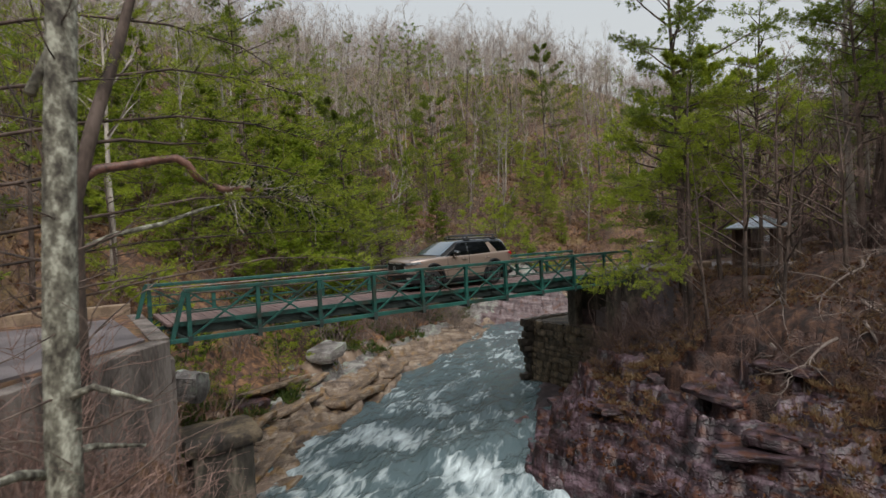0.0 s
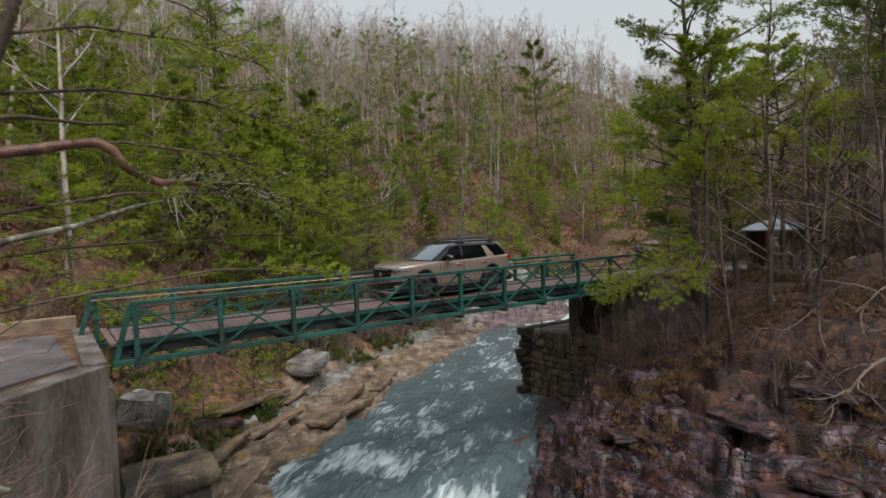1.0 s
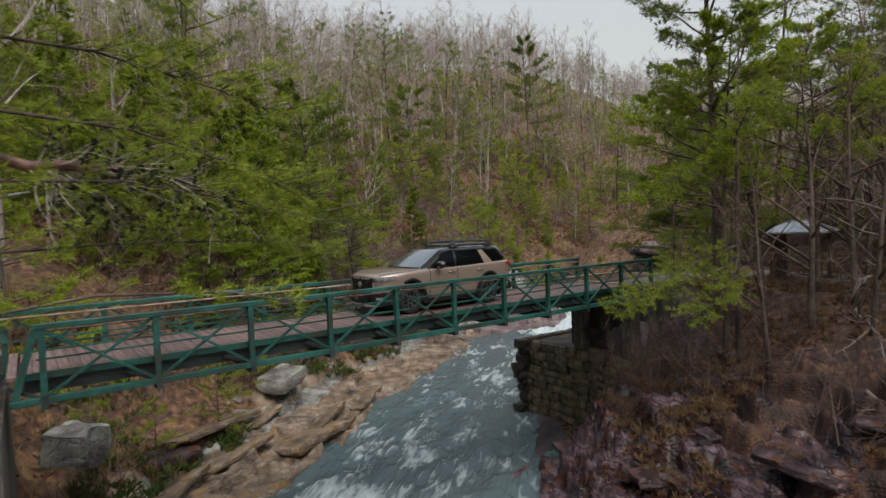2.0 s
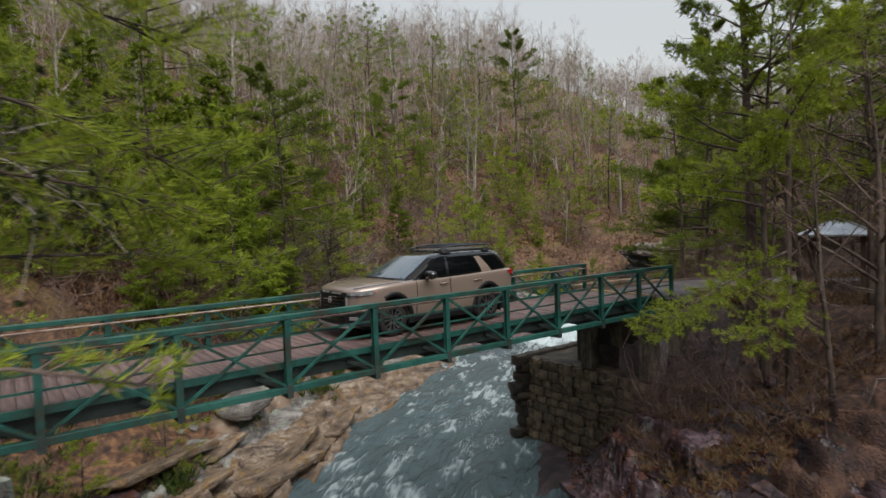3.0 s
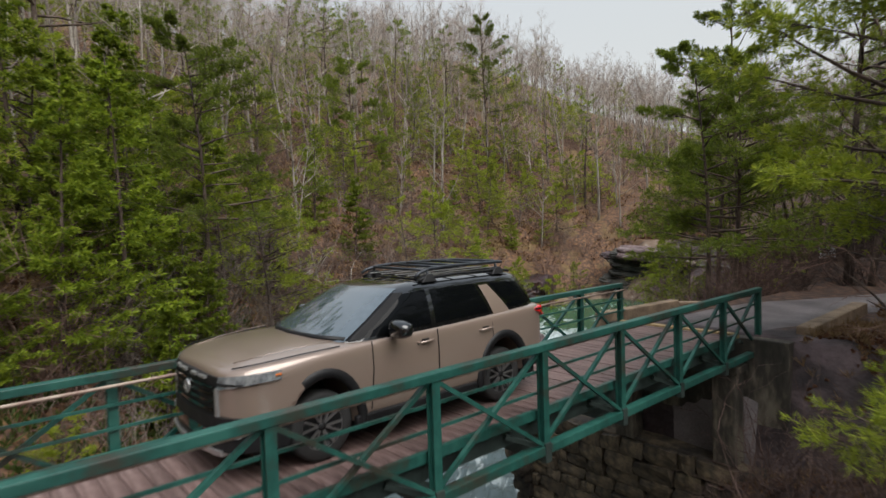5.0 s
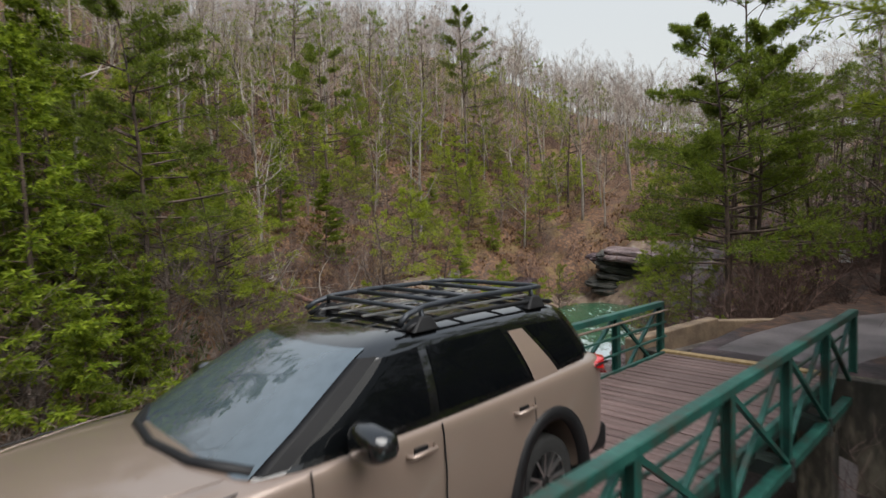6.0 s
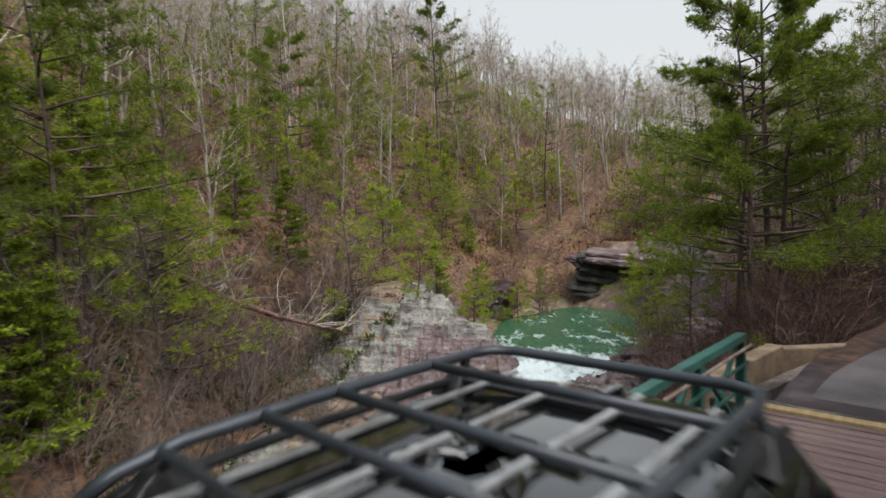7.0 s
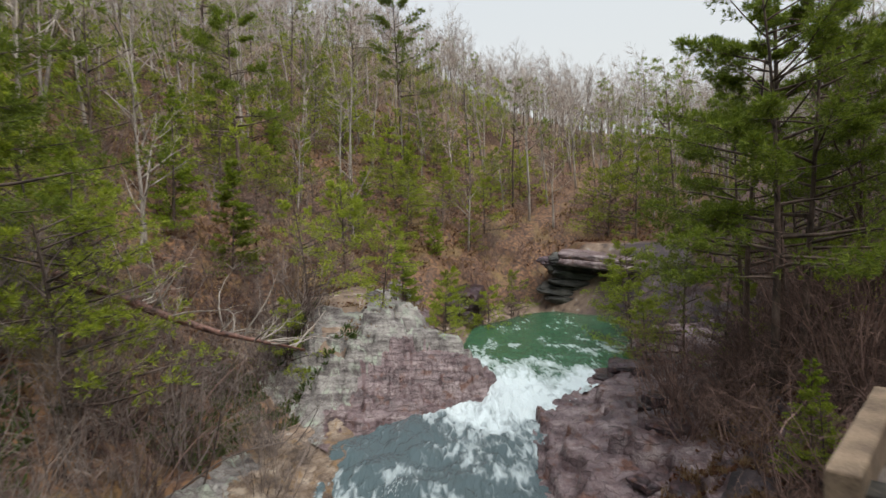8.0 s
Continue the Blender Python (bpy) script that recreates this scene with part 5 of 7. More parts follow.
def bare_bush(seed, height, stems=14, mat=None, twigs=7):
    rng = random.Random(seed)
    s = Shape()
    for k in range(stems):
        path = limb_path(rng, (rng.uniform(-0.3, 0.3) * height * 0.5, rng.uniform(-0.3, 0.3) * height * 0.5, -0.15), turned(rng, (0, 0, 1), rng.uniform(5, 55)), height * rng.uniform(0.6, 1.1), 5, 0.2, 0.05)
        s.tube(path, taper(0.008 + 0.006 * height, 0.004, 6), 3)
        for t in range(twigs):
            q = path[rng.randint(1, 5)]
            tw = limb_path(rng, q, turned(rng, path[-1] - path[0], rng.uniform(25, 75)), height * rng.uniform(0.15, 0.45), 3, 0.3, 0.05)
            s.tube(tw, taper(0.007, 0.003, 4), 3)
            for u in range(2):
                z = limb_path(rng, tw[rng.randint(1, 3)], turned(rng, tw[-1] - tw[0], rng.uniform(25, 70)), height * rng.uniform(0.08, 0.2), 2, 0.3, 0)
                s.tube(z, taper(0.005, 0.0025, 3), 3)
    bush = thing("bare_bush", "tangle of leafless red-brown brush", "bush")
    tagged(part("crown", s, mat or M_BRUSH, bush), kind="stuff")
    return bush


def keep_out(x, y, d, lat):
    """True where plants may not stand: water, bare ledges, bridge, roads, and the open air along the flight."""
    if d < (4.5 if lat > 0 else 4.0):
        return True
    if math.hypot(x - 53, y - 37) < 2.0 and d > 5:
        return True
    if -1.6 < y < 5.2 and (x < 27 and x > -30):
        return True
    if 27 <= x < 35 and abs(y - 1.2 + 0.021 * (x - 18.7) ** 2) < 2.4:
        return True
    if 22 < x < 29 and -5 < y < 1:
        return True
    # the flight's own corridor
    ax, ay, bx, by = -2.85, -16.9, 14.5, 6.5
    u = max(-0.3, min(1, ((x - ax) * (bx - ax) + (y - ay) * (by - ay)) / ((bx - ax) ** 2 + (by - ay) ** 2)))
    return math.hypot(x - ax - u * (bx - ax), y - ay - u * (by - ay)) < 3.4


def plant(proto, x, y, scale, rng, group=""):
    o = copy_thing(proto, pose(x, y, ground_at(x, y) - 0.05, rng.uniform(-3, 3), rng.uniform(-3, 3), rng.uniform(0, 360)) @ Matrix.Diagonal((scale, scale, scale * rng.uniform(0.92, 1.12), 1)))
    if group:
        o["group"] = group
    return o


def sliver(shape, a, b, w, rng):
    """A thin blade that stands for a twig seen from afar."""
    a, b = Vector(a), Vector(b)
    s = (b - a).cross(Vector((rng.uniform(-1, 1), rng.uniform(-1, 1), rng.uniform(-0.4, 0.4)))).normalized() * w
    shape.add([tuple(a - s), tuple(a + s), tuple(b)], [(0, 1, 2)])


def far_bare_tree(seed, height, limbs=15):
    rng = random.Random(seed)
    wood, fine = Shape(), Shape()
    trunk = limb_path(rng, (0, 0, -0.5), (rng.uniform(-0.08, 0.08), rng.uniform(-0.08, 0.08), 1), height + 0.5, 6, 0.06, 0.05)
    r0 = height * 0.010 + 0.02
    wood.tube(trunk, taper(r0, 0.02, 7), 5)
    for k in range(limbs):
        f = 0.3 + 0.7 * (k + rng.random()) / limbs
        i = min(int(f * 6), 5)
        p = trunk[i].lerp(trunk[i + 1], f * 6 - i)
        ln = height * (0.36 * (1 - f) + 0.12) * rng.uniform(0.7, 1.25)
        path = limb_path(rng, p, turned(rng, (0, 0, 1), rng.uniform(25, 65)), ln, 3, 0.18, 0.3)
        wood.tube(path, taper(r0 * (1 - f) * 0.5 + 0.014, 0.01, 4), 3)
        for t in range(11):
            u = rng.uniform(0.6, 3)
            j = min(int(u), 2)
            q = path[j].lerp(path[j + 1], u - j)
            tip = q + turned(rng, path[-1] - path[0], rng.uniform(15, 60)) * ln * rng.uniform(0.2, 0.6)
            sliver(fine, q, tip, 0.016, rng)
            for v in range(2):
                w = q.lerp(tip, rng.uniform(0.3, 0.9))
                sliver(fine, w, w + turned(rng, tip - q, rng.uniform(20, 55)) * ln * rng.uniform(0.12, 0.3), 0.012, rng)
    tree = thing("bare_tree", "distant leafless grey tree with a haze of fine twigs", "tree")
    part("trunk", wood, M_BARK, tree, smooth=True)
    tagged(part("crown", fine, M_FARTWIG, tree), kind="stuff")
    return tree



BARE = [bare_tree(100 + k, 12 + k, M_BARK, M_TWIG, 14 + k % 3, 0.3 + 0.03 * k, 4) for k in range(5)]
FARB = [far_bare_tree(150 + k, 13 + k) for k in range(6)]
PINES = [pine(200 + k, 13 + 1.5 * k, 0.36 + 0.04 * k, 24, 0.31, 20, 0.27, None, 8, 6) for k in range(4)]
FARP = [pine(250 + k, 14 + 1.5 * k, 0.32 + 0.08 * k, 24, 0.28, 9, 0.5, None, 6, 3, twigs=False) for k in range(3)]
HEMS = [hemlock(300 + k, 6.5 + 1.5 * k, 84, 0.29, None, 0.18) for k in range(3)]
SAPS = [pine(400 + k, 3.8 + 0.7 * k, 0.1, 30, 0.52, 24, 0.17, M_BRIGHT, 4, 6, 0.03) for k in range(4)]
BUSH = [bare_bush(500 + k, 1.5 + 0.5 * k, 13, M_BRUSH if k % 2 else M_GREYBRUSH) for k in range(5)]


def scatter(protos, count, box, scales, seed, group, ok, gap=0.0):
    """Plants copies of the patterns at random in a box of the plan, no closer than gap."""
    rng = random.Random(seed)
    n = count * 40
    xs = np.array([rng.uniform(box[0], box[1]) for k in range(n)])
    ys = np.array([rng.uniform(box[2], box[3]) for k in range(n)])
    ds, lats, _ = creek(xs, ys)
    placed = []
    for x, y, d, lat in zip(xs.tolist(), ys.tolist(), ds.tolist(), lats.tolist()):
        if len(placed) >= count:
            break
        if not ok(x, y, d, lat) or keep_out(x, y, d, lat):
            continue
        if gap and any((x - a) ** 2 + (y - b) ** 2 < gap * gap for a, b in placed):
            continue
        placed.append((x, y))
        plant(rng.choice(protos), x, y, rng.uniform(*scales), rng, group)


def left_bank(lo, hi):
    return lambda x, y, d, lat: lat > 0 and lo < d < hi


def right_bank(lo, hi):
    return lambda x, y, d, lat: lat < 0 and lo < d < hi



def far_bush(seed, height, stems=11, mat=None):
    rng = random.Random(seed)
    s = Shape()
    for k in range(stems):
        a = Vector((rng.uniform(-0.3, 0.3) * height, rng.uniform(-0.3, 0.3) * height, -0.1))
        b = a + turned(rng, (0, 0, 1), rng.uniform(5, 50)) * height * rng.uniform(0.6, 1.1)
        sliver(s, a, b, 0.016, rng)
        for t in range(7):
            q = a.lerp(b, rng.uniform(0.2, 1))
            tip = q + turned(rng, b - a, rng.uniform(20, 70)) * height * rng.uniform(0.2, 0.5)
            sliver(s, q, tip, 0.011, rng)
            w = q.lerp(tip, rng.uniform(0.3, 0.9))
            sliver(s, w, w + turned(rng, tip - q, 45) * height * 0.2, 0.008, rng)
    bush = thing("bare_bush", "thin leafless red-brown brush on the slope", "bush")
    part("crown", s, mat or M_BRUSH, bush)
    return bush


def mass(name, protos, count, box, scales, seed, ok, gap, label, category, mats=None):
    """Plants too far or too many to count, joined into one object."""
    rng = random.Random(seed)
    n = count * 30
    xs = np.array([rng.uniform(box[0], box[1]) for k in range(n)])
    ys = np.array([rng.uniform(box[2], box[3]) for k in range(n)])
    ds, lats, _ = creek(xs, ys)
    good, cells = [], {}
    for x, y, d, lat in zip(xs.tolist(), ys.tolist(), ds.tolist(), lats.tolist()):
        if len(good) >= count:
            break
        if not ok(x, y, d, lat) or keep_out(x, y, d, lat):
            continue
        key = (int(x / gap), int(y / gap))
        if key in cells:
            continue
        cells[key] = 1
        good.append((x, y))
    zs = land(np.array([g[0] for g in good]), np.array([g[1] for g in good]))
    forms = []
    for p in protos:
        bits = []
        for c in p.children:
            me_ = c.data
            v = np.empty(len(me_.vertices) * 3)
            me_.vertices.foreach_get("co", v)
            li = np.empty(len(me_.loops), int)
            me_.loops.foreach_get("vertex_index", li)
            lt = np.empty(len(me_.polygons), int)
            me_.polygons.foreach_get("loop_total", lt)
            bits.append((v.reshape(-1, 3), li, lt, me_.materials[0]))
        forms.append(bits)
    mats_, V, L, T, I, k0 = [], [], [], [], [], 0
    for (x, y), z in zip(good, zs):
        a, s, t = rng.uniform(0, 6.283), rng.uniform(*scales), rng.uniform(0.85, 1.2)
        rot = np.array([[math.cos(a), -math.sin(a), 0], [math.sin(a), math.cos(a), 0], [0, 0, t]]) * s
        for v, li, lt, m in rng.choice(forms):
            if m not in mats_:
                mats_.append(m)
            V.append(v @ rot.T + (x, y, z - 0.05))
            L.append(li + k0)
            T.append(lt)
            I.append(np.full(len(lt), mats_.index(m)))
            k0 += len(v)
    V, L, T, I = np.concatenate(V), np.concatenate(L), np.concatenate(T), np.concatenate(I)
    me_ = bpy.data.meshes.new(name)
    me_.vertices.add(len(V))
    me_.vertices.foreach_set("co", V.reshape(-1))
    me_.loops.add(len(L))
    me_.loops.foreach_set("vertex_index", L)
    me_.polygons.add(len(T))
    me_.polygons.foreach_set("loop_start", np.concatenate([[0], np.cumsum(T)[:-1]]))
    me_.polygons.foreach_set("loop_total", T)
    me_.polygons.foreach_set("material_index", I)
    for m in mats_:
        me_.materials.append(m)
    me_.update(calc_edges=True)
    return tagged(new(name, me_), label, category, kind="stuff")


FARS = [pine(450 + k, 3.6 + 1.1 * k, 0.1, 18, 0.5, 8, 0.42, M_BRIGHT if k < 3 else M_PINE, 5, 3, 0.02, twigs=False) for k in range(4)]
FARBUSH = [far_bush(550 + k, 1.6 + 0.6 * k) for k in range(4)]
scatter(BARE, 100, (-35, 80, 5, 60), (0.55, 0.95), 1, "bare hillside trees", left_bank(10, 36), 2.2)
scatter(PINES, 16, (-30, 80, 8, 60), (0.5, 0.85), 3, "hillside pines", left_bank(10, 40), 4.5)
scatter(HEMS, 34, (-26, 60, 6, 45), (0.5, 1.0), 4, "hillside evergreens", left_bank(9, 34), 3.0)
scatter(SAPS, 90, (-30, 75, 6, 55), (0.7, 1.5), 5, "hillside saplings", left_bank(7, 30), 2.0)
scatter(BUSH, 70, (-30, 60, 4, 40), (0.7, 1.5), 6, "hillside brush", left_bank(5.2, 20), 1.1)
mass("far_woods", FARB, 1450, (-70, 200, 15, 215), (0.55, 1.0), 2, left_bank(24, 175), 2.2, "leafless grey woods climbing the far ridge", "woods")
mass("far_pines", FARP, 70, (-60, 170, 20, 170), (0.45, 0.85), 13, left_bank(30, 140), 4.5, "scattered dark pines on the far ridge", "woods")
mass("understory", FARS, 380, (-45, 110, 8, 95), (0.6, 1.35), 14, left_bank(16, 80), 2.0, "young green pines under the bare trees", "undergrowth")
mass("brushwood", FARBUSH, 900, (-45, 110, 5, 90), (0.7, 1.5), 15, left_bank(6, 60), 0.9, "thin leafless brush over the hillside", "undergrowth")
RBUSH = [bare_bush(520 + k, 1.5 + 0.5 * k, 13, M_BRUSH_D) for k in range(3)]
FARRB = [far_bush(570 + k, 1.6 + 0.5 * k, 11, M_BRUSH_D) for k in range(3)]
DARK = [bare_tree(120 + k, 10 + 1.5 * k, M_BARK_D, M_BRUSH, 15, 0.2, 5, 0.12) for k in range(4)]
scatter(DARK, 95, (14, 60, -30, 22), (0.5, 1.0), 7, "bare trees on the right bank", right_bank(10, 45), 2.5)
scatter(PINES, 46, (22, 70, -30, 20), (0.65, 1.0), 8, "right bank pines", right_bank(11, 40), 3.5)
mass("brushwood", RBUSH, 34, (18, 31, 17, 30), (0.7, 1.2), 21, left_bank(4.6, 12), 0.9, "dark brush by the fallen tree", "undergrowth")
mass("brushwood", RBUSH, 90, (10, 50, -20, 14), (0.5, 1.1), 9, right_bank(6.5, 26), 1.0, "dark leafless brush on the wooded bank", "undergrowth")
scatter(SAPS, 20, (22, 62, -20, 14), (0.4, 0.9), 10, "right bank saplings", right_bank(6, 26), 2.0)
mass("far_woods", FARB, 430, (14, 130, -60, 40), (0.6, 1.0), 17, right_bank(13, 110), 2.0, "leafless woods behind the right bank", "woods")
mass("far_pines", FARP, 90, (24, 110, -50, 40), (0.55, 0.95), 18, right_bank(14, 90), 3.6, "pines behind the right bank", "woods")
mass("brushwood", FARRB, 480, (9, 70, -30, 16), (0.5, 1.2), 19, right_bank(4.5, 40), 0.8, "thin red-brown brush over the right bank", "undergrowth")


# ---------------------------------------------------------------- trees with a place of their own
def needle_limb(wood, green, rng, path, r, reach, n, size, blades=6, hang=0.0):
    """A pine limb along a path, with side twigs that end in needle sprays."""
    path = [Vector(p) for p in path]
    wood.tube(path, taper(r, 0.006, len(path)), 6)
    m = len(path) - 1
    for k in range(n):
        u = (0.12 + 0.88 * rng.random()) * m
        j = min(int(u), m - 1)
        q = path[j].lerp(path[j + 1], u - j)
        side = turned(rng, path[j + 1] - path[j], rng.uniform(35, 80))
        side.z = side.z * 0.5 + 0.05 - hang
        tip = q + side * reach * rng.uniform(0.35, 1.1)
        wood.tube([q, q.lerp(tip, 0.5) + Vector((0, 0, 0.03)), tip], [0.009, 0.006, 0.003], 3)
        for v in (0.35, 0.55, 0.75, 0.9, 1.0):
            tuft(green, rng, q.lerp(tip, v), side + Vector((rng.uniform(-0.4, 0.4), rng.uniform(-0.4, 0.4), 0.3)), size * rng.uniform(0.7, 1.2), size * 0.03, blades + 3, 70)


rng = random.Random(31)
# pale lichened trunk beside the flight's start
tree = thing("old_tree", "pale lichen-covered tree trunk leaning over the creek bank", "tree")
wood = Shape()
trunk = [(-3.0, -8.6, -5.6), (-2.98, -8.45, -3.2), (-2.96, -8.35, -0.6), (-2.9, -8.3, 1.2), (-2.8, -8.25, 3.2), (-2.68, -8.2, 5.0), (-2.5, -8.1, 8.5), (-2.2, -8.0, 12)]
wood.tube(trunk, [0.3, 0.24, 0.21, 0.2, 0.19, 0.18, 0.14, 0.05], 14)
part("trunk", wood, M_BARK_L, tree, smooth=True)
for k, (a, b, c) in enumerate([((-3.1, -8.3, 0.2), (-2.6, -8.6, 0.55), (-2.0, -8.9, 0.3)), ((-3.15, -8.35, -0.5), (-3.6, -9.2, -0.2), (-3.9, -10.2, -0.1)), ((-3.1, -8.35, -0.4), (-2.6, -8.1, -0.35), (-2.0, -7.9, -0.55)), ((-3.05, -8.2, 4.2), (-2.6, -8.0, 5.2), (-2.2, -7.7, 6.8))]):
    part("limb", Shape().tube([a, Vector(a).lerp(Vector(b), 0.5) + Vector((0, 0, 0.06)), b, c], [0.07, 0.06, 0.045, 0.02], 7), M_BARK_L, tree, smooth=True)
twig = Shape()
for k in range(16):
    p = Vector(trunk[3]).lerp(Vector(trunk[6]), rng.random())
    path = limb_path(rng, p, turned(rng, (0.3, 0, 1), rng.uniform(50, 95)), rng.uniform(0.6, 1.6), 4, 0.25, 0.1)
    twig.tube(path, taper(0.013, 0.004, 5), 4)
    for t in range(4):
        twig.tube(limb_path(rng, path[rng.randint(1, 4)], turned(rng, path[-1] - path[0], 45), 0.4, 3, 0.3), taper(0.006, 0.003, 4), 3)
for k in range(22):
    p = Vector(trunk[1]).lerp(Vector(trunk[4]), rng.random())
    path = limb_path(rng, p, (rng.uniform(-0.6, 1), rng.uniform(-0.5, 0.5), rng.uniform(-0.1, 0.8)), rng.uniform(1.0, 2.3), 6, 0.28, 0.1)
    twig.tube(path, taper(0.02, 0.005, 7), 5)
    for t in range(4):
        twig.tube(limb_path(rng, path[rng.randint(1, 6)], turned(rng, path[-1] - path[0], 45), rng.uniform(0.3, 0.8), 4, 0.3), taper(0.008, 0.003, 5), 3)
tagged(part("crown", twig, M_BARK_D, tree), kind="stuff")

# dark tree with the crooked red limb
tree = thing("crooked_tree", "dark tree with a crooked red-barked limb reaching over the creek", "tree")
part("trunk", Shape().tube([(-2.75, -6.45, -5.6), (-2.72, -6.4, -2), (-2.68, -6.35, 1.5), (-2.62, -6.35, 3.0), (-2.3, -6.3, 4.2), (-1.85, -6.15, 5.6), (-1.3, -6.0, 7.6), (-1.0, -5.8, 10.0)], [0.2, 0.17, 0.14, 0.125, 0.11, 0.09, 0.06, 0.02], 10), M_BARK_D, tree, smooth=True)
limb = [(-2.65, -6.35, 3.2), (-2.3, -6.28, 3.5), (-1.85, -6.2, 3.58), (-1.35, -6.12, 3.7), (-1.08, -6.06, 3.74), (-0.9, -6.05, 3.64), (-0.78, -6.03, 3.45), (-0.6, -6.0, 3.3), (-0.3, -6.0, 3.2), (0.0, -6.0, 3.22), (0.3, -5.97, 3.2), (0.8, -5.9, 3.22), (1.4, -5.8, 3.0)]
tree.matrix_basis = Matrix.Translation((-2.854, -16.871, 2.356)) @ Matrix.Diagonal((1.09, 1.09, 1.09, 1)) @ Matrix.Translation((2.854, 16.871, -2.356))
part("limb", Shape().tube(limb, [0.085, 0.08, 0.075, 0.07, 0.07, 0.07, 0.065, 0.06, 0.06, 0.055, 0.04, 0.025, 0.01], 10), M_BARK_R, tree, "crooked red-barked limb", smooth=True)
part("limb", Shape().tube([(-2.65, -6.35, 2.2), (-2.1, -6.3, 2.45), (-1.4, -6.2, 2.6), (-0.7, -6.1, 2.85), (-0.3, -6.0, 2.95)], [0.05, 0.045, 0.04, 0.03, 0.01], 7), M_BARK_L, tree, "pale dead limb", smooth=True)
part("limb", Shape().tube([(-2.4, -6.3, 3.9), (-1.9, -6.2, 4.0), (-1.2, -6.1, 3.98), (-0.5, -5.9, 4.05)], [0.035, 0.03, 0.022, 0.008], 6), M_BARK_D, tree, smooth=True)
twig, leaf = Shape(), Shape()
for k in range(130):
    i = rng.randint(8, 11)
    p = Vector(limb[i]).lerp(Vector(limb[i + 1]), rng.random())
    path = limb_path(rng, p, (rng.uniform(0.1, 1), rng.uniform(-0.5, 0.5), rng.uniform(-0.9, 0.3)), rng.uniform(0.4, 1.05), 4, 0.3, -0.05)
    twig.tube(path, taper(0.008, 0.003, 5), 3)
    for t in range(3):
        tuft(leaf, rng, path[rng.randint(2, 4)], path[-1] - path[1], 0.06, 0.014, 6, 80)
tagged(part("crown", twig, M_BARK, tree), kind="stuff")
tagged(part("leaves", leaf, M_IVY, tree, "small dark evergreen leaves"), kind="stuff")

# the pine whose sprays hang past the flight on the left
tree = thing("overhanging_pine", "pine with long sprays of bright needles hanging over the creek", "tree")
wood, green = Shape(), Shape()
wood.tube([(-4.6, -4.6, -5.2), (-4.6, -4.6, 0), (-4.5, -4.6, 4), (-4.5, -4.5, 8), (-4.4, -4.4, 12)], [0.17, 0.14, 0.11, 0.08, 0.02], 9)
for path, n in (([(-4.5, -4.6, 4.0), (-2.4, -4.7, 4.5), (-0.8, -4.9, 4.7), (0.6, -5.1, 4.6), (1.9, -5.2, 4.3), (2.9, -5.1, 4.0)], 46), ([(-4.5, -4.6, 3.2), (-2.4, -4.8, 3.6), (-0.6, -5.0, 3.9), (0.9, -5.3, 3.7), (2.2, -5.3, 3.3), (3.1, -5.0, 2.9)], 46),
                ([(-4.5, -4.6, 2.4), (-2.3, -4.9, 2.8), (-0.6, -5.2, 3.1), (0.8, -5.4, 3.1), (2.0, -5.3, 2.9), (2.8, -5.0, 2.7)], 40), ([(-4.5, -4.6, 4.8), (-2.4, -5.0, 5.2), (-1.0, -5.6, 5.4), (0.2, -6.2, 5.2), (1.2, -6.5, 4.9)], 30),
                ([(-4.5, -4.6, 5.8), (-2.4, -4.5, 6.5), (-0.8, -4.4, 6.6), (0.6, -4.3, 6.4), (1.8, -4.0, 5.9)], 30)):
    needle_limb(wood, green, rng, path, 0.04, 0.95, int(n * 2.1), 0.13, 9)
for path, n, r in (([(-4.5, -4.6, 1.9), (-1.5, -4.5, 2.3), (1.0, -4.4, 2.4), (2.6, -4.4, 2.35), (3.6, -4.45, 2.15)], 95, 0.6), ([(-4.55, -4.6, 1.0), (-1.6, -5.4, 1.6), (0.4, -6.1, 1.9), (1.6, -6.5, 1.85), (2.3, -6.7, 1.65)], 30, 0.4)):
    needle_limb(wood, green, rng, path, 0.03, r, n, 0.12, 8)
part("trunk", wood, M_BARK_D, tree, smooth=True)
tagged(part("crown", green, M_BRIGHT, tree), kind="stuff")

# pine and thin trees at the right end of the bridge
tree = thing("bank_pine", "small pine with low drooping sprays beside the bridge end", "tree")
wood, green = Shape(), Shape()
wood.tube([(16.7, -4.4, -3.2), (16.65, -4.4, 0.5), (16.6, -4.45, 4), (16.7, -4.5, 7.5)], [0.11, 0.09, 0.06, 0.02], 8)
for path, n in (([(16.65, -4.4, 1.6), (15.2, -4.3, 1.35), (13.6, -4.1, 0.9), (12.3, -3.85, 0.45)], 36), ([(16.65, -4.4, 1.1), (15.3, -3.9, 0.7), (14.0, -3.4, 0.25), (12.9, -2.9, -0.1)], 30), ([(16.65, -4.4, 1.2), (15.2, -5.0, 0.8), (13.9, -5.3, 0.4), (13.0, -5.2, 0.0)], 30),
                ([(16.6, -4.45, 3.4), (15.5, -4.0, 3.7), (14.4, -3.6, 3.5)], 24), ([(16.6, -4.45, 4.6), (17.4, -3.7, 5.0), (18.3, -3.2, 4.9)], 24), ([(16.6, -4.45, 5.4), (15.8, -5.2, 5.7), (15.0, -5.9, 5.5)], 24), ([(16.65, -4.5, 6.4), (17.3, -5.1, 6.7), (17.9, -5.7, 6.6)], 20)):
    needle_limb(wood, green, rng, path, 0.032, 0.85, int(n * 2.8), 0.13, 9)
part("trunk", wood, M_BARK_D, tree, smooth=True)
tagged(part("crown", green, M_BRIGHT, tree), kind="stuff")

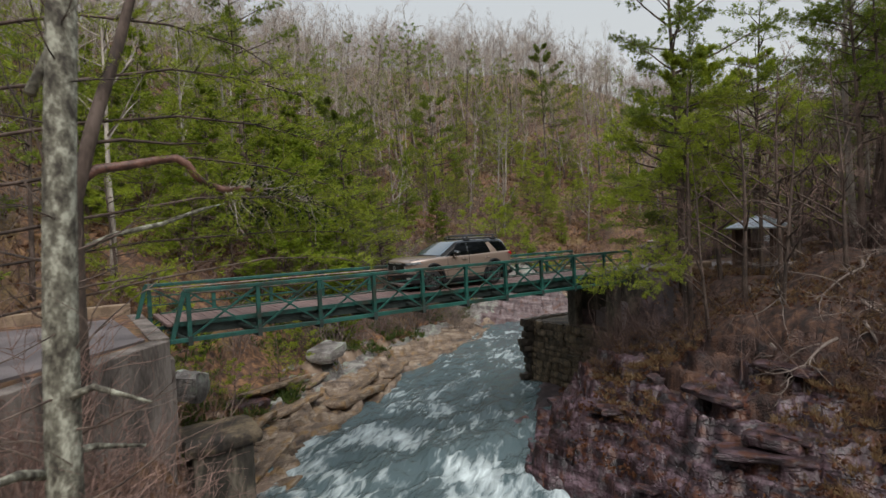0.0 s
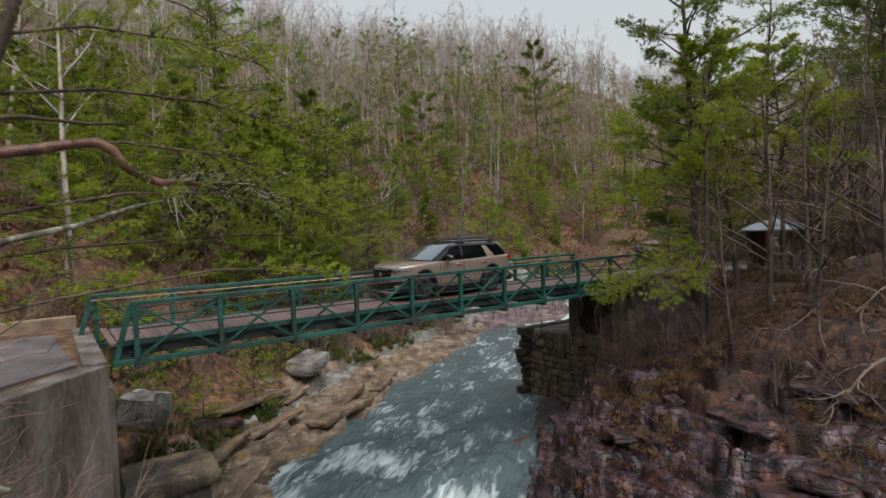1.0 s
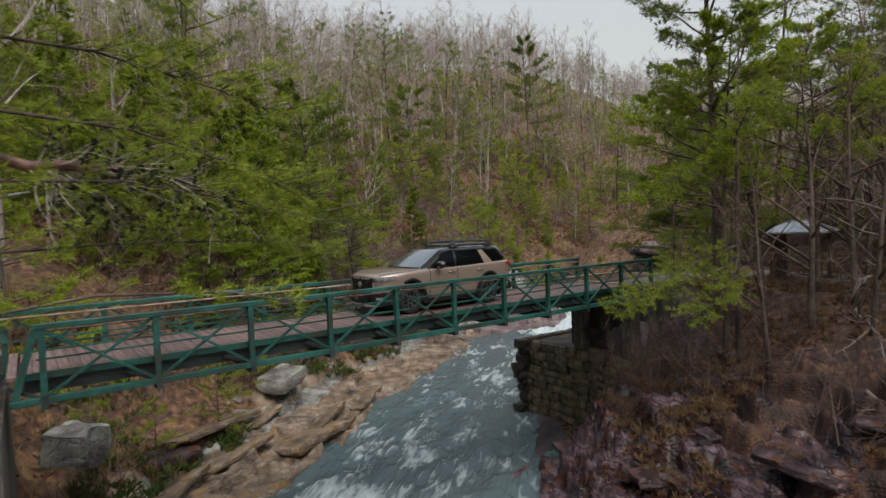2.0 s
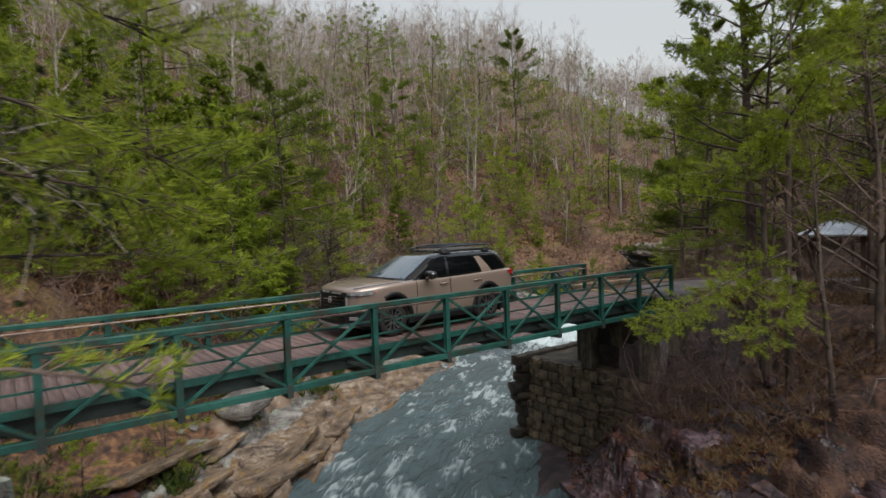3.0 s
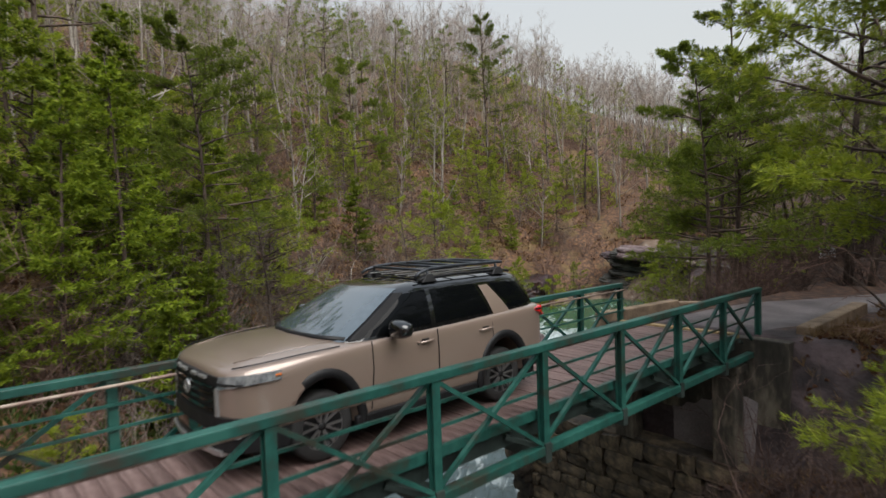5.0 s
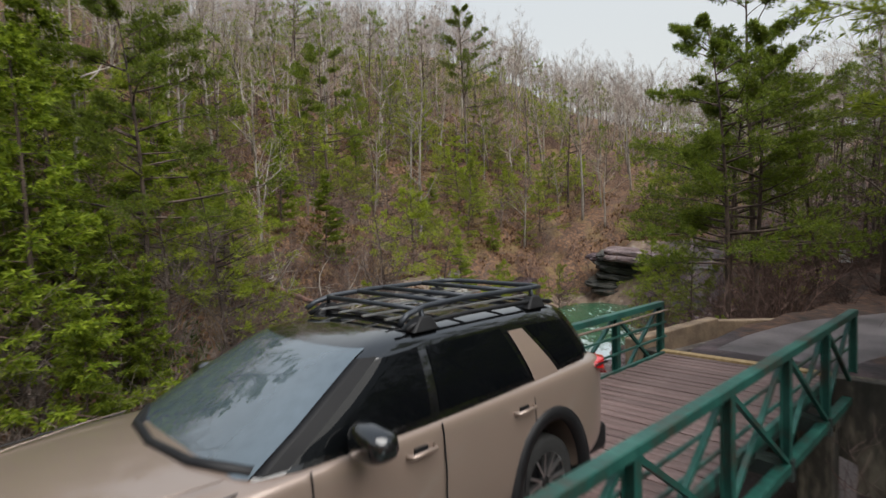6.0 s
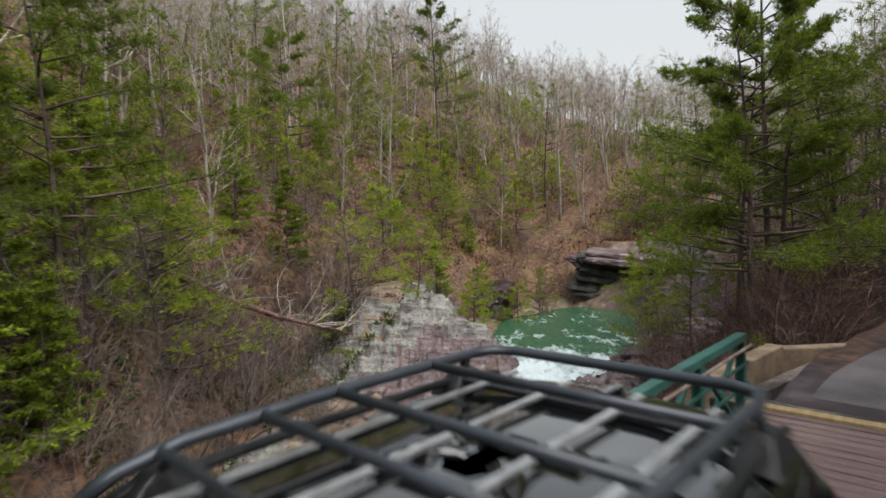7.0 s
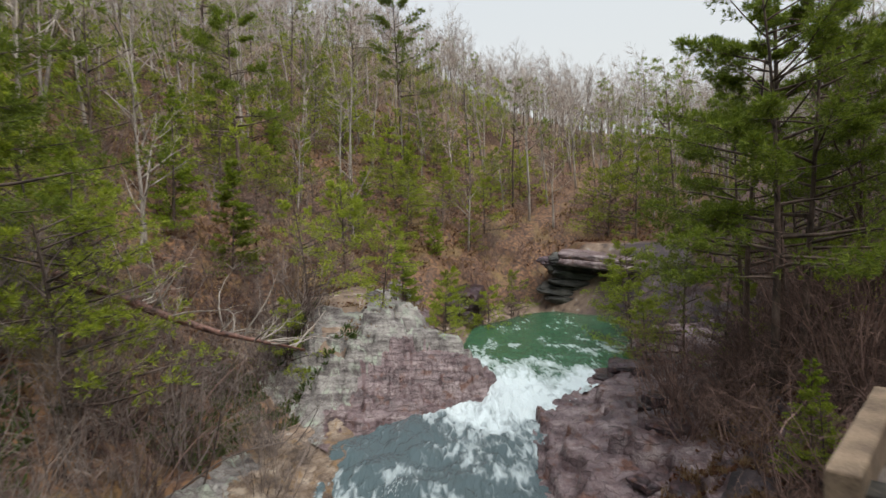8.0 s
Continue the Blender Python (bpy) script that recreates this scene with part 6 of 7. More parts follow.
BIG = [pine(601, 17.0, 0.38, 32, 0.28, 62, 0.2, M_PINE, 14, 11), pine(602, 11.2, 0.40, 38, 0.37, 66, 0.18, M_BRIGHT, 8, 11), pine(603, 13.5, 0.3, 36, 0.38, 70, 0.2, M_PINE, 3, 11)]
SPOTS = [(0, 19.35, -2.35, 12, 1.0), (1, 18.1, -3.3, 70, 1.0), (2, 30.2, 5.9, 20, 0.9), (2, 35.0, 7.6, 140, 1.05), (2, 39.5, 8.4, 250, 0.95), (0, 30.5, -7.0, 80, 0.95), (0, 34.5, -4.5, 170, 1.05), (0, 27.0, -9.5, 220, 0.95), (0, 24.5, -7.2, 300, 0.8), (0, 37.0, -8.5, 33, 1.1), (1, 21.0, -4.9, 200, 0.8), (2, 14.8, 21.9, 60, 1.05), (0, 45.0, -3.0, 100, 1.1), (2, 31.5, 5.4, 77, 0.95), (0, 34.8, 6.4, 10, 0.95), (0, 10.0, 31.0, 40, 1.15), (2, 35.0, 40.0, 300, 1.1), (0, 63.0, 50.0, 20, 1.2)]
rng = random.Random(5)
used = set()
for k, x, y, a, s in SPOTS:
    m = pose(x, y, ground_at(x, y) - 0.05, 0, 0, a) @ Matrix.Diagonal((s, s, s, 1))
    if k in used:
        copy_thing(BIG[k], m)
    else:
        BIG[k].matrix_basis = m
        used.add(k)
for x, y, s, k in ((18.7, -2.9, 0.6, 0), (15.9, -5.6, 0.5, 1), (17.6, -6.0, 0.62, 2), (20.6, -3.4, 0.6, 3), (19.0, -6.6, 0.7, 4), (22.6, -5.6, 0.7, 1), (29.5, -5.6, 0.75, 3), (16.9, -7.6, 0.6, 4)):
    plant(DARK[k % 4], x, y, s * 1.1, rng, "thin trees by the bridge end")
for x, y, s, k in ((8.0, 21.5, 1.15, 2), (11.5, 25.0, 1.1, 1), (4.5, 19.0, 1.1, 2), (16.5, 25.5, 1.0, 0), (-1.5, 18.0, 1.1, 1), (1.5, 22.5, 1.2, 2), (13.2, 19.6, 0.95, 0), (25.8, 4.6, 0.3, 1), (36, 25.5, 0.6, 0)):
    plant(HEMS[k], x, y, s, rng, "hillside evergreens")
for x, y, s, k in ((10.5, 17.5, 1.2, 2), (12.1, 23.8, 1.25, 2), (11.2, 15.9, 0.8, 0), (8.4, 17.2, 1.1, 1), (13.4, 18.6, 0.7, 0), (6.6, 15.6, 0.9, 0), (9.6, 20.5, 1.2, 1)):
    plant(HEMS[k], x, y, s, rng, "evergreens behind the far rail")
for x, y, s, k in ((41.5, 13.4, 0.9, 0), (44.2, 15.2, 1.0, 1), (47.2, 16.4, 1.1, 2), (50.5, 17.6, 1.1, 3), (39.0, 10.8, 0.9, 3), (55.0, 19.5, 0.8, 1), (25.6, 4.3, 0.42, 1), (33.2, 24.4, 0.8, 2), (35.2, 21.8, 0.75, 0), (44.0, 28.2, 0.9, 1), (46.8, 26.9, 0.9, 0), (49.4, 26.6, 0.8, 2), (38.5, 24.6, 0.8, 1), (30.0, 26.5, 0.9, 3), (27.5, 25.0, 0.8, 0), (3.0, 8.2, 0.45, 1), (5.4, 9.6, 0.5, 2), (7.6, 12.6, 0.6, 0), (1.2, 6.9, 0.4, 3)):
    plant(SAPS[k], x, y, s, rng, "saplings by the creek")

for x, y, s, k in ((-2.4, -5.4, 1.0, 1), (-3.6, -6.6, 1.1, 3), (-1.9, -7.0, 1.0, 1), (-3.0, -7.9, 0.9, 3), (-0.6, -5.6, 0.8, 2), (-4.4, -8.4, 1.1, 1), (0.3, 5.4, 0.7, 1), (1.4, 6.6, 0.8, 3), (0.6, 8.2, 1.0, 1)):
    plant(BUSH[k], x, y, s, rng, "brush below the retaining wall")
for k in range(34):
    x, y = rng.uniform(-5.5, 0.4), rng.uniform(-9.5, -2.6)
    if (x + 0.95) * -10.25 - (y + 1.6) * -11.25 < -8:
        plant(BUSH[(1, 3, 0)[k % 3]], x, y, rng.uniform(0.45, 0.85), rng, "brush below the retaining wall")
for k in range(30):
    x, y = rng.uniform(13, 30), rng.uniform(17, 27)
    if float(creek(np.array([x]), np.array([y]))[0][0]) > 4.6:
        plant(BUSH[(0, 2, 4)[k % 3]], x, y, rng.uniform(0.8, 1.5), rng, "grey brush above the ledge")

for x, y, s, k in ((17.0, 0.9, 0.8, 0), (16.8, 0.1, 0.9, 1), (17.1, -0.7, 0.9, 2), (16.3, -0.9, 0.9, 0), (16.9, -1.6, 1.0, 1), (15.8, -1.6, 0.9, 2), (17.4, -2.4, 0.9, 0), (15.2, -2.6, 1.0, 1), (14.4, -2.0, 0.7, 0), (16.4, -2.9, 0.9, 2)):
    plant(RBUSH[k], x, y, s, rng, "brush at the pier's foot")
for x, y, s, k in ((41, 3.2, 0.6, 0), (43, 5.2, 0.65, 1), (42.4, 1.6, 0.55, 2), (45, 3.6, 0.7, 3), (40.6, 6.4, 0.6, 2), (47.5, 2.2, 0.7, 1)):
    plant(PINES[k], x, y, s, rng, "pines up the road")
for x, y, s, k in ((40, 4.6, 1.2, 0), (41.6, 5.6, 1.2, 1), (42, 2.6, 1.2, 2), (44, 4.2, 1.3, 1), (39.6, 6.0, 1.2, 2), (40.4, 1.6, 1.1, 1), (46, 5.2, 1.3, 2), (50.5, 29.5, 1.3, 0), (52.5, 28.0, 1.2, 1), (49.5, 31.5, 1.3, 2), (54, 29.5, 1.3, 2)):
    plant(RBUSH[k], x, y, s, rng, "dark brush up the road")
for name, protos, box, lo, hi, lat_, count, seed in (("grey brush above the ledge", [BUSH[0], BUSH[2], BUSH[4]], (9, 30, 12, 27), 4.3, 11, 1, 95, 61), ("red brush above the ledge", [BUSH[1], BUSH[3]], (6, 24, 10, 26), 4.5, 12, 1, 40, 62),
                                                     ("red brush on the shelf", [BUSH[1], BUSH[3]], (21, 37, 3.4, 10), 4.2, 12, -1, 70, 63)):
    made = 0
    while made < count:
        x, y = rng.uniform(box[0], box[1]), rng.uniform(box[2], box[3])
        d, lat, _ = (float(v[0]) for v in creek(np.array([x]), np.array([y])))
        made += 1
        if lat * lat_ > 0 and lo < d < hi:
            plant(rng.choice(protos), x, y, rng.uniform(0.6, 1.35), rng, name)
dead = random.Random(88)
for k in range(13):
    x, y = dead.uniform(15.0, 21.5), dead.uniform(-12.0, -5.5)
    branch = thing("dead_branch", "pale grey fallen branch lying over the wet bank", "branch", pose(x, y, ground_at(x, y) + 0.15), "fallen dead branches")
    wood = Shape()
    a = radians(dead.uniform(150, 260))
    main = limb_path(dead, (0, 0, 0), (math.cos(a), math.sin(a), dead.uniform(-0.5, -0.3)), dead.uniform(1.6, 3.4), 7, 0.15, 0.0)
    wood.tube(main, taper(0.05, 0.012, 8), 6)
    for t in range(9):
        i = dead.randint(1, 6)
        side_ = limb_path(dead, main[i], turned(dead, main[i + 1] - main[i], dead.uniform(30, 65)), dead.uniform(0.6, 1.8), 5, 0.24, 0.12)
        wood.tube(side_, taper(0.024, 0.007, 6), 5)
        for u in range(3):
            wood.tube(limb_path(dead, side_[dead.randint(2, 5)], turned(dead, side_[-1] - side_[0], 45), dead.uniform(0.3, 0.8), 3, 0.25, 0.05), taper(0.011, 0.005, 4), 3)
    part("wood", wood, M_GREYBRUSH, branch)
for k in range(22):
    x, y = rng.uniform(21.5, 27.5), rng.uniform(16.8, 21.5)
    d, lat, _ = (float(v[0]) for v in creek(np.array([x]), np.array([y])))
    if lat > 0 and d > 1.6:
        plant(BUSH[(0, 2, 4)[k % 3]], x, y, rng.uniform(0.5, 0.95), rng, "grey brush over the ledge rock")
# fallen tree above the left bank
log = thing("fallen_tree", "fallen red-brown tree with splintered bare branches", "tree")
lp = [Vector((18.6, 25.4, 1.2)), Vector((20.4, 25.0, 0.3)), Vector((21.9, 24.6, -0.65)), Vector((23.6, 23.9, -1.5)), Vector((25.2, 23.2, -2.1)), Vector((26.6, 22.4, -2.6))]
part("trunk", Shape().tube(lp, [0.2, 0.18, 0.15, 0.12, 0.08, 0.03], 9), M_BARK_R, log, smooth=True)
wood = Shape()
for k in range(26):
    i = rng.randint(1, 4)
    path = limb_path(rng, lp[i].lerp(lp[i + 1], rng.random()), turned(rng, (0.5, -0.3, 0.5), rng.uniform(10, 75)), rng.uniform(1.0, 3.2), 5, 0.22, 0.0)
    wood.tube(path, taper(0.045, 0.006, 6), 5)
    for t in range(4):
        wood.tube(limb_path(rng, path[rng.randint(1, 5)], turned(rng, path[-1] - path[0], 45), rng.uniform(0.4, 1.0), 3, 0.25), taper(0.014, 0.004, 4), 3)
tagged(part("crown", wood, M_BARK, log), kind="stuff")


# ---------------------------------------------------------------- rocks
def rock_kind(mat, seed, size, cuts=5, amount=0.10, flat=0.7):
    return lump(Shape(), size, seed, cuts, amount, flat).mesh("rock", mat, False)


SLAB_B = [rock_kind(M_ROCK_B, 11 + k * 3.7, (3.6, 1.2, 0.34), 9, 0.05, 0.5) for k in range(5)]
SLAB_G = [rock_kind(M_ROCK_G, 17 + k * 2.9, (1.6, 1.2, 0.6), 5, 0.09) for k in range(4)]
SLAB_P = [rock_kind(M_ROCK_P, 23 + k * 4.1, (2.2, 1.5, 0.42), 9, 0.09, 0.5) for k in range(6)]


def lay(mesh, x, y, z, a, tilt, s, label, group):
    o = tagged(new("rock_slab", mesh), label, "rock", group)
    o.matrix_basis = pose(x, y, z, tilt[0], tilt[1], a) @ Matrix.Diagonal((s[0], s[1], s[2], 1))
    return o


rng = random.Random(12)
for k in range(4000):
    if k == 0:
        nl = nr = 0
    x, y = rng.uniform(-4, 46), rng.uniform(-16, 28)
    d, lat, way = (float(v[0]) for v in creek(np.array([x]), np.array([y])))
    if -0.9 < x + 0.2 < 0.6 and -2 < y < 4.6:
        continue
    i = int(min(way, len(CREEK) - 2))
    along = math.degrees(math.atan2(CREEK[i + 1][1] - CREEK[i][1], CREEK[i + 1][0] - CREEK[i][0]))
    z = ground_at(x, y)
    if lat > 0 and -0.1 < d < 4.6 and nl < 16 and 0.5 < x < 13:
        nl += 1
        b = rng.random() < 0.85 or d < 1.6 or x < 9
        s = rng.uniform(0.5, 1.2)
        lay(rng.choice(SLAB_B if b else SLAB_G), x, y, z - 0.02, along + rng.uniform(-10, 10), (rng.uniform(-14, 2), rng.uniform(-6, 6)), (s * rng.uniform(0.9, 1.7), s * rng.uniform(0.7, 1.1), s * rng.uniform(0.6, 1.1)),
            "tilted slab of buff ledge rock at the water" if b else "grey lichen-spotted boulder on the ledge", "left bank slabs")
    elif lat < 0 and -0.2 < d < 8.0 and nr < 50 and not (x > 13.2 and 0.3 < y < 7.5) and not (x > 17 and -3.5 < y < 5.5):
        nr += 1
        s = rng.uniform(0.25, 0.75)
        lay(rng.choice(SLAB_P), x, y, z - 0.04, along + rng.uniform(-35, 35), (rng.uniform(-10, 10), rng.uniform(-10, 6)), (s * rng.uniform(0.8, 1.5), s, s * rng.uniform(0.6, 1.2)), "wet dark purple rock ledge slab", "right bank slabs")
    if nl >= 16 and nr >= 50:
        break
for x, y, z, a, t, s, m, lab in ((9.0, 12.4, -4.2, 40, (4, -6), (1.35, 1.1, 1.0), SLAB_G[0], "large pale grey boulder under the bridge"), (3.4, 7.8, -4.9, 20, (0, 5), (0.8, 0.8, 1.0), SLAB_P[1], "red-brown boulder on the left bank"), (0.7, 5.2, -3.0, 60, (8, 5), (0.9, 0.9, 1.6), SLAB_G[2], "pale rock beside the abutment"),
                                 (31.2, 9.6, -3.7, 60, (0, 0), (0.35, 0.35, 0.8), SLAB_P[2], "small black boulder on the shelf")):
    lay(m, x, y, z, a, t, s, lab, "loose boulders")
CLIFF_P = [rock_kind(M_ROCK_P, 61 + k * 3.3, (5.0, 3.4, 2.6), 11, 0.085, 1.0) for k in range(3)]
for x, y, z, a, t, s, m, lab in ((38.6, 13.4, -5.1, 20, (0, 6), (0.6, 0.5, 0.5), CLIFF_P[2], "red-brown rock at the pool's rim"), (48.5, 30.2, -4.4, 30, (0, 0), (1.3, 0.8, 1.1), CLIFF_P[0], "dark rock at the pool's far side")):
    o = lay(m, x, y, z, a, t, s, lab, "cliff rocks")
    o.name = "cliff_rock"


undercut = thing("rock_overhang", "undercut bedded rock ledge with a pale lip over the pool", "rock")
strata = random.Random(45)
for k, (z, tall_, back) in enumerate(((-0.75, 0.5, 0.3), (-1.2, 0.5, 0.0), (-1.62, 0.42, 0.9), (-2.0, 0.4, 2.2), (-2.45, 0.5, 2.0), (-2.95, 0.5, 1.7), (-3.45, 0.5, 1.35), (-3.95, 0.5, 1.0), (-4.45, 0.5, 0.7), (-5.0, 0.6, 0.4))):
    bed_ = lump(Shape(), ((7.5 if k < 2 else 15.0) + strata.uniform(-1, 1), 4.6, tall_ + 0.12), 3.0 + k * 7.7, 14, 0.045, 0.35)
    # beds below the lip are darker rock: the recess's shade is in their colour
    o = part("rock_bed", bed_, M_ROCK_Q if k < 2 else M_ROCK_P if k == 3 else M_ROCK_SHADE, undercut)
    o.matrix_basis = pose((57.2 if k < 2 else 58.6) + back * 0.91, (22.3 if k < 2 else 20.4) + back * 0.41, z - 0.1, strata.uniform(-4, 4), -7, 114 + strata.uniform(-8, 8))


def outcrop(key, label, low, high, rise, where, ledge=1.0, bed=0.4, dip=(0.05, -0.04), pitch=0.11, knobs=0.35):
    """Bedded bare rock over a stretch of the bank: stepped beds with broken edges."""
    box, side, reach, seed = BEDS[key]
    xs, ys = np.arange(box[0], box[1], pitch), np.arange(box[2], box[3], pitch)
    X, Y = np.meshgrid(xs, ys, indexing="ij")
    d, lat, way = creek(X, Y)
    base = land(X, Y, False) * 0.85 + land(X, Y) * 0.15
    rim = np.minimum(np.minimum(X - box[0], box[1] - X), np.minimum(Y - box[2], box[3] - Y))
    fade = bare(key, X, Y)
    up = rise + knobs * fbm(X * 0.45, Y * 0.45, seed + 3, 4)
    lie = base + up + dip[0] * X + dip[1] * Y
    q = lie / bed + 0.45 * fbm(X * 0.6, Y * 0.6, seed + 5, 3) + 0.16 * fbm(X * 2.6, Y * 2.6, seed + 15, 2)
    f = q - np.floor(q)
    # each bed stands proud by its own amount
    proud = 0.5 + hash2(np.floor(q), np.floor(q) * 0 + 1, seed)
    q2 = lie / (bed * 0.27) + 0.5 * fbm(X * 1.1, Y * 1.1, seed + 6, 3) + 0.15 * fbm(X * 3.2, Y * 3.2, seed + 16, 2)
    f2 = q2 - np.floor(q2)
    z = base - 0.3 + fade * (0.3 + up + ledge * bed * proud * (step(0.8, 0.98, f) - f) + ledge * bed * 0.25 * (step(0.7, 0.98, f2) - f2) + 0.05 * fbm(X * 3.5, Y * 3.5, seed + 9, 3))
    keep = (lat * side > 0) & (d > -0.6) & (d < reach + 0.5) & (rim > 0.1)
    me_, co_ = grid_mesh("rock_outcrop", xs, ys, z, low, keep, True)
    me_.materials.append(high)
    cen = np.empty(len(me_.polygons) * 3)
    me_.polygons.foreach_get("center", cen)
    cen = cen.reshape(-1, 3)
    cd_ = creek(cen[:, 0], cen[:, 1])[0]
    top = where(cen[:, 0], cen[:, 1], cd_) + 1.3 * fbm(cen[:, 0] * 0.7, cen[:, 1] * 0.7, seed + 12, 4) > 0
    me_.polygons.foreach_set("material_index", top.astype(int))
    me_.update()
    return tagged(new("rock_outcrop", me_), label, "rock", "bedded outcrops")


outcrop("cliff", "bedded cliff rock, pale and lichened above, wet purple below", M_ROCK_Q, M_ROCK_G, 0.2, lambda x, y, d: np.minimum(d - 1.8, (36.0 - x) * 0.6), 1.4, 0.6, (0.12, -0.16), 0.11, 1.7)
outcrop("shelf", "flat wet purple-grey rock shelf beside the rapids", M_ROCK_Q, M_ROCK_P, 0.12, lambda x, y, d: -0.7 - d, 1.2, 0.5, (-0.06, 0.05), 0.11, 0.8)
outcrop("ledge", "tilted beds of buff and grey ledge rock along the creek", M_ROCK_B, M_ROCK_G, 0.06, lambda x, y, d: d - 3.3, 1.5, 0.42, (0.02, -0.03))
outcrop("purple", "wet dark purple ledges strewn with leaves", M_ROCK_P, M_LITTER, 0.15, lambda x, y, d: (d - 5.6) * 0.4 - 0.1, 1.7, 0.5, (0.03, 0.05), 0.1, 0.8)


# ---------------------------------------------------------------- shed and sign
def build_shed():
    shed = thing("shelter", "small brown wooden trail shelter with a pale metal hip roof", "shelter", pose(24.8, -2.9, ground_at(24.8, -2.9), 0, 0, 12))
    roof = Shape()
    w, d, e, r = 1.45, 1.1, 1.95, 2.5
    roof.add([(-w, -d, e), (w, -d, e), (w, d, e), (-w, d, e), (-0.7, 0, r), (0.7, 0, r), (-w, -d, e - 0.06), (w, -d, e - 0.06), (w, d, e - 0.06), (-w, d, e - 0.06)],
             [(0, 1, 5, 4), (1, 2, 5), (2, 3, 4, 5), (3, 0, 4), (0, 6, 7, 1), (1, 7, 8, 2), (2, 8, 9, 3), (3, 9, 6, 0), (9, 8, 7, 6)])
    rf = part("roof", roof, M_SHEETMETAL, shed, "pale ribbed metal roof")
    for k in range(9):
        x = -0.64 + k * 0.16
        for sy in (-1, 1):
            part("roof_rib", Shape().bar((x, sy * 0.02, r + 0.006), (x, sy * d, e + 0.01), 0.025, 0.02), M_SHEETMETAL, rf)
    for x in (-1.15, 1.15):
        for y in (-0.8, 0.8):
            part("post", Shape().box((x - 0.07, y - 0.07, -0.2), (x + 0.07, y + 0.07, e - 0.05)), M_SHED, shed)
    back = part("board_wall", Shape().box((-1.1, 0.74, 0.1), (1.1, 0.76, e - 0.1)), M_SHED, shed)
    for k in range(11):
        part("board", Shape().box((-1.1 + k * 0.2, 0.70, 0.1), (-0.912 + k * 0.2, 0.738, e - 0.1)), M_SHED, back)
    part("notice_panel", Shape().box((-0.6, -0.84, 0.7), (0.6, -0.78, 1.6)), M_SHED, shed)


build_shed()
sign = thing("trail_sign", "small pale rectangular sign on a dark post", "sign", pose(38.4, 3.6, 0, 0, 0, -62))
part("post", Shape().box((-0.05, 0.0, -1.6), (0.05, 0.1, 0.8)), M_SHED, sign)
face = part("panel", Shape().box((-0.36, -0.03, 0.25), (0.36, 0.0, 0.82)), M_SIGN, sign, bevel=0.01)
for k in range(3):
    part("text_bar", Shape().box((-0.26, -0.034, 0.66 - 0.14 * k), (0.2 - 0.06 * k, -0.029, 0.70 - 0.14 * k)), M_PLASTIC, face)


# ---------------------------------------------------------------- dry grass, fern and leaf litter on the banks
def tufts_stuff(name, mat, count, box, ok, seed, length, width, n, label):
    rng = random.Random(seed)
    s = Shape()
    k = count * 12
    xs = np.array([rng.uniform(box[0], box[1]) for i in range(k)])
    ys = np.array([rng.uniform(box[2], box[3]) for i in range(k)])
    ds, lats, _ = creek(xs, ys)
    patch = fbm(xs * 0.45, ys * 0.45, 71, 3)
    zs = land(xs, ys)
    made = 0
    for x, y, z, d, lat, p in zip(xs.tolist(), ys.tolist(), zs.tolist(), ds.tolist(), lats.tolist(), patch.tolist()):
        if made >= count:
            break
        if not ok(x, y, d, lat) or p < -0.05 or (-1.3 < x < 19 and -0.6 < y < 3.5 and z > -1.5) or (x > 18 and abs(y - 1.5) < 2.4) or (x < -0.5 and -1.6 < y < 4.8):
            continue
        made += 1
        tuft(s, rng, Vector((x, y, z - 0.02)), Vector((rng.uniform(-0.3, 0.3), rng.uniform(-0.3, 0.3), 1)), length * rng.uniform(0.5, 1.3), width, n, 70)
    return tagged(new(name, s.mesh(name, mat)), label, "undergrowth", kind="stuff")


tufts_stuff("dry_grass", M_DRY, 5200, (7, 34, -18, 8), right_bank(2.5, 16), 81, 0.26, 0.006, 13, "tawny dry grass tufts between wet ledges")
tufts_stuff("dry_grass", M_DRY, 4200, (-2, 50, 3, 42), left_bank(3.0, 22), 82, 0.4, 0.014, 6, "tawny dry grass on the creek bank")
tufts_stuff("fallen_leaves", M_LEAF, 11000, (7, 34, -18, 8), right_bank(1.2, 16), 83, 0.11, 0.035, 3, "brown fallen leaves over the rocks")
tufts_stuff("dry_grass", M_DRY, 7000, (-10, 75, 6, 60), left_bank(8, 45), 86, 0.6, 0.026, 5, "tawny dry grass on the wooded slope")
tufts_stuff("fallen_leaves", M_LEAF, 9000, (-10, 75, 6, 60), left_bank(7, 45), 87, 0.3, 0.07, 2, "brown fallen leaves under the bare trees")
tufts_stuff("fallen_leaves", M_LEAF, 5000, (-2, 45, 3, 36), left_bank(3.5, 18), 84, 0.12, 0.035, 3, "brown fallen leaves on the slope")
tufts_stuff("green_fern", M_MOSS, 2200, (0, 30, 3, 26), left_bank(3.0, 9), 85, 0.4, 0.03, 6, "low green ferns and moss by the ledge")


# ---------------------------------------------------------------- foam carried by the stream
M_FOAM = material("white_foam", [(0.22, 0.27, 0.28), (0.45, 0.5, 0.5)], 0.7, 0, 3, 25, 0.6)


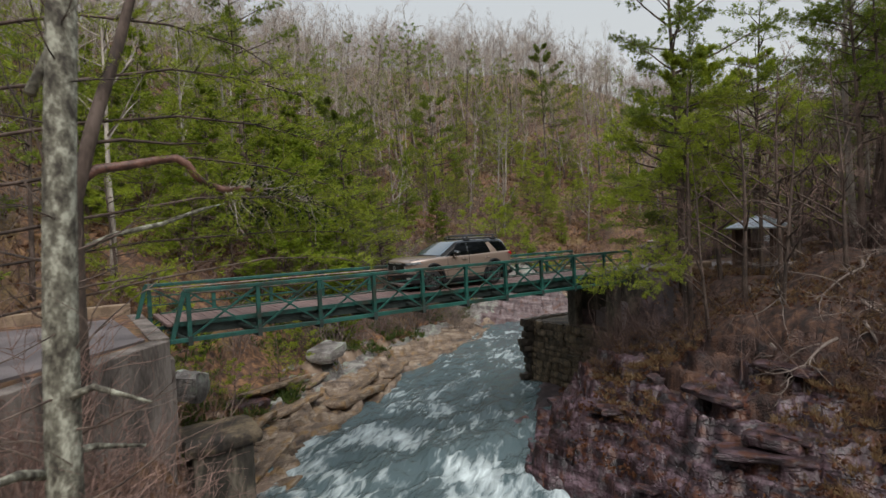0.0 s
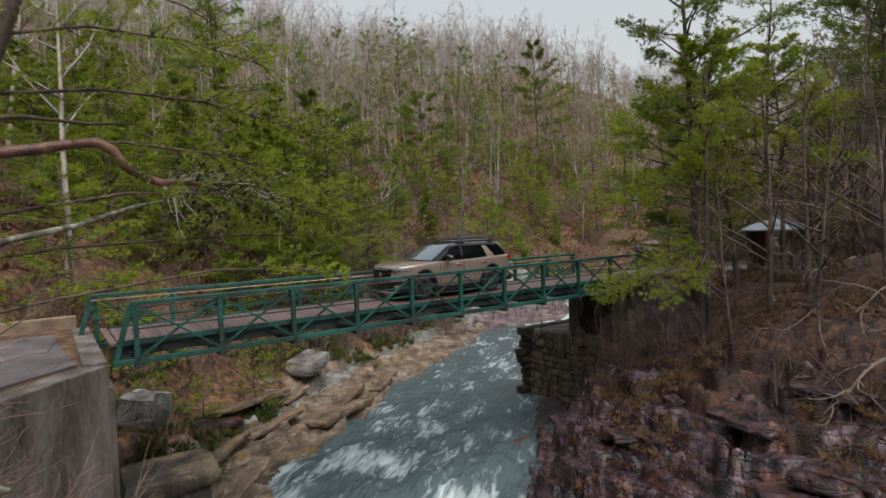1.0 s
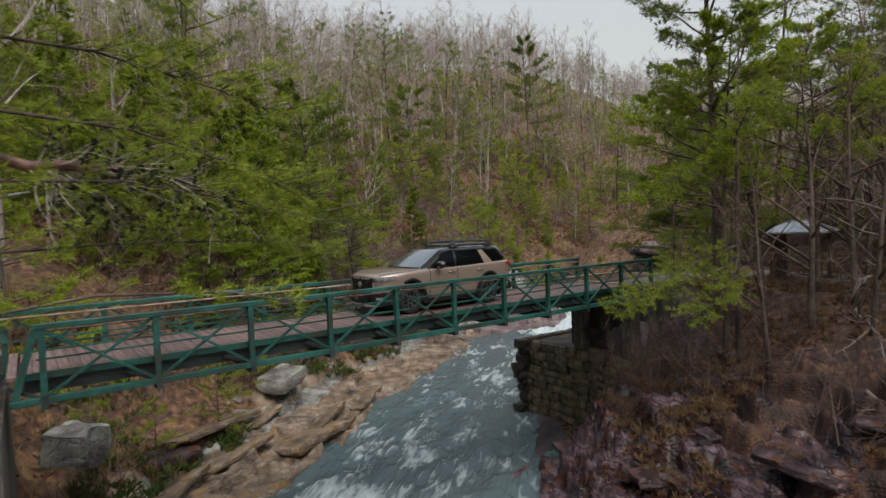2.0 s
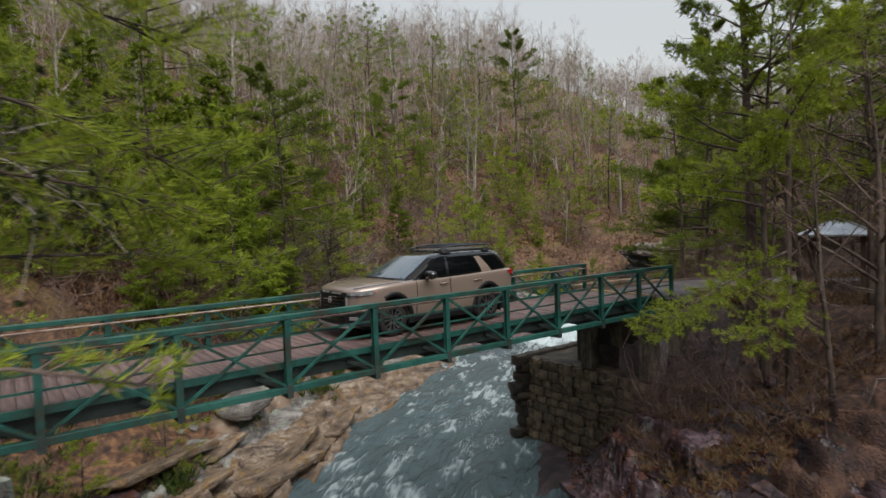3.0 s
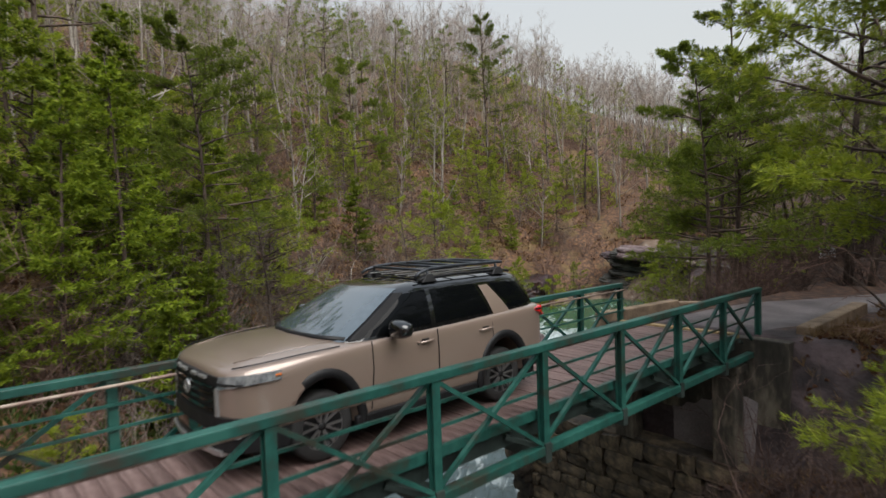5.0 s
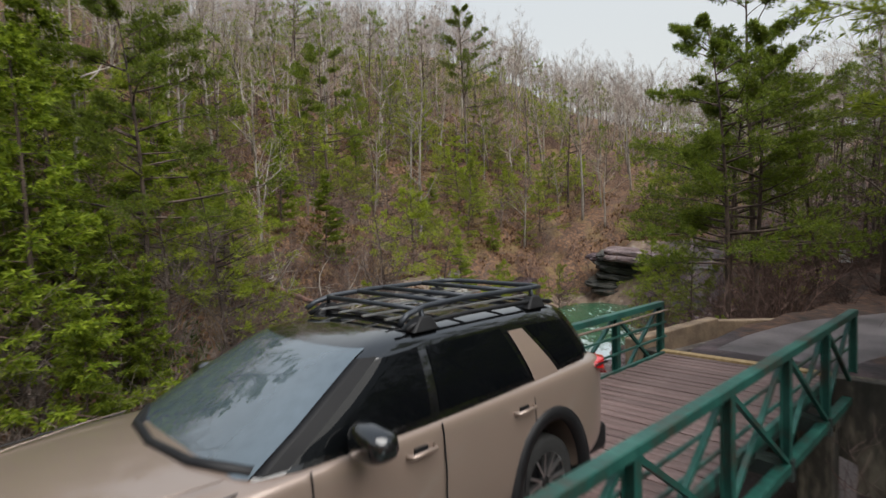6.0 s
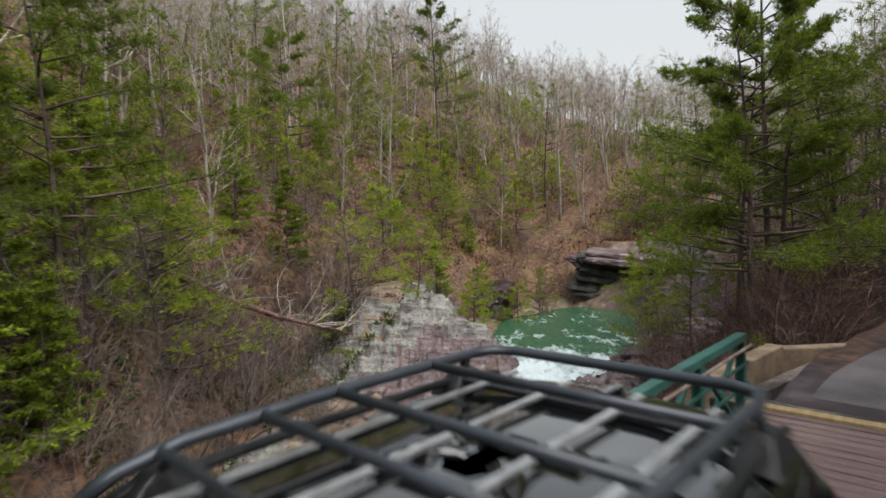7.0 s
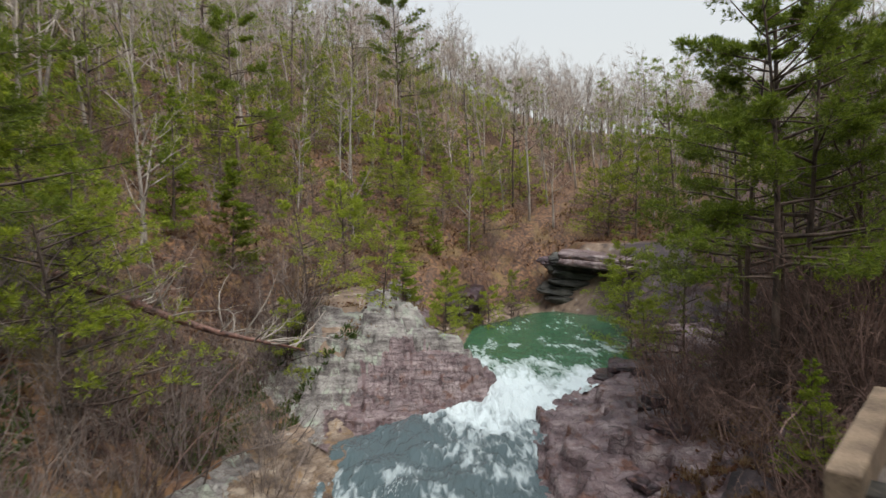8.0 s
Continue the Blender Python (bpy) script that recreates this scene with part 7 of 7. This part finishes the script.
def foam_patch(seed, ln, wid):
    """A ragged raft of foam: many small overlapping flecks along the flow."""
    rng = random.Random(seed)
    s = Shape()
    for k in range(110):
        u = rng.gauss(0, 0.32)
        v = rng.gauss(0, 0.3) * (1 - min(0.9, abs(u)))
        r = rng.uniform(0.006, 0.022) * wid
        n = 7
        ph = rng.uniform(0, 6)
        z = rng.uniform(-0.015, 0.012)
        ring = [(u * ln + r * rng.uniform(2.5, 6.0) * math.cos(6.283 * i / n), v * wid + r * rng.uniform(0.6, 1.2) * math.sin(6.283 * i / n), z) for i in range(n)]
        s.add(ring + [(u * ln, v * wid, z + 0.008)], [(i, (i + 1) % n, n) for i in range(n)])
    return s.mesh("foam_raft", M_FOAM, True)


FOAM = [foam_patch(900 + k, 1.6, 0.8) for k in range(4)]
RAFTS = []
rng = random.Random(17)
for k in range(26):
    o = tagged(new("foam_raft", FOAM[k % 4]), "ragged white foam drifting on the fast water", "foam", "drifting foam", "stuff")
    RAFTS.append((o, rng.uniform(4.9, 9.0), rng.uniform(-0.62, 0.62), rng.uniform(0.20, 0.30)))


def on_creek(way, across):
    """A place on the stream and the heading of the flow there."""
    way = max(0.0, min(len(CREEK) - 1.001, way))
    i = int(way)
    a, b = CREEK[i], CREEK[i + 1]
    p = a + (b - a) * (way - i)
    d = b - a
    n = math.hypot(d[0], d[1])
    x, y = p[0] - d[1] / n * p[2] * across, p[1] + d[0] / n * p[2] * across
    ux_, uy_ = 0.78 * x + 0.62 * y, -0.62 * x + 0.78 * y
    z = float(water_level(np.array([way]))[0]) + 0.34 * float(fbm(np.array([ux_ * 0.55]), np.array([uy_ * 0.9]), 41, 4)[0]) * float(np.interp(way, [0, 4.2, 5.5, 7, 8.2, 9.0, 10], [0.8, 1.0, 0.55, 0.45, 0.7, 1.2, 1.3])) + 0.03
    return x, y, z, math.degrees(math.atan2(d[1], d[0]))

# the patterns themselves stand far up the hillside with their kin
rng = random.Random(77)
for k, p in enumerate(BARE + FARB + PINES + FARP + HEMS + SAPS + BUSH + FARS + FARBUSH + DARK + RBUSH + FARRB):
    x, y = 5 + 3.1 * k, 62 + (k * 7) % 13
    p.matrix_basis = pose(x, y, ground_at(x, y) - 0.05, 0, 0, 40 * k)


def motions():
    """Foam rafts ride the stream down, past the pier and under the bridge."""
    for o, start, across, speed in RAFTS:
        rows = []
        for k in range(17):
            t = 0.5 * k
            x, y, z, a = on_creek(start - speed * t, across)
            rows.append((t, pose(x, y, z, 0, 0, a)))
        walk(o, rows)


motions()
